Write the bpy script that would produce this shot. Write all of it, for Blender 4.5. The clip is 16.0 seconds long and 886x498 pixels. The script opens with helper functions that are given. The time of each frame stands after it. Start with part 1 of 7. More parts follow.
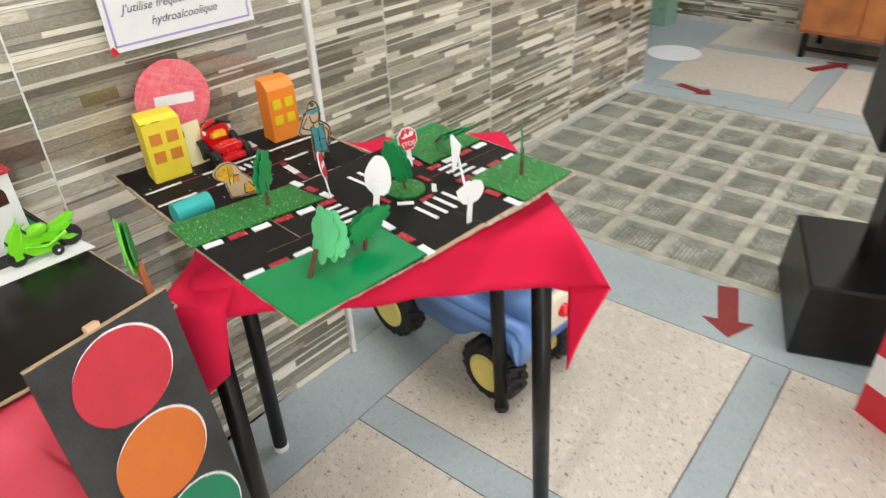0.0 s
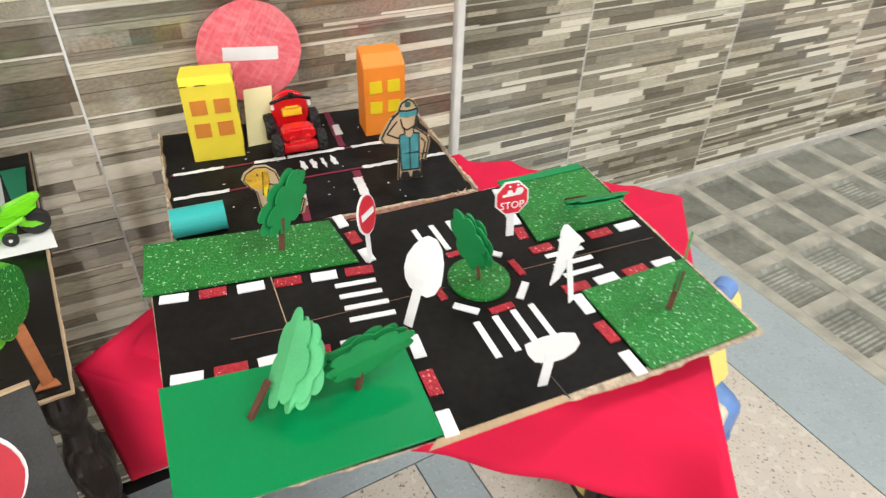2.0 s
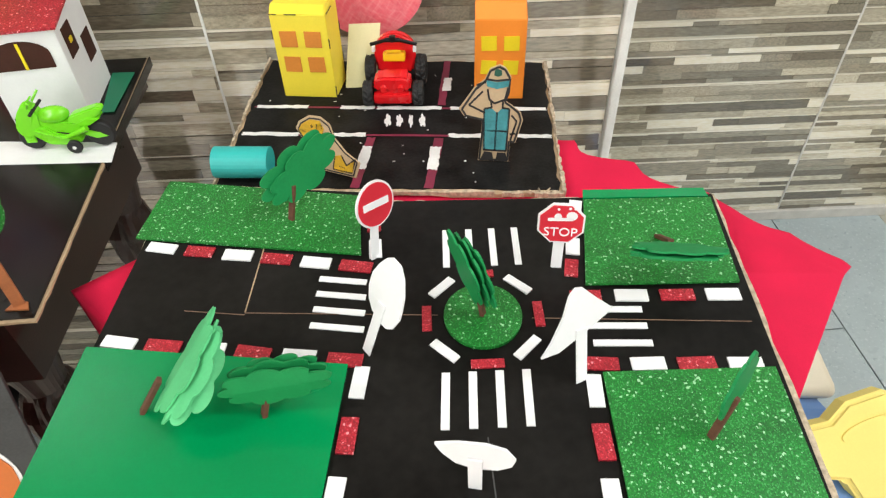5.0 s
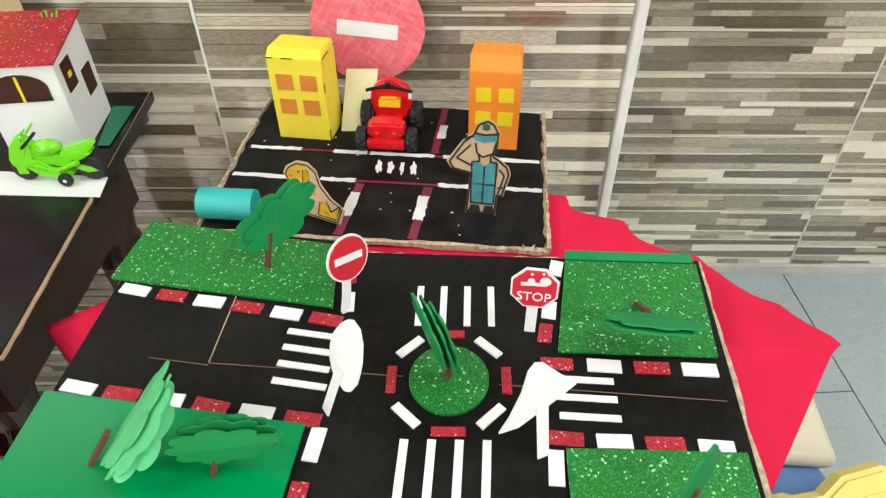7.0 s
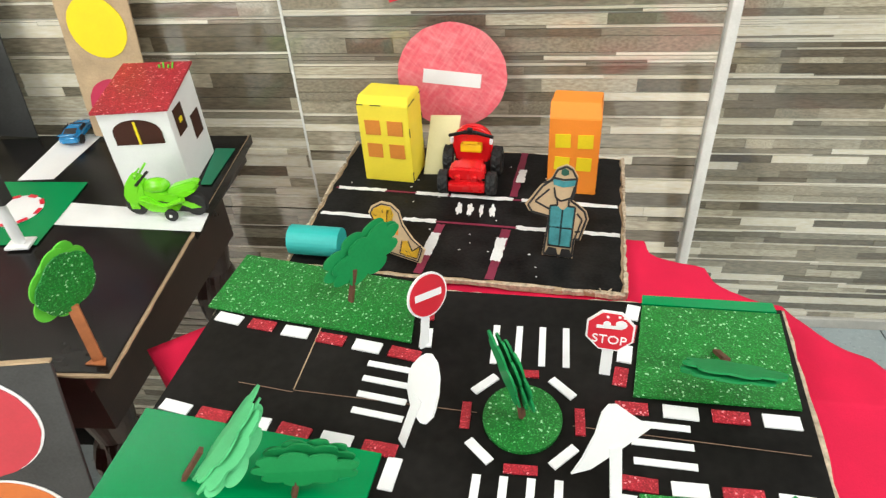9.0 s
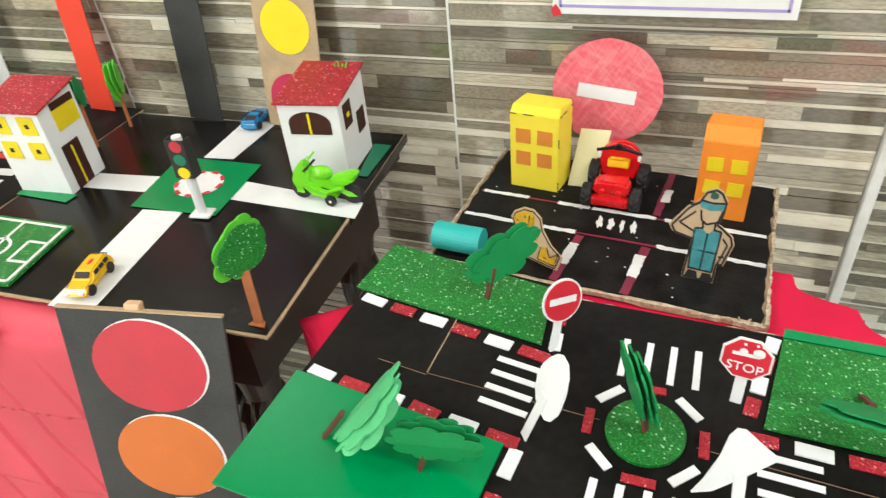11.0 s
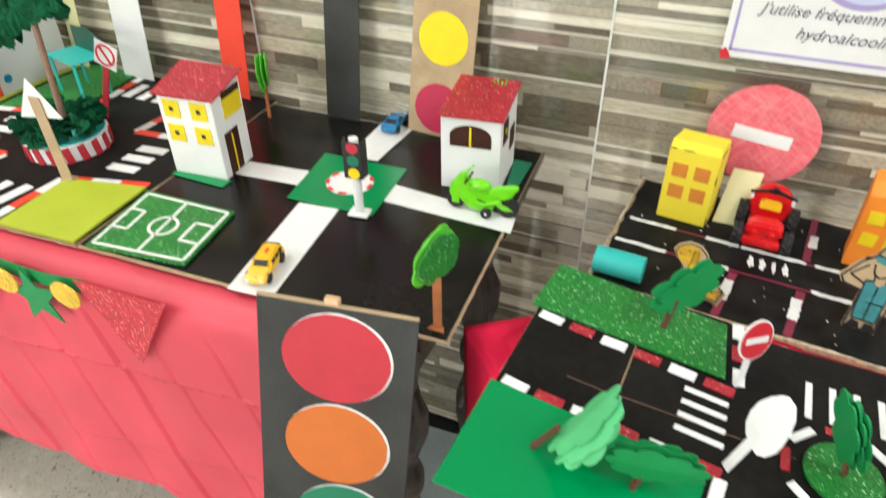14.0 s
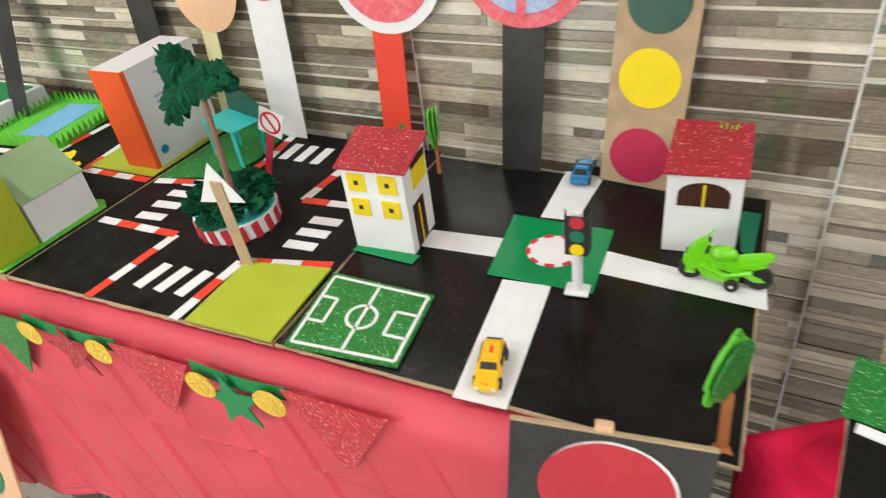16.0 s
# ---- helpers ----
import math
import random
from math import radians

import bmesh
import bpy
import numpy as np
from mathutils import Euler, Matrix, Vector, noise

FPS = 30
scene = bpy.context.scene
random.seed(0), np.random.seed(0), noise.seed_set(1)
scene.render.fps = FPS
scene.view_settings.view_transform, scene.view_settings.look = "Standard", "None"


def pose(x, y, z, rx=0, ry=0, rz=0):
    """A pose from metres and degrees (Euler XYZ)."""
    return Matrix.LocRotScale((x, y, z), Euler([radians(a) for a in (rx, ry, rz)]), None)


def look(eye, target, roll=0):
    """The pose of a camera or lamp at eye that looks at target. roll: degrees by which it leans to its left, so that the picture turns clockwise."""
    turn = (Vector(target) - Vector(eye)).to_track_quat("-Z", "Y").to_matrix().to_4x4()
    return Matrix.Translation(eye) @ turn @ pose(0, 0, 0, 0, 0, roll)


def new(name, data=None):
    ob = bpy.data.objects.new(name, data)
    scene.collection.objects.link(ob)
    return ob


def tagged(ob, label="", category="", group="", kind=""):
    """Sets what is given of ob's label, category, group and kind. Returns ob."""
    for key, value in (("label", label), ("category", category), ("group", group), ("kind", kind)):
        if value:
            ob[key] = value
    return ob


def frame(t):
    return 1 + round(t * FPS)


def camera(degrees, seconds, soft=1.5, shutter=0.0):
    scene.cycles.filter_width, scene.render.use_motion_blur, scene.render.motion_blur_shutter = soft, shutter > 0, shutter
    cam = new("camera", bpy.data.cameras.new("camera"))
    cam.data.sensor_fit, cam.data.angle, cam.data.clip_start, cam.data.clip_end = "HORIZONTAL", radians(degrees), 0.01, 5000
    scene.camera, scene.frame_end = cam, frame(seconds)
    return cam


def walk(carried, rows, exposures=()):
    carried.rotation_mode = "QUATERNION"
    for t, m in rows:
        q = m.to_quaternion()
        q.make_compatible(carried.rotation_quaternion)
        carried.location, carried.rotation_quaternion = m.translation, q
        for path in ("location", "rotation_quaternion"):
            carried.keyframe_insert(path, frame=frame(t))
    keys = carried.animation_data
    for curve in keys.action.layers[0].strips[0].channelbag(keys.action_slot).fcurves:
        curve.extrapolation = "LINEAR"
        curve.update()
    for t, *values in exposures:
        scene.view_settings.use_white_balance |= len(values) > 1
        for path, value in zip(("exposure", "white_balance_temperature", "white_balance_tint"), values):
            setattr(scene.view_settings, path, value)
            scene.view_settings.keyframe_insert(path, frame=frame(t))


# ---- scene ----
cam = camera(66.8, 16.0, 1.25, 0.5)
PATH = [
    (0, (-0.417, -1.162, 1.241), (0.817, -0.014, 0.164), -2.4),
    (0.5, (-0.284, -1.127, 1.243), (0.776, 0.174, 0.155), -2.6),
    (1, (-0.188, -1.116, 1.234), (0.688, 0.279, 0.1), -2.2),
    (1.5, (-0.102, -1.034, 1.214), (0.731, 0.339, 0.022), -0.1),
    (2, (-0.049, -0.928, 1.203), (0.681, 0.462, -0.036), 2.3),
    (2.5, (-0.006, -0.898, 1.191), (0.575, 0.504, -0.112), 1.8),
    (3, (0.085, -0.888, 1.186), (0.438, 0.617, -0.083), 1.7),
    (3.5, (0.158, -0.891, 1.177), (0.407, 0.63, -0.098), 1.8),
    (4, (0.178, -0.886, 1.176), (0.326, 0.637, -0.112), 0.2),
    (4.2, (0.177, -0.877, 1.177), (0.285, 0.619, -0.146), -0.5),
    (6.3, (0.22, -0.799, 1.175), (0.18, 0.604, -0.25), -1.3),
    (6.5, (0.224, -0.805, 1.179), (0.173, 0.631, -0.212), -1.2),
    (7, (0.224, -0.811, 1.187), (0.192, 0.673, -0.154), -0.4),
    (7.5, (0.224, -0.808, 1.188), (0.202, 0.696, -0.13), 0.0),
    (8, (0.225, -0.816, 1.191), (0.155, 0.716, -0.092), -0.9),
    (8.5, (0.226, -0.826, 1.196), (0.052, 0.729, -0.05), -2.7),
    (9, (0.223, -0.827, 1.197), (-0.035, 0.724, -0.04), -4.0),
    (9.2, (0.227, -0.823, 1.193), (-0.056, 0.722, -0.045), -3.7),
    (11.3, (0.21, -0.86, 1.216), (-0.451, 0.62, 0.044), -5.6),
    (11.5, (0.196, -0.862, 1.221), (-0.48, 0.634, 0.08), -5.2),
    (12, (0.151, -0.881, 1.238), (-0.539, 0.62, 0.111), -5.4),
    (12.5, (0.127, -0.9, 1.232), (-0.558, 0.56, 0.05), -3.3),
    (13, (0.116, -0.916, 1.233), (-0.591, 0.479, -0.015), -2.2),
    (13.5, (0.095, -0.924, 1.232), (-0.589, 0.454, -0.045), -1.6),
    (14, (0.052, -0.936, 1.252), (-0.595, 0.536, 0.063), -0.4),
    (14.5, (-0.004, -0.951, 1.277), (-0.663, 0.597, 0.197), 0.4),
    (15, (-0.027, -0.974, 1.285), (-0.712, 0.573, 0.218), -1.5),
    (15.5, (-0.086, -0.949, 1.287), (-0.87, 0.515, 0.172), -4.6),
    (16, (-0.163, -0.873, 1.273), (-1.028, 0.499, 0.103), -8.4),
]
walk(cam, [(t, look(eye, target, roll)) for t, eye, target, roll in PATH],
     [(0, -0.24, 6500, 10), (0.5, -0.12, 6500, 10), (1.5, -0.09, 6500, 10), (3.5, -0.08, 6500, 10), (6.3, -0.08, 6500, 5), (9, -0.05, 6500, 5), (12, -0.09, 6500, 4), (14, -0.06, 6500, 4), (15, -0.25, 6500, 8), (16, -0.35, 6500, 9)])

# ---------------------------------------------------------------- light
world = bpy.data.worlds.new("world")
scene.world = world
world.use_nodes = True
sky = world.node_tree.nodes.new("ShaderNodeTexSky")
sky.sky_type, sky.sun_disc, sky.sun_elevation, sky.sun_rotation = "NISHITA", False, radians(50), radians(160)
world.node_tree.links.new(sky.outputs[0], world.node_tree.nodes["Background"].inputs[0])
world.node_tree.nodes["Background"].inputs[1].default_value = 0.1


def area_lamp(name, eye, target, w, h, power, colour):
    lamp = bpy.data.lights.new(name, "AREA")
    lamp.shape, lamp.size, lamp.size_y, lamp.energy, lamp.color = "RECTANGLE", w, h, power, colour
    ob = new(name, lamp)
    ob.matrix_world = look(eye, target)
    return ob


# Unseen openings assumed to the south; their lamps light the room and wall gloss.
ASSUMED_OPENINGS = [(-2.2, 1.8), (0.6, 1.8), (3.4, 1.8)]
for (wx, ww), watts in zip(ASSUMED_OPENINGS, (92, 18, 8)):
    area_lamp("opening_fill", (wx, -4.45, 1.33), (wx * 0.6, 0, 1.0), ww, 2.55, watts, (1.0, 0.97, 0.93))
# Ceiling tubes are assumed, out of view; each is powered to fill its side.
FILL_TUBES = [(-1.8, -0.9), (1.3, -0.9), (-1.8, -2.6), (1.3, -2.6), (3.6, -0.9)]
for (lx, ly), watts in zip(FILL_TUBES, (35, 15, 50, 35, 26)):
    area_lamp("fill_tube_lamp", (lx, ly, 2.82), (lx, ly, 0), 1.2, 0.16, watts, (1.0, 0.98, 0.94))

# Unseen skylight, added to brighten the floor around the glass blocks.
ADDED_SKYLIGHT = (1.3, 3.0, -1.7, 0.2)
area_lamp("added_skylight_fill", (2.15, -0.75, 2.99), (2.15, -0.75, 0), 1.7, 1.9, 42, (0.98, 0.99, 1.0))


# ---------------------------------------------------------------- materials
def material(name, colour, rough=0.5, metal=0.0, vary=0.12, scale=30.0, bump=0.15, fine=400.0, gloss=0.5, rand=0.0, coat=0.0):
    """A painted, paper or plastic surface with blotches, fine grain and relief."""
    mat = bpy.data.materials.new(name)
    mat.use_nodes = True
    nt = mat.node_tree
    n, l = nt.nodes, nt.links
    b = n["Principled BSDF"]
    b.inputs["Roughness"].default_value, b.inputs["Metallic"].default_value = rough, metal
    b.inputs["Specular IOR Level"].default_value = gloss
    b.inputs["Coat Weight"].default_value = coat
    geo = n.new("ShaderNodeTexCoord")
    big = n.new("ShaderNodeTexNoise")
    big.inputs["Scale"].default_value, big.inputs["Detail"].default_value = scale, 6
    l.new(geo.outputs["Object"], big.inputs["Vector"])
    small = n.new("ShaderNodeTexNoise")
    small.inputs["Scale"].default_value, small.inputs["Detail"].default_value = fine, 3
    l.new(geo.outputs["Object"], small.inputs["Vector"])
    mix = n.new("ShaderNodeMix")
    mix.data_type = "RGBA"
    dark = [c * (1 - vary * 1.6) for c in colour]
    light = [min(1, c * (1 + vary * 0.6) + 0.01 * vary) for c in colour]
    mix.inputs[6].default_value, mix.inputs[7].default_value = (*dark, 1), (*light, 1)
    both = n.new("ShaderNodeMath")
    both.operation = "MULTIPLY_ADD"
    l.new(small.outputs[0], both.inputs[0])
    both.inputs[1].default_value = 0.45
    l.new(big.outputs[0], both.inputs[2])
    off = n.new("ShaderNodeMath")
    off.operation = "MULTIPLY_ADD"
    off.inputs[1].default_value, off.inputs[2].default_value = 1.6, -0.66
    off.use_clamp = True
    l.new(both.outputs[0], off.inputs[0])
    l.new(off.outputs[0], mix.inputs[0])
    out = mix.outputs[2]
    if rand:
        info = n.new("ShaderNodeObjectInfo")
        hsv = n.new("ShaderNodeHueSaturation")
        ramp = n.new("ShaderNodeMapRange")
        ramp.inputs[3].default_value, ramp.inputs[4].default_value = 1 - rand, 1 + rand
        l.new(info.outputs["Random"], ramp.inputs[0])
        l.new(ramp.outputs[0], hsv.inputs["Value"])
        l.new(out, hsv.inputs["Color"])
        out = hsv.outputs[0]
    l.new(out, b.inputs["Base Color"])
    rr = n.new("ShaderNodeMapRange")
    rr.inputs[3].default_value, rr.inputs[4].default_value = max(0.03, rough - 0.08), min(1, rough + 0.1)
    l.new(big.outputs[0], rr.inputs[0])
    l.new(rr.outputs[0], b.inputs["Roughness"])
    bp = n.new("ShaderNodeBump")
    bp.inputs["Strength"].default_value, bp.inputs["Distance"].default_value = bump, 0.001
    l.new(both.outputs[0], bp.inputs["Height"])
    l.new(bp.outputs[0], b.inputs["Normal"])
    return mat


def glitter(name, colour, spark=0.09):
    """Glitter foam sheet: many tiny facets, each tilted its own way; the sparkle of some is painted in as paler colour.
    """
    mat = material(name, colour, 0.45, 0, 0.2, 45, 0.1)
    n, l = mat.node_tree.nodes, mat.node_tree.links
    b = n["Principled BSDF"]
    geo = n.new("ShaderNodeTexCoord")
    col = b.inputs["Base Color"].links[0].from_socket
    shine = None
    for scale, share, lift in ((1150, spark * 2.6, 0.05), (640, spark * 0.62, 0.40)):
        vor = n.new("ShaderNodeTexVoronoi")
        vor.inputs["Scale"].default_value = scale
        l.new(geo.outputs["Object"], vor.inputs["Vector"])
        split = n.new("ShaderNodeSeparateColor")
        l.new(vor.outputs["Color"], split.inputs[0])
        if shine is None:                     # every flake has its own tone
            tone = n.new("ShaderNodeMapRange")
            tone.inputs[3].default_value, tone.inputs[4].default_value = 0.62, 1.45
            l.new(split.outputs[2], tone.inputs[0])
            hsv = n.new("ShaderNodeHueSaturation")
            l.new(tone.outputs[0], hsv.inputs["Value"])
            l.new(col, hsv.inputs["Color"])
            col = hsv.outputs[0]
            bp = n.new("ShaderNodeBump")
            bp.inputs["Strength"].default_value, bp.inputs["Distance"].default_value = 0.5, 0.0006
            l.new(split.outputs[1], bp.inputs["Height"])
            l.new(bp.outputs[0], b.inputs["Normal"])
        on = n.new("ShaderNodeMath")
        on.operation = "GREATER_THAN"
        on.inputs[1].default_value = 1 - share
        l.new(split.outputs[0], on.inputs[0])
        mix = n.new("ShaderNodeMix")
        mix.data_type = "RGBA"
        l.new(col, mix.inputs[6])
        mix.inputs[7].default_value = (*[min(1, c * 1.7 + lift) for c in colour], 1)
        l.new(on.outputs[0], mix.inputs[0])
        col = mix.outputs[2]
        shine = on.outputs[0]
    l.new(col, b.inputs["Base Color"])
    met = n.new("ShaderNodeMath")
    met.operation = "MULTIPLY"
    met.inputs[1].default_value = 0.4
    l.new(shine, met.inputs[0])
    l.new(met.outputs[0], b.inputs["Metallic"])
    return mat


def crayon(name, colour, pale):
    """Paper coloured in by hand: crossing strokes that leave paper showing."""
    mat = material(name, colour, 0.75, 0, 0.12, 30, 0.15, 300, 0.3)
    n, l = mat.node_tree.nodes, mat.node_tree.links
    b = n["Principled BSDF"]
    geo = n.new("ShaderNodeTexCoord")
    col = b.inputs["Base Color"].links[0].from_socket
    for turn, long, fine, amount in ((0.95, 22, 110, 0.34), (-0.4, 18, 80, 0.34), (2.3, 26, 150, 0.24)):
        spin = n.new("ShaderNodeMapping")
        spin.inputs["Rotation"].default_value = (0, turn, 0)
        l.new(geo.outputs["Object"], spin.inputs[0])
        mp = n.new("ShaderNodeMapping")
        mp.inputs["Scale"].default_value = (long, long, fine)
        l.new(spin.outputs[0], mp.inputs[0])
        tex = n.new("ShaderNodeTexNoise")
        tex.inputs["Scale"].default_value, tex.inputs["Detail"].default_value, tex.inputs["Distortion"].default_value = 1, 4, 1.6
        l.new(mp.outputs[0], tex.inputs["Vector"])
        cut = n.new("ShaderNodeMapRange")
        cut.inputs[1].default_value, cut.inputs[2].default_value, cut.inputs[4].default_value = 0.44, 0.74, amount
        l.new(tex.outputs[0], cut.inputs[0])
        mix = n.new("ShaderNodeMix")
        mix.data_type = "RGBA"
        l.new(cut.outputs[0], mix.inputs[0])
        l.new(col, mix.inputs[6])
        mix.inputs[7].default_value = (*pale, 1)
        col = mix.outputs[2]
    l.new(col, b.inputs["Base Color"])
    return mat


def stone_material(name, by_object, pale=False):
    """Grey, beige and brown printed stone; each strip takes its own tone."""
    mat = material(name, (0.3, 0.27, 0.24), 0.2, 0, 0.25, 22, 0.35, 180, 0.5)
    n, l = mat.node_tree.nodes, mat.node_tree.links
    b = n["Principled BSDF"]
    b.inputs["Coat Weight"].default_value, b.inputs["Coat Roughness"].default_value, b.inputs["Coat IOR"].default_value = 1.0, 0.08, 2.0
    if by_object:
        src = n.new("ShaderNodeObjectInfo").outputs["Random"]
    else:
        src = n.new("ShaderNodeNewGeometry").outputs["Random Per Island"]
    ramp = n.new("ShaderNodeValToRGB")
    ramp.color_ramp.interpolation = "CONSTANT"
    tones = [(0.0, (0.175, 0.15, 0.11)), (0.12, (0.35, 0.315, 0.245)), (0.27, (0.25, 0.225, 0.172)), (0.40, (0.47, 0.43, 0.34)),
             (0.55, (0.36, 0.335, 0.268)), (0.66, (0.62, 0.575, 0.46)), (0.77, (0.2, 0.172, 0.13)), (0.85, (0.88, 0.84, 0.72))]
    if pale:
        tones = [(0.0, (0.9, 0.87, 0.77)), (0.45, (0.76, 0.72, 0.61)), (0.75, (0.34, 0.31, 0.25)), (0.85, (0.2, 0.175, 0.135)), (0.92, (0.74, 0.7, 0.58))]
    tones = [(p, tuple(k * (v ** 1.12) * 0.93 for k, v in zip((1.01, 0.99, 0.96), c))) for p, c in tones]
    ramp.color_ramp.elements[0].position, ramp.color_ramp.elements[0].color = tones[0][0], (*tones[0][1], 1)
    ramp.color_ramp.elements[1].position, ramp.color_ramp.elements[1].color = tones[1][0], (*tones[1][1], 1)
    for p, c in tones[2:]:
        ramp.color_ramp.elements.new(p).color = (*c, 1)
    l.new(src, ramp.inputs[0])
    geo = n.new("ShaderNodeTexCoord")
    stretch = n.new("ShaderNodeMapping")
    stretch.inputs["Scale"].default_value = (16, 16, 80) if not by_object else (4, 1, 1.6)
    l.new(geo.outputs["Object"], stretch.inputs[0])
    shift = n.new("ShaderNodeMath")
    shift.operation = "MULTIPLY"
    shift.inputs[1].default_value = 37.0
    l.new(src, shift.inputs[0])
    l.new(shift.outputs[0], stretch.inputs["Location"])
    grain = n.new("ShaderNodeTexNoise")
    grain.inputs["Scale"].default_value, grain.inputs["Detail"].default_value = 4, 8
    l.new(stretch.outputs[0], grain.inputs["Vector"])
    over = n.new("ShaderNodeMix")
    over.data_type, over.blend_type = "RGBA", "OVERLAY"
    over.inputs[0].default_value = 0.7
    l.new(ramp.outputs[0], over.inputs[6])
    l.new(grain.outputs[0], over.inputs[7])
    l.new(over.outputs[2], b.inputs["Base Color"])
    return mat


def terrazzo_material(name, base, chips, lo=0.78):
    mat = material(name, base, 0.3, 0, 0.06, 12, 0.05, 150, 0.5)
    n, l = mat.node_tree.nodes, mat.node_tree.links
    b = n["Principled BSDF"]
    col = b.inputs["Base Color"].links[0].from_socket
    geo = n.new("ShaderNodeTexCoord")
    for scale, amount, tone in ((80, lo + 0.02, chips[0]), (150, lo, chips[1]), (40, lo - 0.03, chips[2])):
        wob = n.new("ShaderNodeTexNoise")
        wob.inputs["Scale"].default_value, wob.inputs["Detail"].default_value = scale * 1.0, 2
        l.new(geo.outputs["Object"], wob.inputs["Vector"])
        cut = n.new("ShaderNodeMapRange")
        cut.inputs[1].default_value, cut.inputs[2].default_value = amount * 0.8, amount * 0.8 + 0.03
        l.new(wob.outputs[0], cut.inputs[0])
        mix = n.new("ShaderNodeMix")
        mix.data_type = "RGBA"
        l.new(cut.outputs[0], mix.inputs[0])
        l.new(col, mix.inputs[6])
        mix.inputs[7].default_value = (*tone, 1)
        col = mix.outputs[2]
    l.new(col, b.inputs["Base Color"])
    return mat


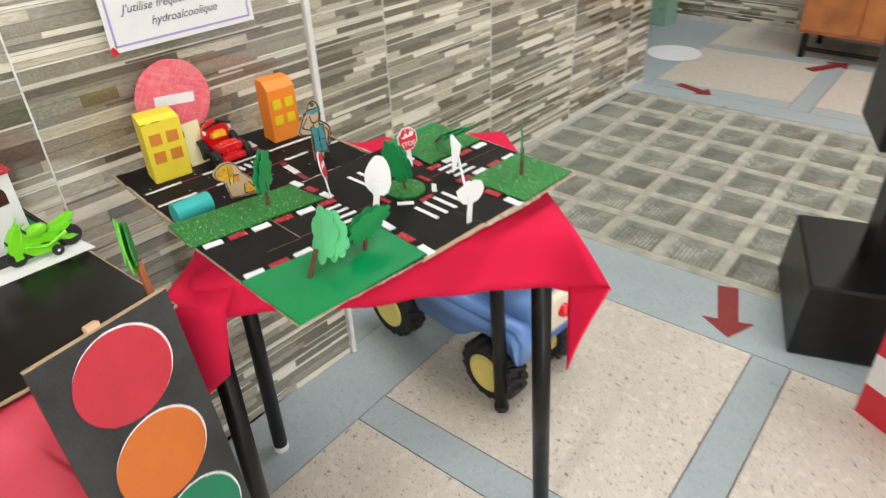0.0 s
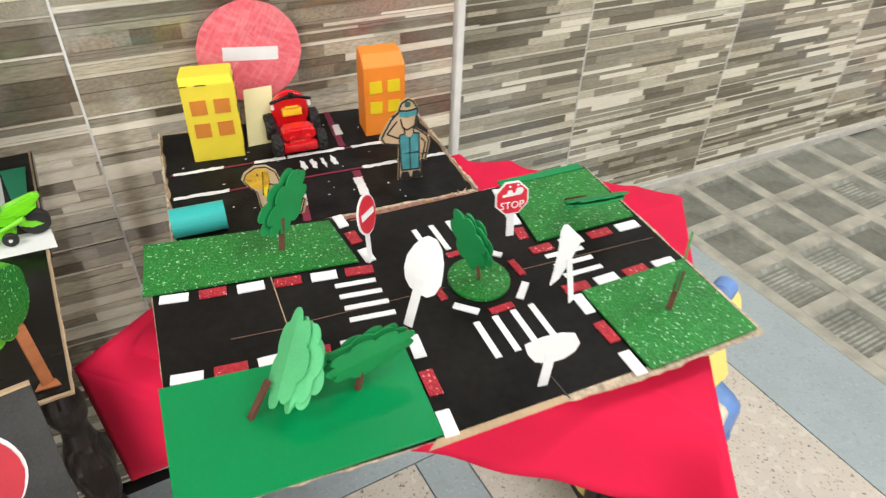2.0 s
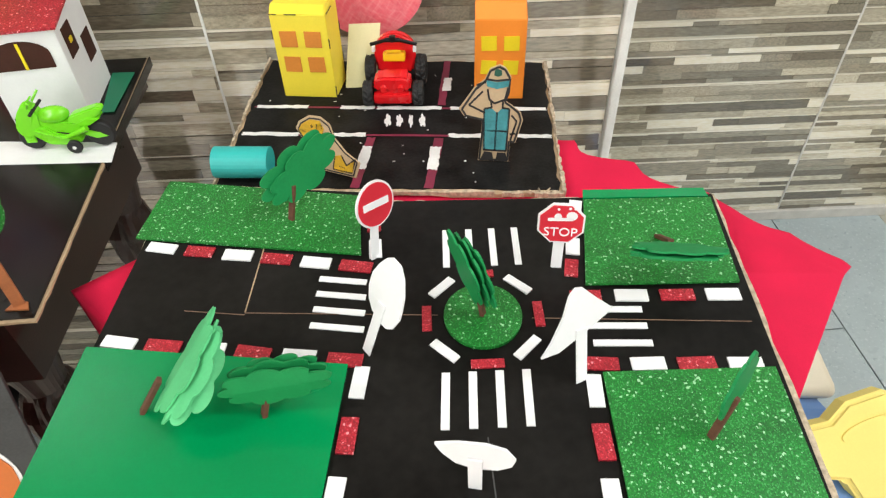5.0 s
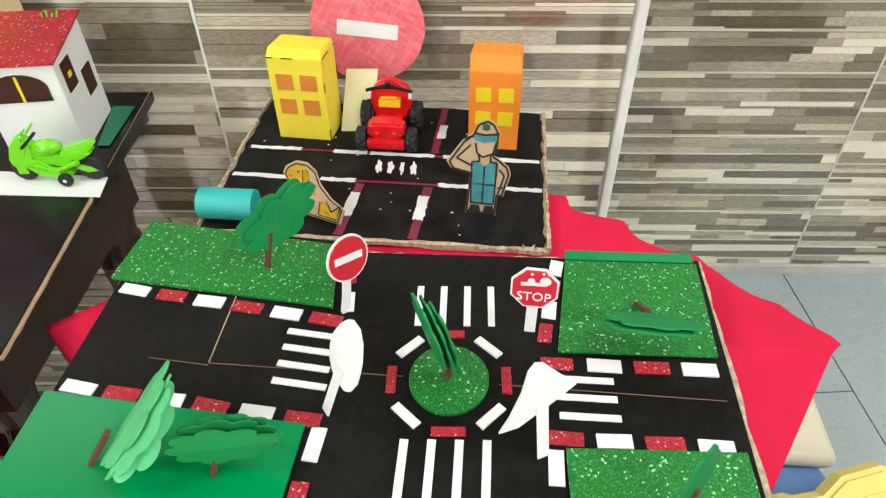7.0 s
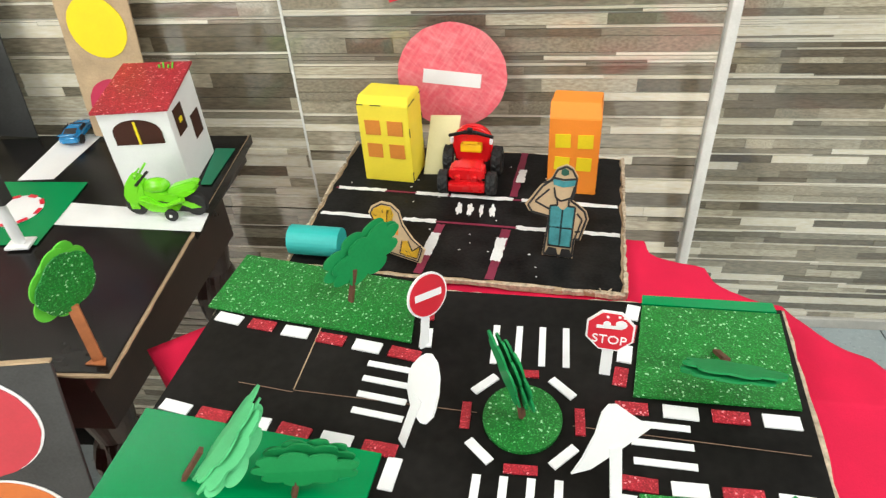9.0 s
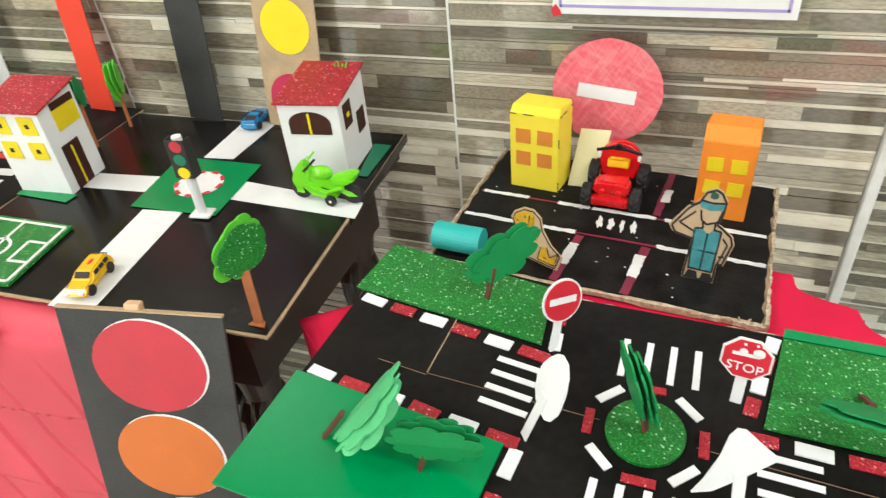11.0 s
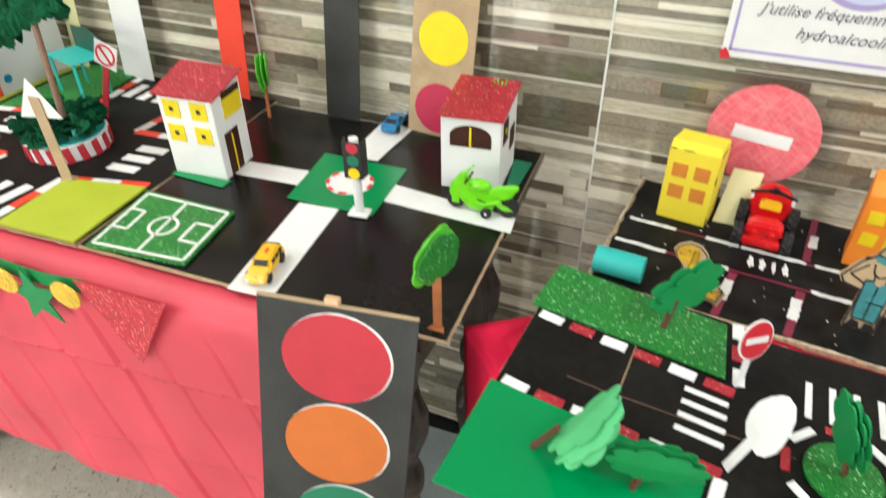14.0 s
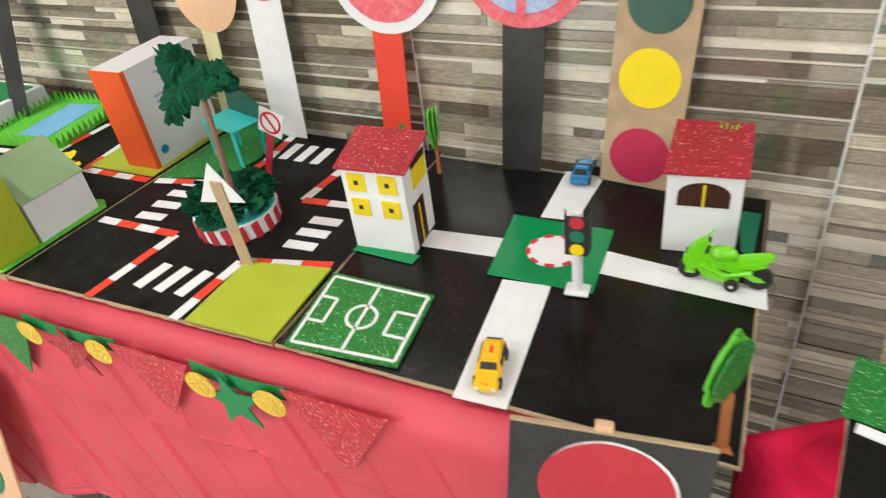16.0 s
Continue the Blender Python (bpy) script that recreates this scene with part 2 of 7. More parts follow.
M = {
    "stone": stone_material("stone_strip", True),
    "stone_far": stone_material("stone_strip_joined", False),
    "stone_pale": stone_material("pale_stone_strip", True, True),
    "stone_far_pale": stone_material("pale_stone_strip_joined", False, True),
    "grout": material("grout", (0.6, 0.58, 0.53), 0.7, vary=0.15),
    "trim": material("white_plastic_trim", (0.78, 0.78, 0.75), 0.35),
    "plaster": material("plaster", (0.27, 0.255, 0.23), 0.8, vary=0.06, scale=3),
    "terrazzo": terrazzo_material("terrazzo_cream", (0.61, 0.555, 0.475), ((0.22, 0.18, 0.15), (0.38, 0.28, 0.2), (0.645, 0.595, 0.515))),
    "terrazzo_blue": terrazzo_material("terrazzo_blue", (0.37, 0.43, 0.44), ((0.29, 0.345, 0.36), (0.44, 0.49, 0.495), (0.335, 0.39, 0.405))),
    "terrazzo_green": terrazzo_material("terrazzo_green", (0.25, 0.42, 0.3), ((0.16, 0.26, 0.2), (0.4, 0.5, 0.42), (0.2, 0.3, 0.25))),
    "joint": material("dark_joint", (0.06, 0.06, 0.06), 0.6),
    "concrete": material("glass_block_concrete", (0.47, 0.45, 0.37), 0.55, vary=0.35, scale=15, bump=0.5),
    "black_card": material("black_painted_card", (0.008, 0.007, 0.0065), 0.2, vary=0.5, scale=10, bump=0.05, fine=120, gloss=0.19),
    "black_satin": material("black_satin_card", (0.010, 0.0088, 0.0078), 0.38, vary=0.5, scale=9, bump=0.06, fine=120, gloss=0.11),
    "black_paint": material("black_poster_paint", (0.0105, 0.0098, 0.0095), 0.5, vary=0.6, scale=35, bump=0.5, fine=300, gloss=0.1),
    "grey_card": material("charcoal_card", (0.036, 0.037, 0.036), 0.6, vary=0.45, scale=16, bump=0.1),
    "cardboard": material("cardboard", (0.5, 0.36, 0.22), 0.8, vary=0.18, scale=25, bump=0.3),
    "torn_paper": material("torn_cardboard_edge", (0.62, 0.5, 0.36), 0.85, vary=0.4, scale=160, bump=0.8),
    "white_paper": material("white_paper", (0.82, 0.82, 0.82), 0.55, vary=0.04, bump=0.05),
    "white_paint": material("white_paint_stroke", (0.8, 0.8, 0.79), 0.6, vary=0.12, bump=0.4),
    "white_foam": material("white_foam", (0.86, 0.86, 0.87), 0.6, vary=0.03, bump=0.08),
    "crimson_paint": material("crimson_paint_stroke", (0.22, 0.015, 0.05), 0.55, vary=0.25, bump=0.3),
    "red_foam": glitter("red_glitter_foam", (0.37, 0.008, 0.022), 0.05),
    "red_glitter": glitter("bright_red_glitter_foam", (0.47, 0.012, 0.03), 0.085),
    "green_glitter": glitter("green_glitter_foam", (0.003, 0.175, 0.016), 0.055),
    "gold_glitter": glitter("gold_glitter_foam", (0.72, 0.42, 0.02), 0.08),
    "green_foam": material("green_foam", (0.001, 0.25, 0.072), 0.24, vary=0.08, scale=8, bump=0.04, gloss=0.3),
    "green_leaf": material("green_foam_leaf", (0.012, 0.25, 0.07), 0.5, vary=0.12, gloss=0.3),
    "green_pale": material("pale_green_foam_leaf", (0.11, 0.53, 0.22), 0.5, vary=0.1, gloss=0.3),
    "lime": material("lime_card", (0.42, 0.5, 0.03), 0.45, vary=0.06),
    "lime_leaf": material("lime_foam", (0.12, 0.55, 0.04), 0.5, vary=0.08),
    "sage": material("sage_card", (0.28, 0.42, 0.22), 0.6, vary=0.08),
    "crepe": material("dark_green_crepe_paper", (0.003, 0.09, 0.036), 0.8, vary=0.45, scale=60, bump=0.5, gloss=0.15),
    "brown_stick": material("brown_felt_stick", (0.14, 0.05, 0.028), 0.75, vary=0.3, scale=80, bump=0.5),
    "orange_stick": material("terracotta_foam_stick", (0.45, 0.15, 0.05), 0.6, vary=0.2, scale=60),
    "wood_stick": material("brown_paper_trunk", (0.25, 0.15, 0.1), 0.7, vary=0.2),
    "yellow_card": material("yellow_card", (0.9, 0.72, 0.05), 0.5, vary=0.05, bump=0.1),
    "orange_card": material("orange_card", (0.9, 0.27, 0.025), 0.5, vary=0.05, bump=0.1),
    "window_orange": material("orange_paper", (0.7, 0.24, 0.03), 0.6, vary=0.1),
    "window_yellow": material("yellow_paper", (0.85, 0.65, 0.01), 0.6, vary=0.08),
    "ink": material("black_ink", (0.02, 0.018, 0.018), 0.6),
    "poster_ink": material("grey_violet_ink", (0.09, 0.08, 0.13), 0.6),
    "pale_yellow": material("pale_yellow_paper", (0.75, 0.7, 0.4), 0.65, vary=0.06),
    "pink_crayon": crayon("red_crayon_on_paper", (0.8, 0.12, 0.16), (0.88, 0.42, 0.42)),
    "blue_crayon": crayon("blue_crayon_on_paper", (0.34, 0.46, 0.72), (0.72, 0.76, 0.84)),
    "peach": material("peach_card", (0.75, 0.47, 0.28), 0.65, vary=0.06),
    "skin_card": material("tan_cardboard_cutout", (0.55, 0.4, 0.24), 0.75, vary=0.12),
    "teal_ink": material("teal_crayon", (0.06, 0.3, 0.33), 0.65, vary=0.3, scale=60),
    "mustard": material("mustard_crayon", (0.72, 0.42, 0.02), 0.65, vary=0.3, scale=60),
    "teal_card": material("turquoise_card", (0.03, 0.45, 0.42), 0.45, vary=0.06),
    "cloth_red": material("crimson_felt_cloth", (0.70, 0.012, 0.062), 0.85, vary=0.1, scale=15, bump=0.4, fine=900, gloss=0.2),
    "cloth_pink": material("coral_red_paper_cloth", (0.66, 0.06, 0.096), 0.5, vary=0.12, scale=12, bump=0.35, fine=500),
    "red_disc": material("red_paper_disc", (0.53, 0.028, 0.048), 0.5, vary=0.12, scale=20),
    "orange_disc": material("orange_paper_disc", (0.60, 0.15, 0.022), 0.5, vary=0.08, scale=20),
    "green_disc": material("green_paper_disc", (0.007, 0.2, 0.1), 0.45, vary=0.12, scale=20),
    "dark_green_disc": material("dark_green_disc", (0.02, 0.1, 0.065), 0.35, vary=0.2, scale=20),
    "yellow_disc": material("yellow_foam_disc", (0.9, 0.68, 0.0), 0.5, vary=0.05),
    "magenta_disc": material("crimson_foam_disc", (0.5, 0.015, 0.07), 0.45, vary=0.12),
    "red_sign": material("red_sign_print", (0.66, 0.02, 0.04), 0.4, vary=0.05),
    "red_post": material("red_card_post", (0.8, 0.055, 0.025), 0.5, vary=0.06),
    "dark_wood": material("dark_carved_wood", (0.03, 0.014, 0.01), 0.3, vary=0.4, scale=25),
    "steel_black": material("black_tube", (0.006, 0.006, 0.006), 0.35, vary=0.2, gloss=0.3),
    "rubber": material("black_rubber", (0.012, 0.012, 0.012), 0.6, vary=0.3),
    "toy_red": material("red_toy_plastic", (0.75, 0.01, 0.015), 0.25, vary=0.04, coat=0.3),
    "toy_yellow": material("yellow_toy_plastic", (0.88, 0.5, 0.01), 0.25, vary=0.04, coat=0.3),
    "toy_blue": material("blue_toy_plastic", (0.015, 0.22, 0.5), 0.25, vary=0.06, coat=0.3),
    "toy_green": material("lime_toy_plastic", (0.2, 0.72, 0.015), 0.28, vary=0.06, coat=0.3),
    "tractor_blue": material("blue_moulded_plastic", (0.15, 0.29, 0.62), 0.35, vary=0.06, scale=6),
    "tractor_yellow": material("yellow_moulded_plastic", (0.86, 0.7, 0.2), 0.5, vary=0.06, scale=6),
    "tractor_cream": material("cream_moulded_plastic", (0.8, 0.72, 0.56), 0.4, vary=0.06, scale=6),
    "door_brown": material("brown_card_door", (0.055, 0.018, 0.011), 0.6, vary=0.2, gloss=0.2),
    "arrow_red": material("red_floor_arrow", (0.25, 0.016, 0.016), 0.55, vary=0.2),
    "wood_orange": material("varnished_orange_wood", (0.5, 0.17, 0.05), 0.35, vary=0.35, scale=8),
    "blue_water": material("blue_paper", (0.2, 0.5, 0.78), 0.5, vary=0.1),
    "violet": material("violet_print", (0.4, 0.33, 0.62), 0.6, vary=0.05),
    "pale_blue": material("pale_blue_print", (0.58, 0.64, 0.85), 0.6, vary=0.05),
    "box_white": material("white_printed_carton", (0.72, 0.74, 0.76), 0.4, vary=0.06, scale=8),
    "box_orange": material("orange_printed_carton", (0.85, 0.12, 0.03), 0.4, vary=0.05),
    "ceiling": material("grey_ceiling", (0.36, 0.35, 0.33), 0.85, vary=0.04, scale=2),
}
M["glass_pane"] = material("dark_glass_bottom", (0.235, 0.24, 0.20), 0.14, vary=0.3, scale=11, bump=0.6, fine=60, rand=0.2)
M["glass"] = material("greenish_glass_block", (0.37, 0.375, 0.32), 0.25, vary=0.35, scale=9, bump=0.5, fine=70, rand=0.22)
M["glass"].node_tree.nodes["Principled BSDF"].inputs["Transmission Weight"].default_value = 0.03
# emission for the diffusers of the added ceiling tubes
glow = bpy.data.materials.new("fill_tube_emission")
glow.use_nodes = True
glow.node_tree.nodes["Principled BSDF"].inputs["Emission Color"].default_value = (1, 0.98, 0.94, 1)
glow.node_tree.nodes["Principled BSDF"].inputs["Emission Strength"].default_value = 4
M["glow"] = glow


# ---------------------------------------------------------------- mesh helpers
def box(bm, c, s, m=None, bevel=0.0):
    """A box of size s round c, its edges bevelled."""
    r = bmesh.ops.create_cube(bm, size=1.0, matrix=(m or Matrix()) @ Matrix.Translation(c) @ Matrix.Diagonal((*s, 1)))
    if bevel:
        edges = list({e for v in r["verts"] for e in v.link_edges})
        bmesh.ops.bevel(bm, geom=edges, offset=bevel, segments=2, affect="EDGES", profile=0.6)
    return bm


def prism(bm, poly, z0, z1, m=None):
    """A flat polygon (x, y) given thickness from z0 to z1."""
    m = m or Matrix()
    low = [bm.verts.new(m @ Vector((x, y, z0))) for x, y in poly]
    high = [bm.verts.new(m @ Vector((x, y, z1))) for x, y in poly]
    bm.faces.new(low[::-1])
    bm.faces.new(high)
    for i in range(len(poly)):
        j = (i + 1) % len(poly)
        bm.faces.new((low[i], low[j], high[j], high[i]))
    bmesh.ops.recalc_face_normals(bm, faces=bm.faces[:])
    return bm


def tube(bm, a, b, r0, r1=None, n=14):
    a, b = Vector(a), Vector(b)
    m = Matrix.Translation((a + b) / 2) @ (b - a).to_track_quat("Z", "Y").to_matrix().to_4x4()
    bmesh.ops.create_cone(bm, cap_ends=True, segments=n, radius1=r0, radius2=r0 if r1 is None else r1, depth=(b - a).length, matrix=m)
    return bm


def lathe(bm, profile, m=None, n=24):
    """A turned shape from (radius, height) pairs."""
    m = m or Matrix()
    rings = [[bm.verts.new(m @ Vector((r * math.cos(2 * math.pi * k / n), r * math.sin(2 * math.pi * k / n), z))) for k in range(n)] for r, z in profile]
    for a, b in zip(rings, rings[1:]):
        for k in range(n):
            bm.faces.new((a[k], a[(k + 1) % n], b[(k + 1) % n], b[k]))
    bm.faces.new(rings[0][::-1])
    bm.faces.new(rings[-1])
    bmesh.ops.recalc_face_normals(bm, faces=bm.faces[:])
    return bm


def ellipse(rx, ry, n=32, cx=0.0, cy=0.0, wob=0.0, seed=0):
    rnd = random.Random(seed)
    return [(cx + rx * (1 + wob * rnd.uniform(-1, 1)) * math.cos(2 * math.pi * k / n), cy + ry * (1 + wob * rnd.uniform(-1, 1)) * math.sin(2 * math.pi * k / n)) for k in range(n)]


def lobed(rx, ry, lobes=9, depth=0.12, n=72, seed=0):
    """The outline of a hand-cut leafy crown."""
    rnd = random.Random(seed)
    ph = rnd.uniform(0, 6)
    out = []
    for k in range(n):
        a = 2 * math.pi * k / n
        r = 1 - depth + depth * 2 * abs(math.sin(lobes * a / 2 + ph)) ** 0.7 + depth * 0.4 * math.sin(3 * a + ph)
        out.append((rx * r * math.cos(a), ry * r * math.sin(a)))
    return out


def strip_rect(a, b, w):
    """The corners of a bar from a to b of width w."""
    a, b = Vector(a), Vector(b)
    d = (b - a).normalized()
    s = Vector((-d.y, d.x)) * w / 2
    return [tuple(a - s), tuple(b - s), tuple(b + s), tuple(a + s)]


def finish(name, bm, mat, smooth=False):
    me = bpy.data.meshes.new(name)
    bm.to_mesh(me)
    bm.free()
    me.materials.append(M[mat])
    if smooth:
        me.shade_smooth()
    return me


def part(name, bm, mat, parent, label="", m=None, smooth=False):
    ob = new(name, bm if isinstance(bm, bpy.types.Mesh) else finish(name, bm, mat, smooth))
    ob.parent = parent
    if m is not None:
        ob.matrix_basis = m
    return tagged(ob, label)


def thing(name, m, label, category, group="", kind=""):
    ob = new(name)
    ob.empty_display_size = 0.02
    ob.matrix_basis = m
    return tagged(ob, label, category, group, kind)


def whole(name, bm, mat, m, label, category="", group="", kind="", smooth=False):
    ob = new(name, finish(name, bm, mat, smooth))
    ob.matrix_basis = m
    return tagged(ob, label, category, group, kind)


def B():
    return bmesh.new()


def letters(name, body, size, mat, parent, m, label="", thick=0.0004, spread=1.0, slope=0.0):
    cu = bpy.data.curves.new(name, "FONT")
    cu.body, cu.size, cu.extrude, cu.align_x, cu.space_character = body, size, thick, "CENTER", spread
    cu.resolution_u, cu.shear = 3, slope
    tmp = bpy.data.objects.new(name, cu)
    me = bpy.data.meshes.new_from_object(tmp)
    bpy.data.objects.remove(tmp)
    me.materials.append(M[mat])
    ob = new(name, me)
    ob.parent, ob.matrix_basis = parent, m
    return tagged(ob, label)


# ---------------------------------------------------------------- the shell
def slab(name, poly, z0, z1, mat, label="", kind="structure", m=None):
    return whole(name, prism(B(), poly, z0, z1), mat, m or Matrix(), label, kind=kind)


TRIM_X, WALL_END, RECESS = 0.458, 2.93, 0.42
floor = thing("floor", Matrix(), "cream terrazzo floor with pale blue terrazzo bands", kind="structure", category="floor")
part("screed", prism(B(), [(-5, -4.6), (6.6, -4.6), (6.6, 3), (-5, 3)], -0.1, -0.038), "joint", floor)
wall_front = whole("wall_front", box(B(), ((-5 + TRIM_X) / 2, 0.26, 1.45), (5 + TRIM_X, 0.5, 2.9)), "grout", Matrix(), "wall clad in grey and beige stone-strip tiles", kind="structure")
wall_recess = whole("wall_recess", box(B(), ((TRIM_X + WALL_END) / 2, RECESS + 0.11, 1.45), (WALL_END - TRIM_X, 0.2, 2.9)), "grout", Matrix(), "set-back wall clad in grey stone-strip tiles", kind="structure")
wall_far = whole("wall_far", box(B(), (4.42, -0.9, 1.45), (0.2, 7.4, 2.9)), "grout", Matrix(), "far wall clad in beige stone-strip tiles", kind="structure")
slab("wall_left", [(-5.2, -4.6), (-5, -4.6), (-5, 0.5), (-5.2, 0.5)], 0, 2.9, "plaster", "plain plaster wall")
slab("wall_back", [(WALL_END, 2.7), (5.2, 2.7), (5.2, 2.9), (WALL_END, 2.9)], 0, 2.9, "plaster", "plain plaster wall")
slab("wall_side", [(WALL_END - 0.2, RECESS + 0.21), (WALL_END, RECESS + 0.21), (WALL_END, 2.9), (WALL_END - 0.2, 2.9)], 0, 2.9, "plaster", "plain plaster wall")
# assumed ceiling, cut open for the added skylight lamp
sx0, sx1, sy0, sy1 = ADDED_SKYLIGHT
roof = B()
for x0, x1, y0, y1 in ((-5.2, sx0, -4.7, 2.9), (sx1, 5.2, -4.7, 2.9), (sx0, sx1, -4.7, sy0), (sx0, sx1, sy1, 2.9)):
    box(roof, ((x0 + x1) / 2, (y0 + y1) / 2, 2.95), (x1 - x0, y1 - y0, 0.1))
whole("ceiling", roof, "ceiling", Matrix(), "assumed grey ceiling, out of view, with an opening for the added skylight", kind="structure")
# assumed south wall, out of view, with three tall openings for the added lamps
south = B()
edges = [-5.2] + [v for wx, ww in ASSUMED_OPENINGS for v in (wx - ww / 2, wx + ww / 2)] + [5.2]
for k in range(0, len(edges), 2):
    box(south, ((edges[k] + edges[k + 1]) / 2, -4.6, 1.45), (edges[k + 1] - edges[k], 0.2, 2.9))
for wx, ww in ASSUMED_OPENINGS:
    box(south, (wx, -4.6, 2.77), (ww, 0.2, 0.26))
whole("wall_south", south, "plaster", Matrix(), "assumed plaster wall, out of view, with three tall openings for added lamps", kind="structure")
# fittings for the assumed ceiling tubes
for lx, ly in FILL_TUBES:
    t = thing("fill_tube", pose(lx, ly, 2.87), "white tube light fitting added out of view", "ceiling light", "ceiling lights")
    part("housing", box(B(), (0, 0, 0.0), (1.26, 0.2, 0.05), bevel=0.008), "trim", t)
    part("diffuser", box(B(), (0, 0, -0.031), (1.2, 0.15, 0.012), bevel=0.004), "glow", t)

# ---------------------------------------------------------------- floor pieces
FR = pose(0.39, -0.186, 0, 0, 0, 3.5)
PANEL, BAND, GAP = 0.70, 0.098, 0.003


def floor_piece(name, x0, x1, y0, y1, mat):
    bm = box(B(), ((x0 + x1) / 2, (y0 + y1) / 2, -0.006), (x1 - x0 - GAP, y1 - y0 - GAP, 0.012), bevel=0.0006)
    return part(name, bm, mat, floor, m=FR)


def panel_field(x_list, y_list):
    for x0 in x_list:
        for y1 in y_list:
            wide = x0 < -1.2 and y1 == 0          # no cross band under the long table
            floor_piece("terrazzo_panel", x0 - (BAND if wide else 0), x0 + PANEL, y1 - PANEL, y1, "terrazzo")
            if not wide:
                floor_piece("band", x0 - BAND, x0, y1 - PANEL, y1, "terrazzo_blue")
            floor_piece("band", x0 - BAND, x0 + PANEL, y1 - PANEL - BAND, y1 - PANEL, "terrazzo_blue")


STEP = PANEL + BAND
panel_field([-STEP * k for k in range(0, 6)], [0, -STEP, -2 * STEP, -3 * STEP, -4 * STEP])
floor_piece("band", -4.8, PANEL, 0, 0.205, "terrazzo_blue")
floor_piece("band", PANEL, 0.978, -4.2, 0.65, "terrazzo_blue")
floor_piece("band", 0.07, PANEL, 0.205, 0.68, "terrazzo_blue")
floor_piece("band", 2.4425, 2.68 - BAND, -4.2, 0.9, "terrazzo_blue")
floor_piece("band", 2.68 - BAND, 2.68, 0.42, 0.9, "terrazzo_blue")
panel_field([2.68, 2.68 + STEP, 2.68 + 2 * STEP], [0.42, 0.42 - STEP, 0.42 - 2 * STEP, 0.42 - 3 * STEP])
floor_piece("green_area", 2.5, 6.0, 0.9, 3.2, "terrazzo_green")
floor_piece("band", 2.68, 6.0, 0.42, 0.9, "terrazzo_blue")
# margins along the walls
for x0, x1, y0, y1, mat in ((-5.4, -4.09, -4.2, 0.0, "terrazzo"), (-4.09, PANEL, -4.32, -3.99, "terrazzo"), (0.978, 2.4425, -4.2, -2.138, "terrazzo_blue"), (2.582, 4.1, -4.2, -2.78, "terrazzo")):
    floor_piece("terrazzo_panel", x0, x1, y0, y1, mat)
# pavement of glass blocks in a concrete grid
PITCH, NX = 0.2025, 7
gx0 = 1.0
grid = B()
NY = 14
for i in range(NX + 1):
    box(grid, (gx0 + i * PITCH, 0.72 - NY * PITCH / 2, -0.007), (0.044, NY * PITCH, 0.014), bevel=0.003)
for j in range(NY + 1):
    for i in range(NX):
        box(grid, (gx0 + (i + 0.5) * PITCH, 0.72 - j * PITCH, -0.007), (PITCH - 0.044, 0.042, 0.014), bevel=0.003)
part("concrete_grid", grid, "concrete", floor, "worn grey concrete grid between glass blocks", m=FR)


def glass_block(ribs, flush):
    """The worn rim and sides of a cast glass block; ribs cross the bottom of some."""
    bm = B()
    prof = ((0.083, -0.035), (0.083, -0.006), (0.080, -0.003), (0.0765, -0.006), (0.074, -0.011), (0.073, -0.034)) if flush else ((0.083, -0.035), (0.083, -0.006), (0.080, -0.003), (0.077, -0.006), (0.069, -0.018), (0.066, -0.034))
    rings = [[bm.verts.new((sx * r, sy * r, z)) for sx, sy in ((-1, -1), (1, -1), (1, 1), (-1, 1))] for r, z in prof]
    for a, b in zip(rings, rings[1:]):
        for k in range(4):
            bm.faces.new((a[k], a[(k + 1) % 4], b[(k + 1) % 4], b[k]))
    for k in range(9 if ribs else 0):
        box(bm, (0.004 * math.sin(k * 2.3), -0.056 + k * 0.014, -0.0185), (0.120, 0.0055 + 0.0012 * (k % 3), 0.004), bevel=0.0012)
    bmesh.ops.recalc_face_normals(bm, faces=bm.faces[:])
    return finish("glass_block", bm, "glass")


def block_pane(flush):
    r, z = (0.0738, -0.0105) if flush else (0.068, -0.0185)
    return finish("pane", box(B(), (0, 0, z - 0.003), (2 * r, 2 * r, 0.006), bevel=0.001), "glass_pane")


BLOCKS = {k: glass_block(*k) for k in ((False, False), (True, False), (False, True))}
PANES = {k: block_pane(k) for k in (False, True)}
pick = random.Random(17)
for i in range(NX):
    for j in range(NY):
        flush = j == 0 or (j < 3 and pick.random() < 1.1 - 0.4 * j)
        ribbed = not flush and pick.random() < (0.85 if j > 2 else 0.6)
        at = FR @ pose(gx0 + (i + 0.5) * PITCH, 0.72 - (j + 0.5) * PITCH, 0, 0, 0, 180 * ((i + j) % 2))
        block = part("glass_block", BLOCKS[ribbed, flush], "glass", floor, m=at)
        part("pane", PANES[flush], "glass_pane", block, "dark grey-green glass bottom")

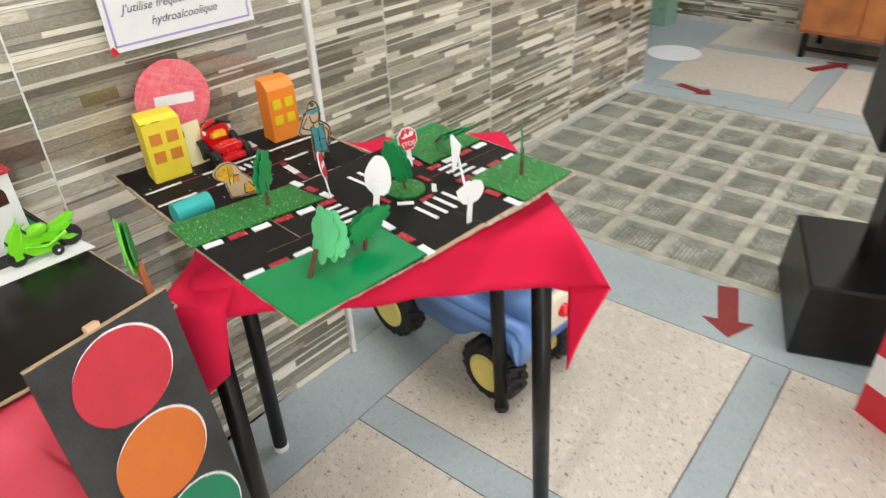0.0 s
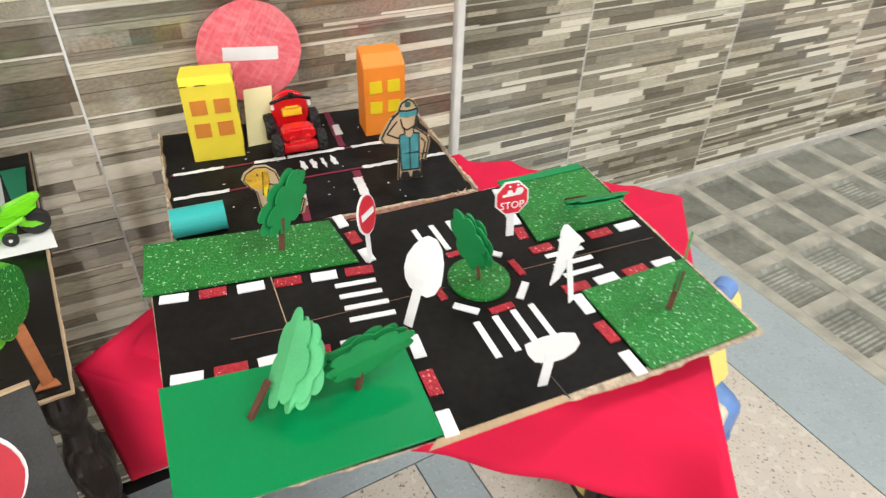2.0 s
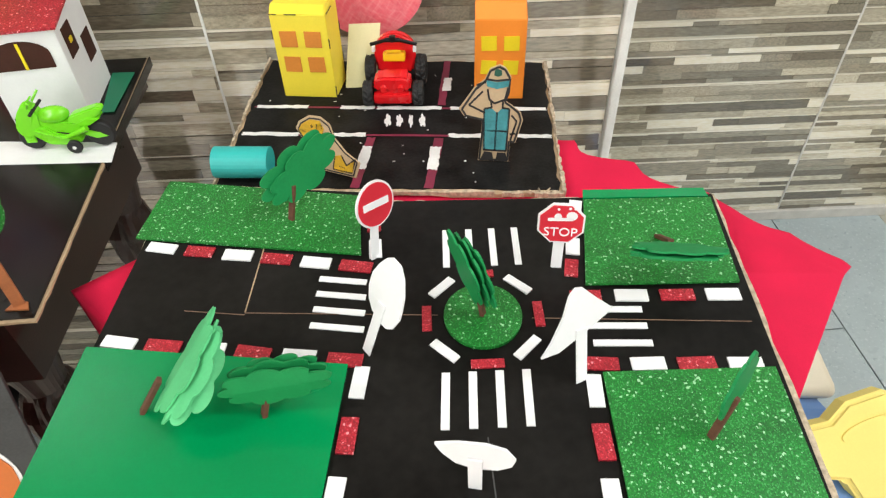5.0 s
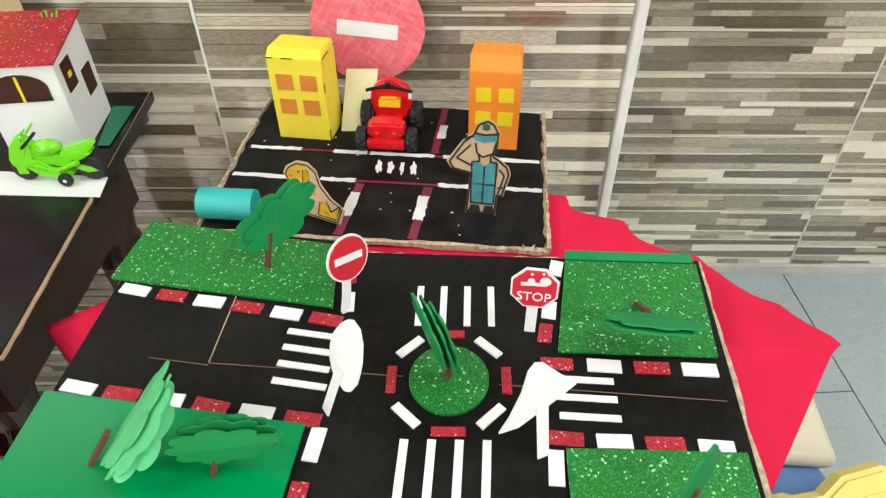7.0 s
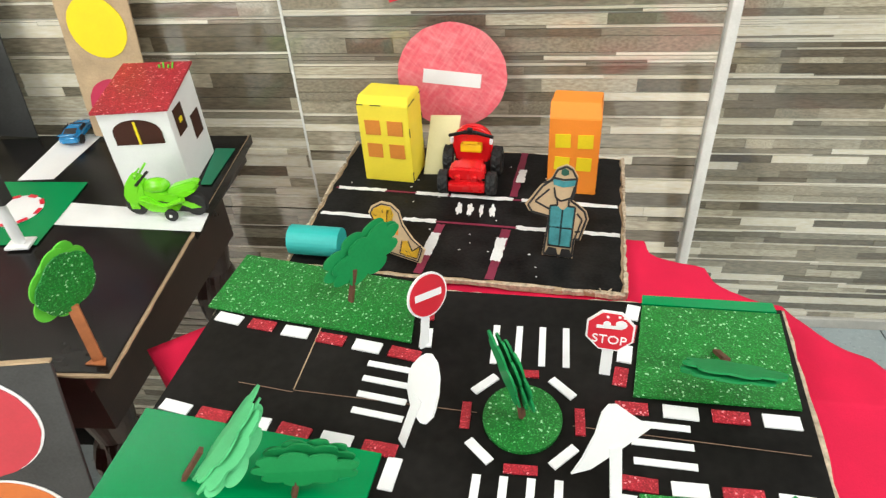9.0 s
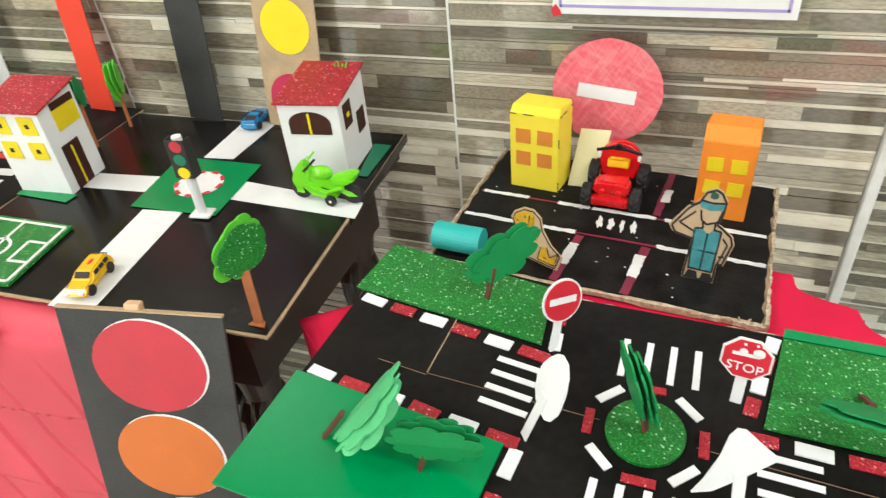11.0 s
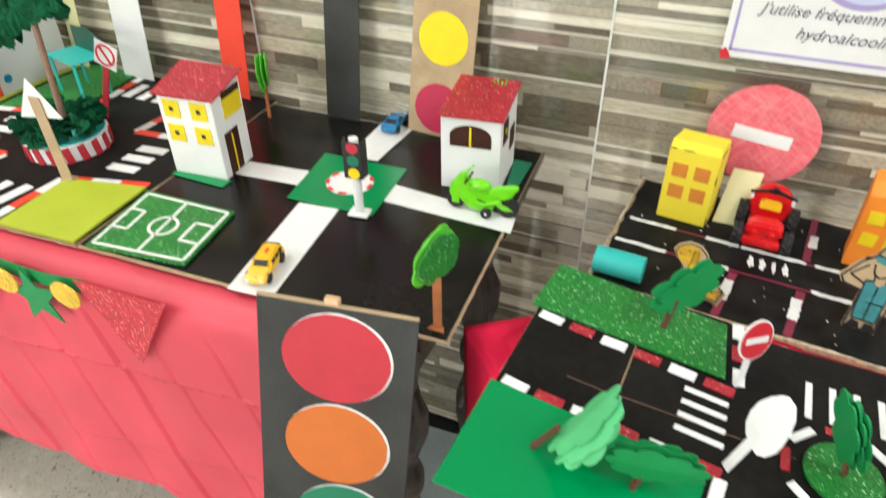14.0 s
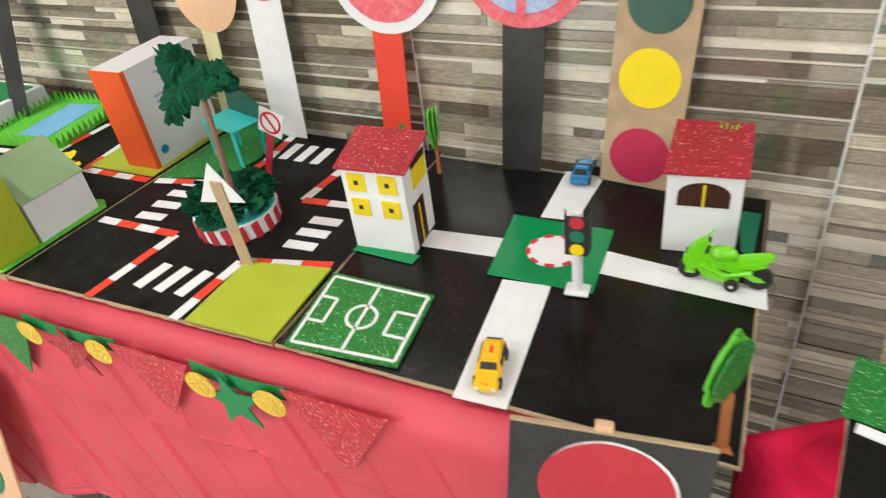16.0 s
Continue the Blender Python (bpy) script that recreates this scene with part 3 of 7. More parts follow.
# ---------------------------------------------------------------- small rectangular table under the crossroads board
SM = pose(0.23, -0.415, 0, 0, 0, -36.65)   # x along the long side
small_table = thing("side_table", SM, "small table with four round black tube legs", "table")
part("tabletop", box(B(), (0, 0, 0.7135), (0.524, 0.346, 0.022), bevel=0.006), "dark_wood", small_table)
for sx in (-1, 1):
    for sy in (-1, 1):
        foot, head = (sx * 0.27, sy * 0.165), (sx * 0.24, sy * 0.162)
        if sx > 0 and sy < 0:           # one leg is bent outwards
            foot, head = (0.272, -0.128), (0.2275, -0.178)
        if sx < 0:
            head = foot
        lb = tube(B(), (*foot, 0.012), (*head, 0.655), 0.0165, n=24)
        tube(lb, (*head, 0.65), (sx * 0.24, sy * 0.155, 0.703), 0.0165, n=24)
        leg = part("leg", lb, "steel_black", small_table, smooth=True)
        part("rubber_foot", lathe(B(), [(0.013, 0), (0.018, 0.002), (0.018, 0.014), (0.016, 0.018)], pose(*foot, 0)), "rubber" if sx > 0 else "trim", leg, "worn end cap")


def drape(name, mat, m, hx, hy, z, drop, folds, n=34, label="", category="tablecloth", thick=0.0015, extra=None, slant=lambda u: 0.0):
    """A cloth over a table top: a flat top and a hanging skirt whose drop and flare change round the edge."""
    bm = B()
    ring = []
    for k in range(n):
        ring.append((-hx + 2 * hx * k / n, -hy))
    for k in range(n):
        ring.append((hx, -hy + 2 * hy * k / n))
    for k in range(n):
        ring.append((hx - 2 * hx * k / n, hy))
    for k in range(n):
        ring.append((-hx, hy - 2 * hy * k / n))
    rows = 7
    layers = []
    total = len(ring)
    for r in range(rows + 1):
        f = r / rows
        layer = []
        for k, (x, y) in enumerate(ring):
            u = k / total
            d = drop(u)
            ox, oy = folds(u)
            slope = slant(u)
            fl = slope * f ** 0.8 + (1 - slope) * min(1.0, f / 0.3)
            fall = slope * f + (1 - slope) * (0.08 * min(1.0, f / 0.3) + 0.92 * max(0.0, (f - 0.22) / 0.78))
            layer.append(bm.verts.new((x + ox * fl, y + oy * fl, z - d * fall - (0.002 if r else 0))))
        layers.append(layer)
    mid = bm.verts.new((0, 0, z))
    for k in range(total):
        bm.faces.new((mid, layers[0][k], layers[0][(k + 1) % total]))
    for a, b in zip(layers, layers[1:]):
        for k in range(total):
            bm.faces.new((a[k], b[k], b[(k + 1) % total], a[(k + 1) % total]))
    if extra:
        extra(bm)
    bmesh.ops.recalc_face_normals(bm, faces=bm.faces[:])
    ob = whole(name, bm, mat, m, label, category, smooth=True)
    sol = ob.modifiers.new("thickness", "SOLIDIFY")
    sol.thickness = thick
    return ob


def red_drop(u):
    """Hanging depth round the small table: u runs front side, right end, back side, left end."""
    s = u * 4
    if s < 1:                       # front long side, its hem nearly straight
        if s > 0.95:
            return 0.0905 - 0.036 * (s - 0.95) / 0.05
        return 0.058 + 0.0185 * min(1, s * 3) + 0.014 * min(1, max(0, (s - 0.75) / 0.2)) + 0.002 * math.sin(19 * s)
    if s < 2:                       # right end: the hem rises from the corner to the table's corner
        return 0.012 + 0.0425 * max(0, 1 - 2 * (s - 1)) ** 1.2
    if s < 3:                       # back long side
        return 0.004 + 0.004 * abs(math.sin(17 * s))
    return 0.04 + 0.02 * (s - 3)   # left end


def red_folds(u):
    s = u * 4
    if s < 1:
        near = max(0.0, 1 - s / 0.16)
        end = max(0.0, (s - 0.90) / 0.10)
        return (-0.008 * near + 0.026 * end ** 1.5, -0.010 - 0.006 * near - 0.018 * min(1, s * 1.5) - 0.072 * end ** 2 - 0.002 * math.sin(s * 31))
    if s < 2:
        return (0.026 * max(0, 1 - 2.4 * (s - 1)) + 0.001, -0.10 * max(0, 1 - 2.0 * (s - 1)) + 0.026 * (s - 1))
    if s < 3:
        zig = abs(((s * 15 + 0.6 * math.sin(7 * s)) % 2) - 1) ** 1.6
        return (0.006 * (3 - s) + 0.006 * math.sin(47 * s), 0.024 + 0.020 * min(1.0, (s - 2) * 4) + 0.017 * zig * min(1.0, (s - 2) * 6))
    near = max(0.0, 1 - (4 - s) / 0.35)
    return (-0.012, -0.010 * near)


def patch(bm, a, b, c, d, bulge, n=9):
    """A soft four-sided piece of cloth between world places a, b (top) and d, c (bottom)."""
    back = SM.inverted()
    a, b, c, d = [back @ Vector(p) for p in (a, b, c, d)]
    grid_pts = [[bm.verts.new(a.lerp(b, i / n).lerp(d.lerp(c, i / n), k / n) + Vector(bulge) * math.sin(math.pi * i / n) * math.sin(math.pi * k / n)) for i in range(n + 1)] for k in range(n + 1)]
    for p, q in zip(grid_pts, grid_pts[1:]):
        for i in range(n):
            bm.faces.new((p[i], p[i + 1], q[i + 1], q[i]))


def corner_flap(bm):
    """The loose corners: one spread out flat and folded down, one hanging below the straight front hem."""
    patch(bm, (-0.050, -0.338, 0.7275), (-0.046, -0.430, 0.7275), (-0.087, -0.451, 0.693), (-0.158, -0.400, 0.714), (0, 0, 0.004))
    patch(bm, (-0.158, -0.400, 0.7138), (-0.087, -0.451, 0.6928), (-0.098, -0.436, 0.575), (-0.152, -0.401, 0.525), (0.004, -0.006, 0))
    a, b, c = Vector((0.255, -0.223, 0.646)), Vector((0.296, -0.277, 0.675)), Vector((0.223, -0.314, 0.568))
    n = 10
    rows = []
    for i in range(n + 1):
        rows.append([bm.verts.new(a.lerp(c, i / n).lerp(b.lerp(c, i / n), k / max(1, n - i)) + Vector((-0.003, 0.002, 0)) * math.sin(math.pi * i / n) * (k / max(1, n - i)) + Vector((0, 0.0015, 0))) for k in range(n - i + 1)])
    for p, q in zip(rows, rows[1:]):
        for k in range(len(q)):
            bm.faces.new((p[k], p[k + 1], q[k]))
            if k + 1 < len(q):
                bm.faces.new((p[k + 1], q[k + 1], q[k]))


drape("tablecloth", "cloth_red", SM, 0.270, 0.177, 0.7285, red_drop, red_folds, n=60, label="crimson felt cloth draped over the small table", extra=corner_flap, slant=lambda u: min(1.0, max(0.0, (u * 4 - 0.2) * 4)) * (1.0 if u < 0.5 else max(0.0, 1 - (u - 0.5) * 10)))

def frayed(quad, n, amp, seed):
    """The outline with its edges torn uneven."""
    rnd = random.Random(seed)
    out = []
    for i in range(len(quad)):
        a, b = Vector(quad[i]), Vector(quad[(i + 1) % len(quad)])
        nrm = Vector(((b - a).y, -(b - a).x)).normalized()
        for k in range(n):
            out.append(tuple(a.lerp(b, k / n) + nrm * rnd.uniform(-amp, amp)))
    return out


# ---------------------------------------------------------------- crossroads board
ZA = 0.757
A_QUAD = [(-0.090, -0.630), (0.103, -0.646), (0.30, -0.664), (0.432, -0.667), (0.452, -0.353), (0.32, -0.351), (0.14, -0.345), (0.118, -0.330), (-0.072, -0.304)]
board_a = thing("crossroads_board", pose(0, 0, ZA), "black painted cardboard crossroads model with glitter lawns", "model")
part("base_card", prism(B(), frayed(A_QUAD, 16, 0.0016, 3), 0.001, 0.004), "torn_paper", board_a, "torn brown cardboard base")
part("foam_riser", box(B(), (0.19, -0.47, -0.0135), (0.30, 0.16, 0.0265), bevel=0.003), "cardboard", board_a, "cardboard riser under the board")
road = [(-0.09, -0.630), (0.103, -0.647), (0.30, -0.655), (0.428, -0.66), (0.449, -0.355), (0.32, -0.353), (0.14, -0.347), (0.118, -0.332), (-0.07, -0.307)]
part("road_sheet", prism(B(), road, 0.0042, 0.0058), "black_satin", board_a, "satin black painted road")
TOP = 0.0060


def lay(name, poly, z0, z1, mat, parent, label=""):
    return part(name, prism(B(), poly, z0, z1), mat, parent, label)


lay("joint_line", strip_rect((-0.02, -0.474), (0.03, -0.481), 0.0006), TOP, TOP + 0.0004, "wood_stick", board_a)
lay("joint_line", strip_rect((0.03, -0.479), (0.185, -0.49), 0.0006), TOP, TOP + 0.0004, "wood_stick", board_a)
lay("joint_line", strip_rect((0.26, -0.497), (0.43, -0.51), 0.0006), TOP, TOP + 0.0004, "wood_stick", board_a)
lay("joint_line", strip_rect((0.03, -0.478), (0.034, -0.405), 0.001), TOP, TOP + 0.0004, "cardboard", board_a)
lay("joint_line", strip_rect((0.216, -0.60), (0.218, -0.657), 0.001), TOP, TOP + 0.0004, "joint", board_a)
lay("bare_edge", [(0.10, -0.647), (0.215, -0.652), (0.217, -0.659), (0.09, -0.654)], TOP, TOP + 0.0006, "cardboard", board_a, "bare cardboard where the paint ends")
# lawns
NW = [(-0.083, -0.387), (0.121, -0.420), (0.116, -0.341), (-0.072, -0.307)]
NE = [(0.308, -0.466), (0.434, -0.470), (0.444, -0.364), (0.326, -0.360)]
SW = [(-0.092, -0.634), (0.106, -0.646), (0.117, -0.536), (-0.086, -0.509)]
SE = [(0.300, -0.662), (0.424, -0.664), (0.430, -0.555), (0.304, -0.553)]
lay("lawn", NW, TOP + 0.001, TOP + 0.0034, "green_glitter", board_a, "green glitter foam lawn")
lay("lawn", NE, TOP + 0.001, TOP + 0.0034, "green_glitter", board_a, "green glitter foam lawn")
lay("lawn", SW, TOP + 0.001, TOP + 0.0034, "green_foam", board_a, "plain glossy green foam lawn")
lay("lawn", SE, TOP + 0.001, TOP + 0.0034, "green_glitter", board_a, "green glitter foam lawn")
lay("lawn_strip", [(0.326, -0.357), (0.443, -0.361), (0.442, -0.349), (0.328, -0.345)], TOP + 0.0005, TOP + 0.0025, "green_foam", board_a, "plain green foam strip")


def kerb_row(a, b, n, first, parent, length=0.0265, width=0.0115, z=TOP):
    """A row of alternating white and red foam kerb pieces with centres from a to b."""
    rnd = random.Random(int(a[0] * 1000) + n)
    for k in range(n):
        f = k / (n - 1) if n > 1 else 0
        c = Vector(a).lerp(Vector(b), f)
        d = (Vector(b) - Vector(a)).normalized()
        d.rotate(Matrix.Rotation(rnd.uniform(-0.06, 0.06), 2))
        ln = length * rnd.uniform(0.92, 1.06)
        red = (k + first) % 2
        lay("kerb_piece", strip_rect(c - d * ln / 2, c + d * ln / 2, width * rnd.uniform(0.95, 1.08)), z, z + 0.0016, "red_foam" if red else "white_foam", parent, "red glitter kerb piece" if red else "")


kerb_row((-0.057, -0.3995), (0.117, -0.4325), 6, 0, board_a)
kerb_row((-0.063, -0.5045), (0.114, -0.5305), 6, 0, board_a)
kerb_row((0.128, -0.345), (0.133, -0.412), 3, 0, board_a, length=0.022)
kerb_row((0.317, -0.368), (0.300, -0.445), 4, 0, board_a, length=0.02)
kerb_row((0.306, -0.477), (0.417, -0.4815), 4, 1, board_a)
kerb_row((0.304, -0.544), (0.411, -0.550), 4, 1, board_a)
kerb_row((0.296, -0.567), (0.291, -0.648), 3, 0, board_a)
kerb_row((0.126, -0.551), (0.114, -0.637), 3, 0, board_a)
# roundabout island
lay("island", ellipse(0.031, 0.0325, 40, 0.221, -0.4935), TOP, TOP + 0.003, "green_glitter", board_a, "round green glitter foam island")
for k in range(8):
    a = math.pi / 2 + k * math.pi / 4
    c = Vector((0.221 + 0.0445 * math.cos(a), -0.4935 + 0.046 * math.sin(a)))
    d = Vector((-math.sin(a), math.cos(a)))
    red = k % 2 == 0
    lay("island_kerb", strip_rect(c - d * 0.0125, c + d * 0.0125, 0.0075), TOP, TOP + 0.0016, "red_foam" if red else "white_foam", board_a, "red glitter kerb piece" if red else "")
for k in range(4):
    lay("crossing_stripe", strip_rect((0.1955 + 0.0205 * k, -0.392), (0.1945 + 0.0205 * k, -0.438), 0.0058), TOP, TOP + 0.001, "white_foam", board_a)
    lay("crossing_stripe", strip_rect((0.1895 + 0.0198 * k, -0.546), (0.187 + 0.0198 * k, -0.593), 0.0062), TOP, TOP + 0.001, "white_foam", board_a)
    lay("crossing_stripe", strip_rect((0.087 - 0.001 * k, -0.445 - 0.0167 * k), (0.127, -0.4515 - 0.0168 * k), 0.0058), TOP, TOP + 0.001, "white_foam", board_a)
    if k:
        lay("crossing_stripe", strip_rect((0.303, -0.474 - 0.0168 * k), (0.348, -0.4765 - 0.0168 * k), 0.0058), TOP, TOP + 0.001, "white_foam", board_a)


def folded_leaf(rx, ry, lobes, depth, seed, left, right, curl=0.0):
    """A cut-out leaf creased along its long axis (y); left, right: how far each half is bent back, in degrees."""
    bm = B()
    edge = lobed(rx, ry, lobes, depth, 72, seed)
    fracs = (0.34, 0.68, 1.0)
    mid = bm.verts.new((0, 0, 0))
    rings = []
    for f in fracs:
        ring = []
        for px, py in edge:
            bend = math.radians(right if px > 0 else left) * (1 - curl + curl * f)
            ring.append(bm.verts.new((px * f * math.cos(bend), py * f, -abs(px) * f * math.sin(bend))))
        rings.append(ring)
    n = len(edge)
    for k in range(n):
        bm.faces.new((mid, rings[0][k], rings[0][(k + 1) % n]))
        for a, b in zip(rings, rings[1:]):
            bm.faces.new((a[k], b[k], b[(k + 1) % n], a[(k + 1) % n]))
    return bm


def card_tree(x, y, z, lean, crown, rx, ry, trunk, mat, yaw, tilt=0, side=0, layers=2, seed=1, trunk_mat="brown_stick", label="", lobes=9, depth=0.1, axes=None, splay=9, wide=0.0055, leaves=()):
    """A foam tree: a flat stick and one to three cut-out crowns. lean: where the stick's top lies from its foot; yaw, tilt, side turn the crown."""
    t = thing("toy_tree", pose(x, y, z), label, "toy tree", "craft trees")
    tip = Vector((lean[0], lean[1], trunk))
    st = B()
    q = tip.to_track_quat("Z", "Y").to_matrix().to_4x4()
    box(st, (0, 0, tip.length / 2), (wide, 0.0035, tip.length), m=q, bevel=0.0006)
    part("trunk", st, trunk_mat, t)
    base = Matrix.Translation(crown) @ pose(0, 0, 0, 0, 0, yaw) @ pose(0, 0, 0, 90 + tilt, 0, 0) @ pose(0, 0, 0, 0, 0, side)
    if axes:                       # the crown's long axis and the way it faces
        ly, nz = Vector(axes[0]).normalized(), Vector(axes[1])
        nz = (nz - ly * nz.dot(ly)).normalized()
        lx = ly.cross(nz)
        base = Matrix.Translation(crown) @ Matrix((lx, ly, nz)).transposed().to_4x4()
    for k, (left, right, turn, back, side_step) in enumerate(leaves):
        bm = folded_leaf(rx * (1 - 0.05 * k), ry * (1 - 0.06 * k), lobes, depth, seed + k, left, right, 0.35)
        bm.transform(base @ pose(side_step, -0.002 * k, -back, 0, turn, 4 * k))
        ob = part("crown", bm, mat, t)
        ob.modifiers.new("thickness", "SOLIDIFY").thickness = 0.0018
    for k in range(0 if leaves else layers):
        off = (k - (layers - 1) / 2)
        m = base @ pose(0.004 * off, 0.002 * off, 0.0045 * off, splay * 0.3 * off, splay * off, 6 * off)
        bm = prism(B(), lobed(rx * (1 - 0.06 * k), ry * (1 - 0.05 * k), lobes, depth, seed=seed + k), -0.001, 0.001, m)
        part("crown", bm, mat, t)
    return t


ZT = ZA + TOP + 0.0034
card_tree(0.055, -0.372, ZT, (0.006, 0.008), (0.014, 0.020, 0.043), 0.019, 0.038, 0.034, "green_leaf", 0, 0, 0, 2, 3, label="foam tree with dark green leafy crown on a lawn", depth=0.15, lobes=8, axes=((0.056, 0.055, 0.03), (0.736, -0.603, 0.30)), splay=6)
card_tree(0.381, -0.413, ZT, (-0.003, -0.034), (-0.004, -0.053, 0.036), 0.017, 0.034, 0.026, "green_leaf", 0, 0, 0, 2, 5, label="foam tree bent over on a lawn", depth=0.13, lobes=8, axes=((0.99, -0.15, 0.01), (0.05, 0.52, 0.85)), leaves=((2, 3, 0, -0.002, 0.0), (-6, 5, 0, 0.002, 0.002), (8, -4, 0, 0.005, 0.0)))
card_tree(-0.026, -0.570, ZT, (0.020, 0.006), (0.038, 0.012, 0.041), 0.0185, 0.036, 0.030, "green_pale", 0, 0, 0, 3, 7, label="pale green foam tree leaning over the green lawn", depth=0.13, lobes=7, axes=((0.51, 0.64, 0.57), (-0.73, -0.03, 0.68)), leaves=((5, 8, 0, 0.0, 0.0), (10, 22, 0, 0.004, 0.010), (14, 58, 0, 0.006, 0.012)))
card_tree(0.061, -0.577, ZT, (0.006, 0.003), (0.013, 0.000, 0.033), 0.0150, 0.036, 0.022, "green_leaf", 0, 0, 0, 2, 9, label="broad foam tree with a wavy green crown", depth=0.12, lobes=9, axes=((1.0, 0.03, 0.17), (0.05, -0.98, 0.08)), leaves=((4, 4, 0, 0.0, 0.0), (10, -14, 0, 0.007, 0.0), (16, 24, 0, 0.011, 0.0)))
card_tree(0.365, -0.609, ZT, (0.006, 0.003), (0.005, 0.004, 0.053), 0.014, 0.029, 0.043, "green_leaf", 0, 0, 0, 1, 11, label="narrow foam tree at the edge of the board", depth=0.1, lobes=7, axes=((0.02, 0.05, 1.0), (0.44, -0.55, -0.02)), splay=5)
card_tree(0.221, -0.494, ZT, (-0.005, 0.003), (-0.012, 0.004, 0.048), 0.0155, 0.034, 0.035, "green_leaf", 0, 0, 0, 2, 13, label="foam tree on the roundabout island", depth=0.15, lobes=7, axes=((-0.24, 0.05, 0.9), (-0.576, -0.323, -0.269)), leaves=((2, -3, 3, -0.003, 0.0), (-3, 4, -4, 0.002, 0.002), (4, 14, -7, 0.005, 0.004)))


def paddle(name, x, y, z, height, face, poly, mat_back, yaw, tilt, label, post_w=0.009, post_mat="white_foam", lean=0, front=False):
    """A small upright sign: a flat post with a cut-out plate on it."""
    t = thing(name, pose(x, y, z, 0, 0, yaw) @ pose(0, 0, 0, tilt, lean, 0), label, "toy sign", "craft road signs")
    part("post", box(B(), (0, -0.0016 if front else 0.0014, height * 0.42), (post_w, 0.0012, height * 0.84), bevel=0.0004), post_mat, t)
    part("plate", prism(B(), poly, -0.0008, 0.0008, pose(0, 0, face, 90, 0, 0)), mat_back, t)
    return t


stop = paddle("stop_sign", 0.287, -0.444, ZA + TOP, 0.046, 0.0465, [(0.0203 * math.cos(math.radians(22.5 + 45 * k)), 0.0203 * math.sin(math.radians(22.5 + 45 * k))) for k in range(8)], "white_foam", -8, -8, "small red octagonal stop sign on a white post")
part("red_face", prism(B(), [(0.0186 * math.cos(math.radians(22.5 + 45 * k)), 0.0186 * math.sin(math.radians(22.5 + 45 * k))) for k in range(8)], 0.0009, 0.0014, pose(0, 0, 0.0465, 90, 0, 0)), "red_sign", stop)
letters("word_stop", "STOP", 0.0115, "white_foam", stop, pose(0, -0.0016, 0.0350, 90, 0, 0), "white word STOP")
qf = B()
prism(qf, strip_rect((-0.011, 0.0), (0.009, 0.001), 0.003), 0.0014, 0.0018, pose(0, 0, 0.0505, 90, 0, 0))
prism(qf, ellipse(0.0045, 0.004, 14, 0.008, 0.004), 0.0014, 0.0018, pose(0, 0, 0.0505, 90, 0, 0))
prism(qf, ellipse(0.003, 0.003, 14, -0.003, 0.003), 0.0014, 0.0018, pose(0, 0, 0.0505, 90, 0, 0))
prism(qf, ellipse(0.0012, 0.0012, 8, 0.006, 0.011), 0.0014, 0.0018, pose(0, 0, 0.0505, 90, 0, 0))
prism(qf, ellipse(0.0012, 0.0012, 8, 0.010, 0.011), 0.0014, 0.0018, pose(0, 0, 0.0505, 90, 0, 0))
prism(qf, ellipse(0.0012, 0.0012, 8, -0.003, 0.010), 0.0014, 0.0018, pose(0, 0, 0.0505, 90, 0, 0))
part("white_mark", qf, "white_foam", stop)
noent = paddle("no_entry_sign", 0.134, -0.424, ZA + TOP, 0.045, 0.051, ellipse(0.021, 0.021, 36), "white_foam", 44, -12, "small round red no-entry sign on a white post", lean=16)
part("red_face", prism(B(), ellipse(0.0192, 0.0192, 36), 0.0009, 0.0014, pose(0, 0, 0.051, 90, 0, 0)), "red_sign", noent)
part("white_bar", prism(B(), strip_rect((-0.014, -0.001), (0.014, 0.002), 0.0065), 0.0014, 0.0018, pose(0, 0, 0.051, 90, 0, 0)), "white_foam", noent)
tear = [(-0.004, 0.032), (0.005, 0.0315), (0.012, 0.024), (0.017, 0.012), (0.019, 0.000), (0.0195, -0.008), (0.016, -0.019), (0.010, -0.024), (0.002, -0.024), (-0.008, -0.021), (-0.015, -0.014), (-0.0185, -0.004), (-0.0185, 0.008), (-0.014, 0.020), (-0.009, 0.028)]
paddle("blank_sign", 0.131, -0.523, ZA + TOP, 0.06, 0.058, tear, "white_foam", -53, -19, "blank white paper sign on a white post", lean=5, front=True)
arrow_poly = [(-0.032, -0.018), (-0.018, -0.019), (0.004, -0.010), (0.027, 0.001), (0.014, 0.015), (0.002, 0.029), (-0.004, 0.031), (-0.009, 0.026), (-0.014, 0.010), (-0.024, -0.008)]
paddle("blank_sign", 0.287, -0.557, ZA + TOP, 0.06, 0.055, arrow_poly, "white_foam", 24, -12, "blank white arrow-shaped paper sign", front=True)
round_poly = [(0.024, 0.004), (0.018, 0.016), (0.006, 0.020), (-0.010, 0.018), (-0.024, 0.012), (-0.020, 0.0), (-0.012, -0.012), (0.0, -0.017), (0.014, -0.014), (0.022, -0.006)]
paddle("blank_sign", 0.205, -0.634, ZA + TOP, 0.055, 0.047, round_poly, "white_foam", -12, 6, "blank rounded white paper sign on a white post", front=True)

# ---------------------------------------------------------------- second board with painted streets
ZB = 0.730
board_b = thing("street_board", pose(0, 0, ZB), "black painted cardboard street model with torn edges", "model")
B_QUAD = [(-0.045, -0.286), (0.319, -0.314), (0.338, -0.048), (-0.022, -0.014)]


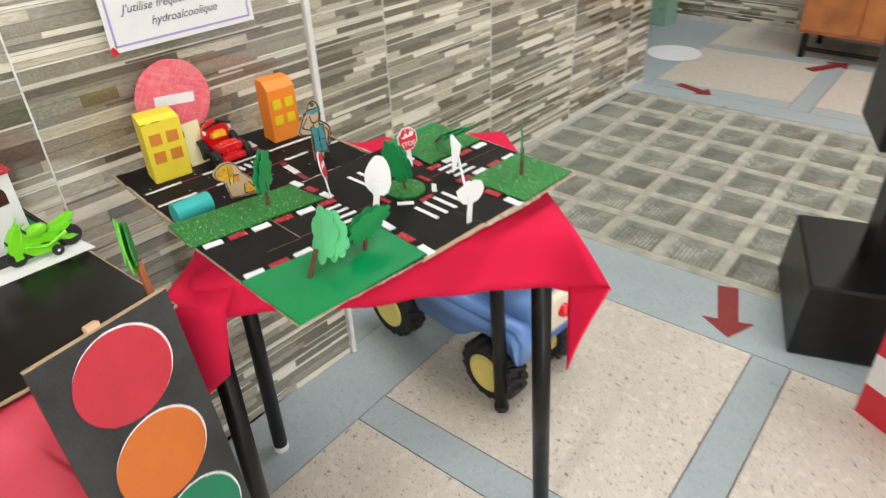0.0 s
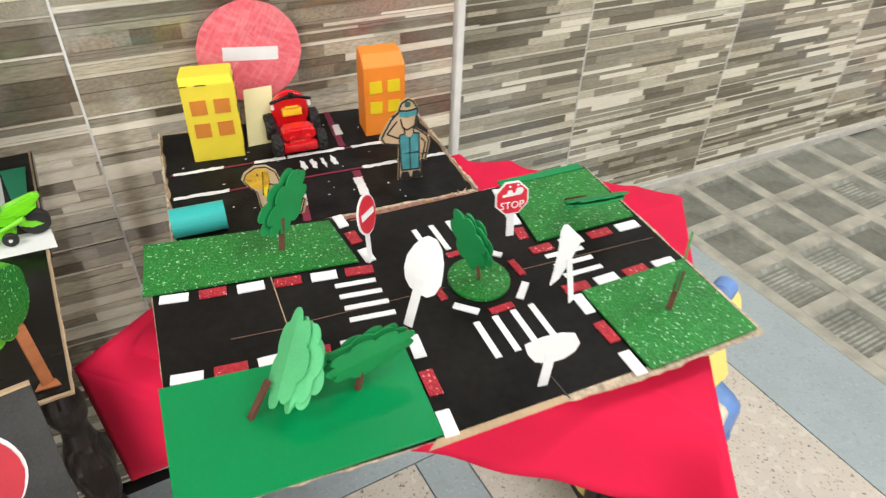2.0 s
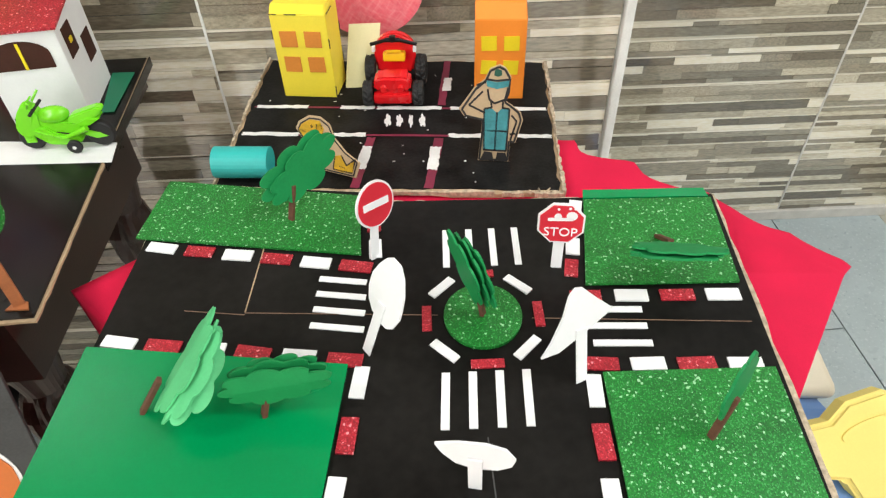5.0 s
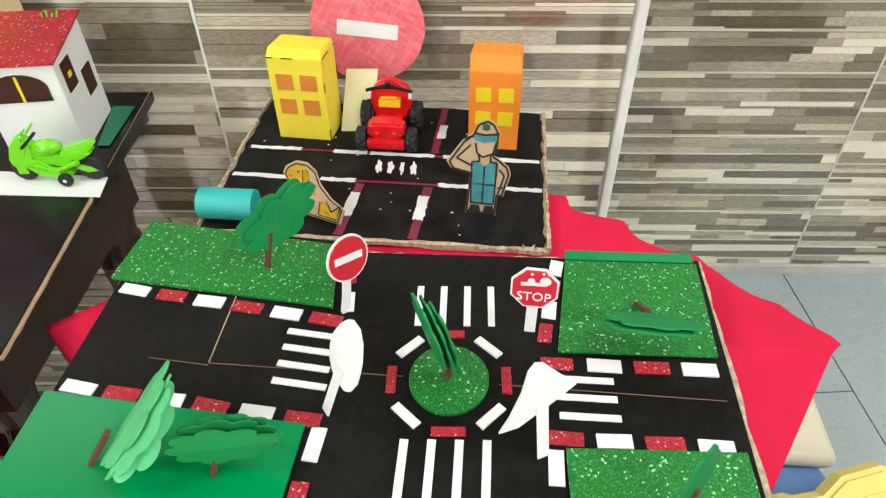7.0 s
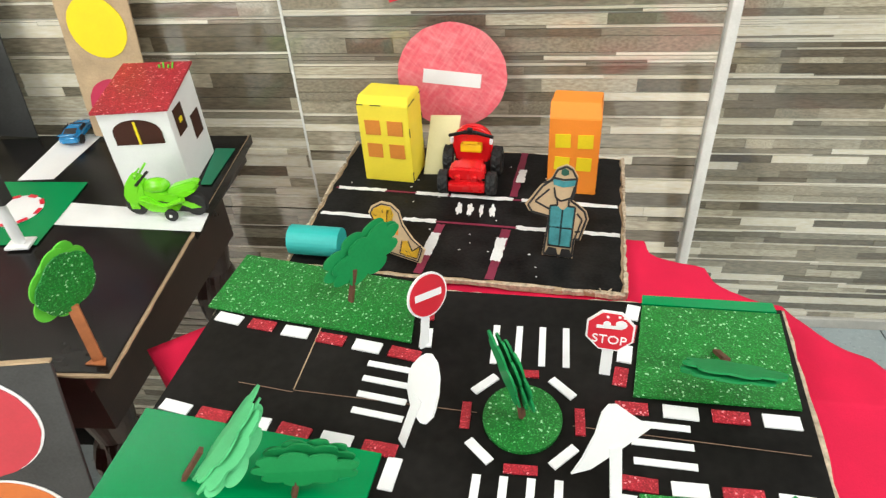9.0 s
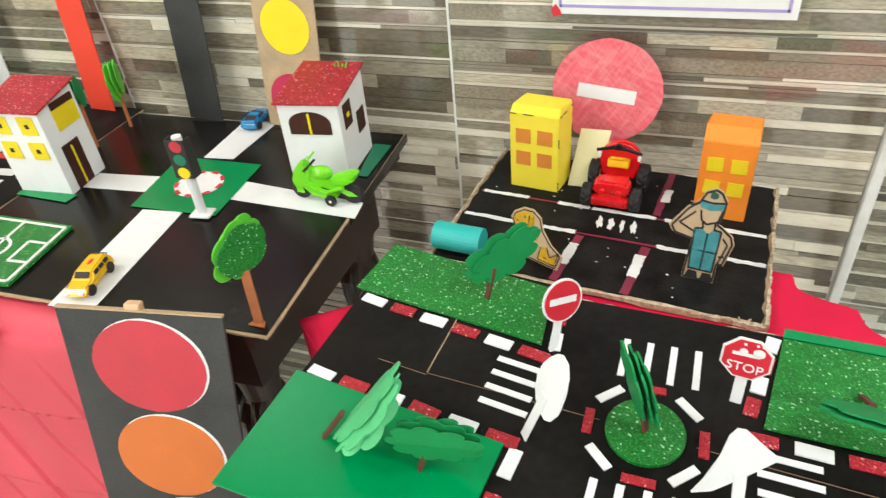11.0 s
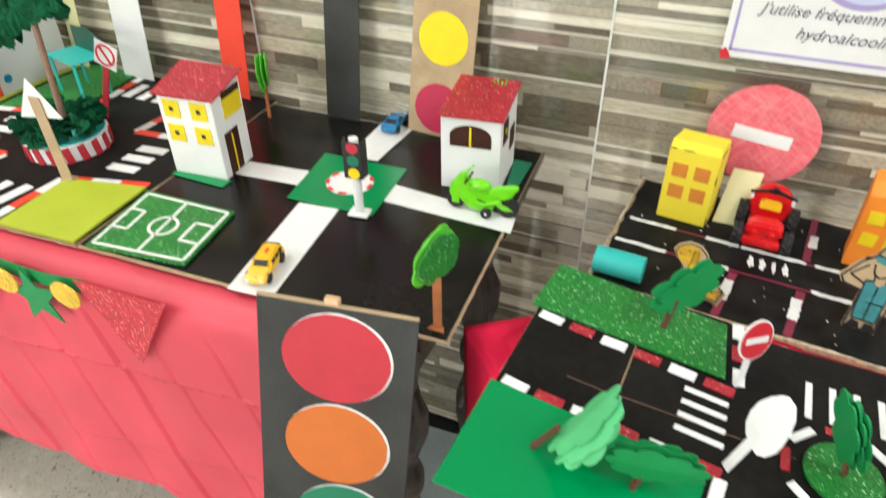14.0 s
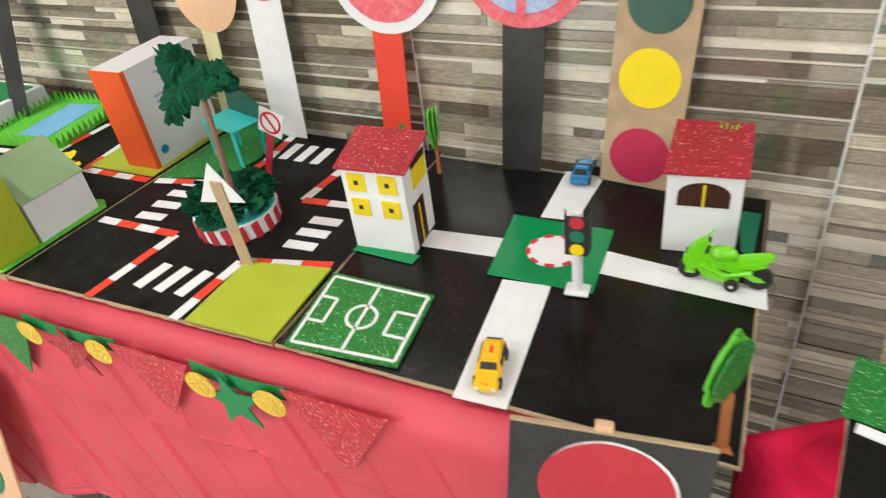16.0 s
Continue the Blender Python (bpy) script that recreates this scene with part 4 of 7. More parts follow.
part("base_card", prism(B(), frayed(B_QUAD, 22, 0.002, 4), 0, 0.005), "cardboard", board_b, "torn brown cardboard edge")
inner = [(-0.041, -0.281), (0.315, -0.309), (0.334, -0.052), (-0.019, -0.018)]
part("road_sheet", prism(B(), frayed(inner, 22, 0.0018, 8), 0.0051, 0.0062), "black_paint", board_b, "rough black painted surface")
for k, (a, b) in enumerate(((B_QUAD[0], B_QUAD[1]), (B_QUAD[1], B_QUAD[2]), (B_QUAD[3], B_QUAD[0]))):
    va, vb = Vector(a), Vector(b)
    rnd = random.Random(60 + k)
    f = 0.0
    while f < 0.99:
        g = min(1.0, f + rnd.uniform(0.05, 0.2))
        rag = strip_rect(va.lerp(vb, f), va.lerp(vb, g), rnd.uniform(0.0022, 0.0052) * (1.0, 0.9, 0.6)[k])
        part("torn_edge", prism(B(), frayed(rag, 9, 0.0011, rnd.randint(1, 999)), 0.002, rnd.uniform(0.0064, 0.0092)), "torn_paper", board_b, "ragged pale torn cardboard edge")
        f = g + rnd.uniform(-0.02, 0.035)
# a curl of torn paper at the corner
for k in range(5):
    rnd = random.Random(90 + k)
    part("torn_curl", tube(B(), (0.285 + 0.005 * k, -0.312, 0.006), (0.282 + 0.006 * k + rnd.uniform(-0.006, 0.006), -0.310 + rnd.uniform(-0.004, 0.005), 0.0085 + rnd.uniform(0, 0.003)), 0.0014, 0.0007, 6), "torn_paper", board_b, "curled strip of torn paper")
TB = 0.0064


def bpt(u, v):
    """A place on the street board: u from its left to its right edge, v from its front to its back."""
    f = Vector(B_QUAD[0]).lerp(Vector(B_QUAD[1]), u)
    k = Vector(B_QUAD[3]).lerp(Vector(B_QUAD[2]), u)
    return f.lerp(k, v)


def stroke(u0, v0, u1, v1, w, mat, name="paint_line", seed=0):
    a, b = bpt(u0, v0), bpt(u1, v1)
    quad = strip_rect(a, b, w)
    part(name, prism(B(), frayed(quad, 9, 0.0011 if mat == "white_paint" else 0.0007, seed + int(u0 * 97)), TB + (0.0003 if mat == "white_paint" else 0), TB + (0.0008 if mat == "white_paint" else 0.0004)), mat, board_b)


for v in (0.367, 0.575):
    stroke(0.02, v, 0.98, v, 0.003, "crimson_paint")
    for u0, u1 in ((0.02, 0.20), (0.30, 0.41), (0.67, 0.80), (0.84, 0.985)) if v < 0.5 else ((0.03, 0.20), (0.31, 0.42), (0.43, 0.64), (0.67, 0.98)):
        stroke(u0, v, u1, v, 0.0066, "white_paint", seed=int(v * 10))
for u in (0.43, 0.64):
    stroke(u - 0.02, 0.02, u, 0.35, 0.010, "crimson_paint")
    stroke(u - 0.014, 0.135, u - 0.006, 0.285, 0.0115, "white_paint", seed=3)
    stroke(u, 0.60, u + 0.01, 0.99, 0.009, "crimson_paint")
stroke(0.652, 0.72, 0.656, 0.83, 0.010, "white_paint", seed=5)
for k in range(4):
    u = 0.472 + 0.037 * k
    part("paint_dab", prism(B(), [tuple(bpt(u, 0.474) + Vector((x, y))) for x, y in lobed(0.0032 - 0.0010 * (k == 2), 0.0105, 5, 0.3, 26, seed=50 + k)], TB + 0.0003, TB + 0.0009), "white_paint", board_b)
# scuffs of stray paint
for k in range(26):
    rnd = random.Random(700 + k)
    c = bpt(rnd.uniform(0.05, 0.95), rnd.uniform(0.05, 0.95))
    part("paint_fleck", prism(B(), [(c.x + x, c.y + y) for x, y in lobed(rnd.uniform(0.0006, 0.0017), rnd.uniform(0.0005, 0.0012), 3, 0.3, 10, seed=k)], TB + 0.0009, TB + 0.0011), "white_paint", board_b)
ZBT = ZB + 0.0064


def tower(name, quad, h, body, pane, label, roof_slope=0.007, panes=((0.28, 0.72), (0.72, 0.72), (0.28, 0.42), (0.72, 0.42))):
    """A paper block: four walls, a sloped front cap and glued window squares on the front."""
    a, b, c, d = [Vector(p) for p in quad]
    t = thing(name, pose(a.x, a.y, ZBT), label, "paper house", "paper blocks")
    o = Vector((a.x, a.y))
    pts = [p - o for p in (a, b, c, d)]
    bm = B()
    low = [bm.verts.new((p.x, p.y, 0)) for p in pts]
    high = [bm.verts.new((p.x, p.y, h)) for p in pts]
    cap = [bm.verts.new((p.x * 0.97 + 0.0007, p.y + (0.012 if k < 2 else -0.001), h + roof_slope)) for k, p in enumerate(pts)]
    for i in range(4):
        j = (i + 1) % 4
        bm.faces.new((low[i], low[j], high[j], high[i]))
        bm.faces.new((high[i], high[j], cap[j], cap[i]))
    bm.faces.new(cap)
    bm.faces.new(low[::-1])
    bmesh.ops.recalc_face_normals(bm, faces=bm.faces[:])
    bmesh.ops.bevel(bm, geom=bm.edges[:], offset=0.0008, segments=2, affect="EDGES")
    part("body", bm, body, t)
    d2 = (pts[1] - pts[0])
    nrm = Vector((d2.y, -d2.x)).normalized()
    w = d2.length
    rnd = random.Random(int(h * 1e4))
    if body == "yellow_card":          # pen lines along the folded edges
        for (p, za), (q, zb) in (((pts[1], 0.0), (pts[1], h)), ((pts[0], h), (pts[1], h)), ((pts[2], 0.0), (pts[2], h)), ((pts[1], h), (pts[2], h))):
            e = Vector((0.0004, -0.0004, 0))
            pa, pb = Vector((*p, za)) + e, Vector((*q, zb)) + e
            for f in [0.0, 0.08, 0.27, 0.4, 0.62, 0.9]:
                if rnd.random() < 0.75:
                    part("pen_line", tube(B(), pa.lerp(pb, f), pa.lerp(pb, f + rnd.uniform(0.04, 0.13)), 0.0006, n=5), "ink", t)
    for u, v in panes:
        c0 = pts[0] + d2 * u
        m = Matrix.Translation((c0.x + nrm.x * 0.0006, c0.y + nrm.y * 0.0006, h * v)) @ pose(0, 0, 0, 90, 0, math.degrees(math.atan2(d2.y, d2.x))) @ pose(0, 0, 0, 0, 0, rnd.uniform(-4, 4))
        part("window_square", box(B(), (0, 0, 0), (w * 0.30, w * 0.30, 0.0008), m), pane, t)
    return t


tower("paper_tower", [(0.010, -0.109), (0.074, -0.117), (0.082, -0.072), (0.020, -0.062)], 0.105, "yellow_card", "window_orange", "yellow paper tower block with four orange windows")
tower("paper_tower", [(0.240, -0.131), (0.298, -0.136), (0.302, -0.094), (0.246, -0.088)], 0.100, "orange_card", "window_yellow", "orange paper tower block with four yellow windows", 0.015)

# round crayon no-entry sign standing behind the yellow block
bigs = thing("no_entry_sign", pose(0.105, -0.060, ZBT), "large round red crayon no-entry sign on a pale yellow strip", "toy sign")
part("post", prism(B(), [(-0.022, 0.0), (0.016, 0.0), (0.026, 0.075), (-0.012, 0.075)], -0.0006, 0.0006, pose(0, -0.035, 0.0, 66, 0, 0)), "pale_yellow", bigs)
face = pose(0.012, 0.034, 0.103, 84, 0, 0)
part("disc", prism(B(), ellipse(0.070, 0.068, 48, wob=0.008, seed=2), -0.0008, 0.0008, face), "pink_crayon", bigs, "disc coloured in with red crayon")
part("white_bar", prism(B(), strip_rect((-0.037, 0.002), (0.037, -0.006), 0.018), 0.0009, 0.0014, face), "white_paper", bigs)
# teal paper tube
cyl = B()
tube(cyl, (-0.040, -0.262, 0.0175), (0.018, -0.266, 0.0175), 0.0165, n=28)
whole("paper_tube", cyl, "teal_card", pose(0, 0, ZBT), "turquoise paper tube lying on the street board", "paper tube")


def cutout(name, poly, x, y, h, yaw, tilt, label, category, marks):
    t = thing(name, pose(x, y, ZBT, 0, 0, yaw) @ pose(0, 0, 0, tilt, 0, 0), label, category)
    part("card", prism(B(), [(px * h, pz * h) for px, pz in poly], -0.001, 0.001, pose(0, 0, 0, 90, 0, 0)), "skin_card", t)
    for nm, pl, mat in marks:
        part(nm, prism(B(), [(px * h, pz * h) for px, pz in pl], 0.0012, 0.0016, pose(0, 0, 0, 90, 0, 0)), mat, t)
    return t


def outline(poly, w):
    """Thin ink bars along a closed outline."""
    return [strip_rect(poly[i], poly[(i + 1) % len(poly)], w) for i in range(len(poly))]


fig = [(px * 0.88, pz) for px, pz in [(-0.19, 0.01), (0.16, 0.0), (0.17, 0.22), (0.23, 0.21), (0.30, 0.45), (0.27, 0.53), (0.17, 0.60), (0.10, 0.64), (0.14, 0.74), (0.15, 0.88), (0.09, 0.97), (0.02, 1.0), (-0.08, 0.96), (-0.13, 0.86), (-0.25, 0.77), (-0.41, 0.56), (-0.36, 0.49), (-0.15, 0.45), (-0.16, 0.3)]]
marks = [("mark", [(-0.13, 0.14), (0.125, 0.13), (0.145, 0.565), (0.06, 0.57), (0.01, 0.52), (-0.05, 0.57), (-0.13, 0.565)], "teal_ink"),
         ("mark", [(-0.11, 0.79), (0.0, 0.765), (0.12, 0.79), (0.135, 0.85), (0.0, 0.83), (-0.115, 0.85)], "teal_ink"), ("mark", [(-0.035, 0.90), (0.005, 0.885), (0.05, 0.90), (0.045, 0.945), (0.005, 0.96), (-0.03, 0.945)], "dark_green_disc"),
         ("mark", [(-0.16, 0.03), (-0.01, 0.02), (-0.03, 0.10), (-0.12, 0.11)], "ink"), ("mark", [(0.01, 0.02), (0.15, 0.02), (0.12, 0.10), (0.03, 0.10)], "ink")]
for p, q in (((-0.002, 0.12), (0.01, 0.53)), ((-0.13, 0.34), (0.13, 0.33)), ((-0.13, 0.565), (-0.125, 0.12)), ((0.145, 0.565), (0.125, 0.12)), ((-0.13, 0.565), (-0.05, 0.575)), ((0.145, 0.565), (0.06, 0.575)), ((-0.30, 0.60), (-0.14, 0.53)), ((-0.30, 0.60), (-0.15, 0.74)), ((0.17, 0.50), (0.23, 0.44)), ((0.23, 0.44), (0.17, 0.24)), ((-0.1, 0.76), (-0.08, 0.66)), ((-0.08, 0.66), (-0.02, 0.62)), ((-0.02, 0.62), (0.09, 0.66)), ((0.09, 0.66), (0.12, 0.78))):
    marks.append(("ink_line", strip_rect(p, q, 0.02), "ink"))
for p, q in (((-0.115, 0.86), (0.0, 0.845)), ((0.0, 0.845), (0.13, 0.86)), ((-0.06, 0.64), (-0.05, 0.575)), ((0.07, 0.645), (0.07, 0.575)), ((-0.13, 0.13), (0.125, 0.12)), ((-0.22, 0.80), (-0.12, 0.83)), ((0.16, 0.30), (0.22, 0.31))):
    marks.append(("ink_line", strip_rect(p, q, 0.02), "ink"))
marks += [("ink_line", p, "ink") for p in outline([(px * 0.92 / 0.88, 0.015 + pz * 0.965) for px, pz in fig], 0.022)]
marks = [(nm, [(px * 0.88 if nm != "outline" else px, pz) for px, pz in pl], mat) for nm, pl, mat in marks]
cutout("cardboard_cutout", fig, 0.253, -0.256, 0.106, -6, -10, "flat cardboard cut-out figure coloured teal", "cut-out", marks)
lion = [(-0.02, 0), (0.80, 0), (0.88, 0.30), (0.62, 0.44), (0.40, 0.66), (0.30, 0.90), (0.12, 1.0), (-0.10, 0.98), (-0.30, 0.84), (-0.36, 0.70), (-0.26, 0.56), (-0.10, 0.44)]
lm = [("mark", [(-0.30, 0.70), (-0.22, 0.82), (-0.06, 0.92), (0.12, 0.93), (0.20, 0.80), (0.14, 0.60), (0.02, 0.50), (-0.12, 0.52), (-0.22, 0.58)], "mustard"),
      ("mark", [(0.06, 0.86), (0.15, 0.88), (0.17, 0.62), (0.12, 0.38), (0.04, 0.36), (0.05, 0.60)], "window_yellow"),
      ("mark", [(0.18, 0.60), (0.30, 0.58), (0.31, 0.42), (0.20, 0.44)], "window_orange"),
      ("mark", [(0.40, 0.34), (0.52, 0.38), (0.62, 0.20), (0.78, 0.34), (0.74, 0.10), (0.52, 0.05), (0.36, 0.08)], "mustard")]
for p, q in (((-0.30, 0.70), (-0.16, 0.67)), ((0.06, 0.86), (0.05, 0.60)), ((0.05, 0.60), (0.04, 0.38)), ((0.15, 0.86), (0.17, 0.62)), ((0.17, 0.62), (0.12, 0.40)), ((0.17, 0.62), (0.32, 0.60)), ((0.40, 0.34), (0.36, 0.08)), ((0.52, 0.38), (0.62, 0.20)), ((0.62, 0.20), (0.80, 0.36)), ((0.80, 0.36), (0.72, 0.08)), ((0.36, 0.08), (0.72, 0.08)), ((0.48, 0.16), (0.60, 0.14))):
    lm.append(("ink_line", strip_rect(p, q, 0.026), "ink"))
lm.append(("ink_dot", ellipse(0.028, 0.03, 10, -0.04, 0.80), "ink"))
lm += [("ink_line", p, "ink") for p in outline([(px * 0.92 + 0.02, 0.03 + pz * 0.93) for px, pz in lion], 0.022)]
cutout("cardboard_cutout", lion, 0.062, -0.256, 0.060, -24, -12, "small flat cardboard cut-out animal coloured mustard", "cut-out", lm)

def lugged_tyre(r, w, m, lugs=18):
    """A tyre whose tread rises in slanted lugs, as one skin."""
    bm = B()
    n = lugs * 6
    prof = [(0.55, -0.5, 0), (0.82, -0.5, 0), (0.90, -0.40, 1), (0.915, -0.22, 1), (0.91, -0.02, 1), (0.91, 0.02, 1), (0.915, 0.22, 1), (0.90, 0.40, 1), (0.82, 0.5, 0), (0.55, 0.5, 0)]
    rings = []
    for f, z, lug in prof:
        ring = []
        for k in range(n):
            phase = (k + (3 if z > 0 else 0) + abs(z) * 5) % 6
            rr = r * (f + (0.085 if lug and phase < 2.6 else 0))
            a = 2 * math.pi * k / n
            ring.append(bm.verts.new(m @ Vector((rr * math.cos(a), rr * math.sin(a), z * w))))
        rings.append(ring)
    for a, b in zip(rings, rings[1:] + rings[:1]):
        for k in range(n):
            bm.faces.new((a[k], a[(k + 1) % n], b[(k + 1) % n], b[k]))
    bmesh.ops.recalc_face_normals(bm, faces=bm.faces[:])
    return bm


# ---------------------------------------------------------------- toys on the street board
def wheel(parent, x, y, z, r, w, mat="rubber", rim="toy_yellow", axis="x", m=None):
    m = (m or Matrix()) @ pose(x, y, z) @ (pose(0, 0, 0, 0, 90, 0) if axis == "x" else pose(0, 0, 0, 90, 0, 0))
    prof = [(r * 0.62, -w / 2), (r * 0.9, -w / 2), (r, -w * 0.32), (r, w * 0.32), (r * 0.9, w / 2), (r * 0.62, w / 2)]
    wh = part("wheel", lathe(B(), prof, m, 22), mat, parent)
    part("rim", lathe(B(), [(r * 0.56, -w * 0.52), (r * 0.6, -w * 0.4), (r * 0.6, w * 0.4), (r * 0.5, w * 0.52), (r * 0.2, w * 0.56)], m, 18), rim, wh)
    return wh


rt = thing("toy_tractor", pose(0.146, -0.105, ZBT, 0, 0, -4), "shiny red plastic toy tractor with black wheels", "toy vehicle")
body = B()
box(body, (0, -0.006, 0.017), (0.030, 0.064, 0.012), bevel=0.003)
box(body, (0, -0.036, 0.0125), (0.046, 0.012, 0.013), bevel=0.004)
part("chassis", body, "toy_red", rt, smooth=False)
hood = B()
prism(hood, [(-0.021, 0.0), (0.021, 0.0), (0.0225, 0.008), (0.020, 0.0155), (0.013, 0.0175), (-0.013, 0.0175), (-0.020, 0.0155), (-0.0225, 0.008)], 0.0, 0.022, pose(0, -0.016, 0.021, 90, 0, 0))
bmesh.ops.bevel(hood, geom=hood.edges[:], offset=0.0028, segments=3, affect="EDGES")
part("hood", hood, "toy_red", rt, "rounded red hood")
for sx in (-1, 1):
    part("headlight", lathe(B(), [(0.0035, 0), (0.0042, 0.002), (0.003, 0.0045)], pose(sx * 0.010, -0.0375, 0.026, 90, 0, 0), 14), "toy_red", rt)
back = B()
shield = [(-0.021, 0.0), (0.021, 0.0), (0.025, 0.018)] + [(0.025 * math.cos(a * math.pi / 14), 0.026 + 0.022 * math.sin(a * math.pi / 14)) for a in range(0, 15)] + [(-0.025, 0.018)]
prism(back, shield, -0.006, 0.007, pose(0, 0.018, 0.018, 84, 0, 0))
bmesh.ops.bevel(back, geom=back.edges[:], offset=0.0026, segments=3, affect="EDGES")
part("back_shield", back, "toy_red", rt, "arched red back shield")
cush = part("seat", box(B(), (0, -0.002, 0.043), (0.0265, 0.013, 0.0105), pose(0, 0, 0, -12, 0, 0), bevel=0.0022), "toy_yellow", rt, "yellow seat")
part("seat_notch", box(B(), (0, -0.009, 0.0505), (0.018, 0.003, 0.003), pose(0, 0, 0, -12, 0, 0), bevel=0.0006), "toy_yellow", cush)
bar = B()
tube(bar, (-0.027, 0.006, 0.058), (-0.007, 0.0, 0.0665), 0.0021)
tube(bar, (0.027, 0.006, 0.058), (0.007, 0.0, 0.0665), 0.0021)
tube(bar, (-0.008, 0.0, 0.0665), (0.008, 0.0, 0.0665), 0.0026)
tube(bar, (0, -0.002, 0.0665), (0, 0.012, 0.062), 0.0022)
box(bar, (0, 0.0, 0.069), (0.007, 0.006, 0.006), bevel=0.001)
part("handlebar", bar, "steel_black", rt)
for sx in (-1, 1):
    part("wheel", lugged_tyre(0.0145, 0.0125, pose(sx * 0.0295, -0.030, 0.0147, 0, 90, 0), 11), "rubber", rt)
    part("wheel", lugged_tyre(0.0185, 0.0135, pose(sx * 0.0305, 0.018, 0.0187, 0, 90, 0), 12), "rubber", rt)
    part("hub", lathe(B(), [(0.0085, -0.004), (0.0085, 0.004), (0.005, 0.0055)], pose(sx * 0.0295, -0.030, 0.0147, 0, 90 * sx, 0), 16), "rubber", rt)
    part("hub", lathe(B(), [(0.0105, -0.004), (0.0105, 0.004), (0.006, 0.0055)], pose(sx * 0.0305, 0.018, 0.0187, 0, 90 * sx, 0), 16), "rubber", rt)
    part("lamp", box(B(), (sx * 0.0245, 0.008, 0.051), (0.004, 0.006, 0.006), bevel=0.001), "white_foam", rt, "white lamp")

# ---------------------------------------------------------------- long table and its paper cloth
LA, LB = Vector((-0.150, -0.463)), Vector((-1.145, -0.518))


def front_y(x):
    return LA.y + (x - LA.x) * (LB.y - LA.y) / (LB.x - LA.x)


ZL = 0.742
long_table = thing("long_table", Matrix(), "dark wooden table with turned legs and a red cloth front", "table")
part("tabletop", prism(B(), [(-2.1, front_y(-2.1) + 0.012), (-0.19, front_y(-0.19) + 0.012), (-0.19, -0.025), (-2.1, -0.025)], 0.708, 0.7345), "dark_wood", long_table)
part("apron", prism(B(), [(-2.05, front_y(-2.05) + 0.05), (-0.225, front_y(-0.225) + 0.05), (-0.225, -0.06), (-2.05, -0.06)], 0.60, 0.708), "dark_wood", long_table)
leg_prof = [(0.016, 0), (0.022, 0.02), (0.03, 0.06), (0.02, 0.10), (0.032, 0.16), (0.036, 0.22), (0.024, 0.28), (0.02, 0.31), (0.03, 0.34), (0.03, 0.37), (0.02, 0.40), (0.034, 0.46), (0.036, 0.52), (0.024, 0.56), (0.03, 0.60), (0.03, 0.61)]
for lx, ly in ((-0.255, front_y(-0.255) + 0.08), (-0.255, -0.09), (-1.4, front_y(-1.4) + 0.08), (-1.4, -0.09)):
    lb = lathe(B(), [(r, z) for z in [0.61 * k / 60 for k in range(61)] for r in [float(np.interp(z, [q[1] for q in leg_prof], [q[0] for q in leg_prof]))]], None, 30)
    for v in lb.verts:
        a = math.atan2(v.co.y, v.co.x)
        swell = 1 + 0.13 * math.sin(5 * a + 26 * v.co.z) * (0.12 < v.co.z < 0.27 or 0.42 < v.co.z < 0.55)
        v.co.x, v.co.y = v.co.x * swell + lx, v.co.y * swell + ly
    part("leg", lb, "dark_wood", long_table, "carved dark wooden leg")

# cloth: rounded over the front edge, quilted by its old folds
XS = [-2.15 + (2.15 - 0.245) * k / 760 for k in range(761)]
HEM_X, HEM_Z = (-2.15, -1.55, -1.3, -1.1, -0.87, -0.6, -0.47, -0.4, -0.245), (0.15, 0.17, 0.235, 0.275, 0.325, 0.335, 0.278, 0.262, 0.255)
rows = []


def cover_relief(x, z):
    """How far the hanging sheet stands in or out: flat cells between slanting and level folds."""
    u = (x + z * 0.36 + 0.006 * noise.noise((x * 5, z * 5, 3))) / 0.098
    cell = math.floor(u)
    w = u - cell
    out = 0.0
    d = min(w, 1 - w) * 0.098
    out -= 0.0022 * math.exp(-(d / 0.0020) ** 2)
    out += 0.0042 * (w - 0.5) * (1 if cell % 3 else -0.4) + 0.0010 * math.sin(math.pi * w)
    for zc, tilt, deep in ((0.587, 0.03, 1.0), (0.425, 0.03, 0.3), (0.27, 0.03, 0.2)):
        q = z - zc - tilt * (x + 0.6) - 0.004 * noise.noise((cell * 3.7, zc, 1)) - 0.003 * (w - 0.5)
        step = 0.0032 * deep * (1 if q > 0 else -1) * math.exp(-abs(q) / 0.035)
        ridge = 0.0014 * deep * math.exp(-(q / 0.0026) ** 2)
        pucker = 0.0020 * deep * math.exp(-(q / 0.009) ** 2 - (d / 0.014) ** 2) * math.sin(q * 420 + w * 5)
        out += step + ridge + pucker
    return out


for j in range(124):
    row = []
    for x in XS:
        if j < 6:
            oy, z = ((0.06, 0.736), (0.0, 0.7365), (-0.018, 0.733), (-0.030, 0.722), (-0.0348, 0.712), (-0.0365, 0.70))[j]
            row.append(Vector((x, front_y(x) + oy, z)))
            continue
        hem = float(np.interp(x, HEM_X, HEM_Z)) + 0.004 * math.sin(x * 31)
        f = (j - 5) / 118
        z = 0.70 + (hem - 0.70) * f
        soft = min(1.0, f / 0.1)
        wave = 0.008 * math.sin(x * 9 + z * 5) * f + 0.003 * math.sin(x * 37 - z * 9) * f + 0.0016 * noise.noise((x * 16, z * 16, 0))
        row.append(Vector((x, front_y(x) - 0.0365 - 0.042 * (0.70 - z) - (cover_relief(x, z) + wave) * soft, z)))
    rows.append(row)
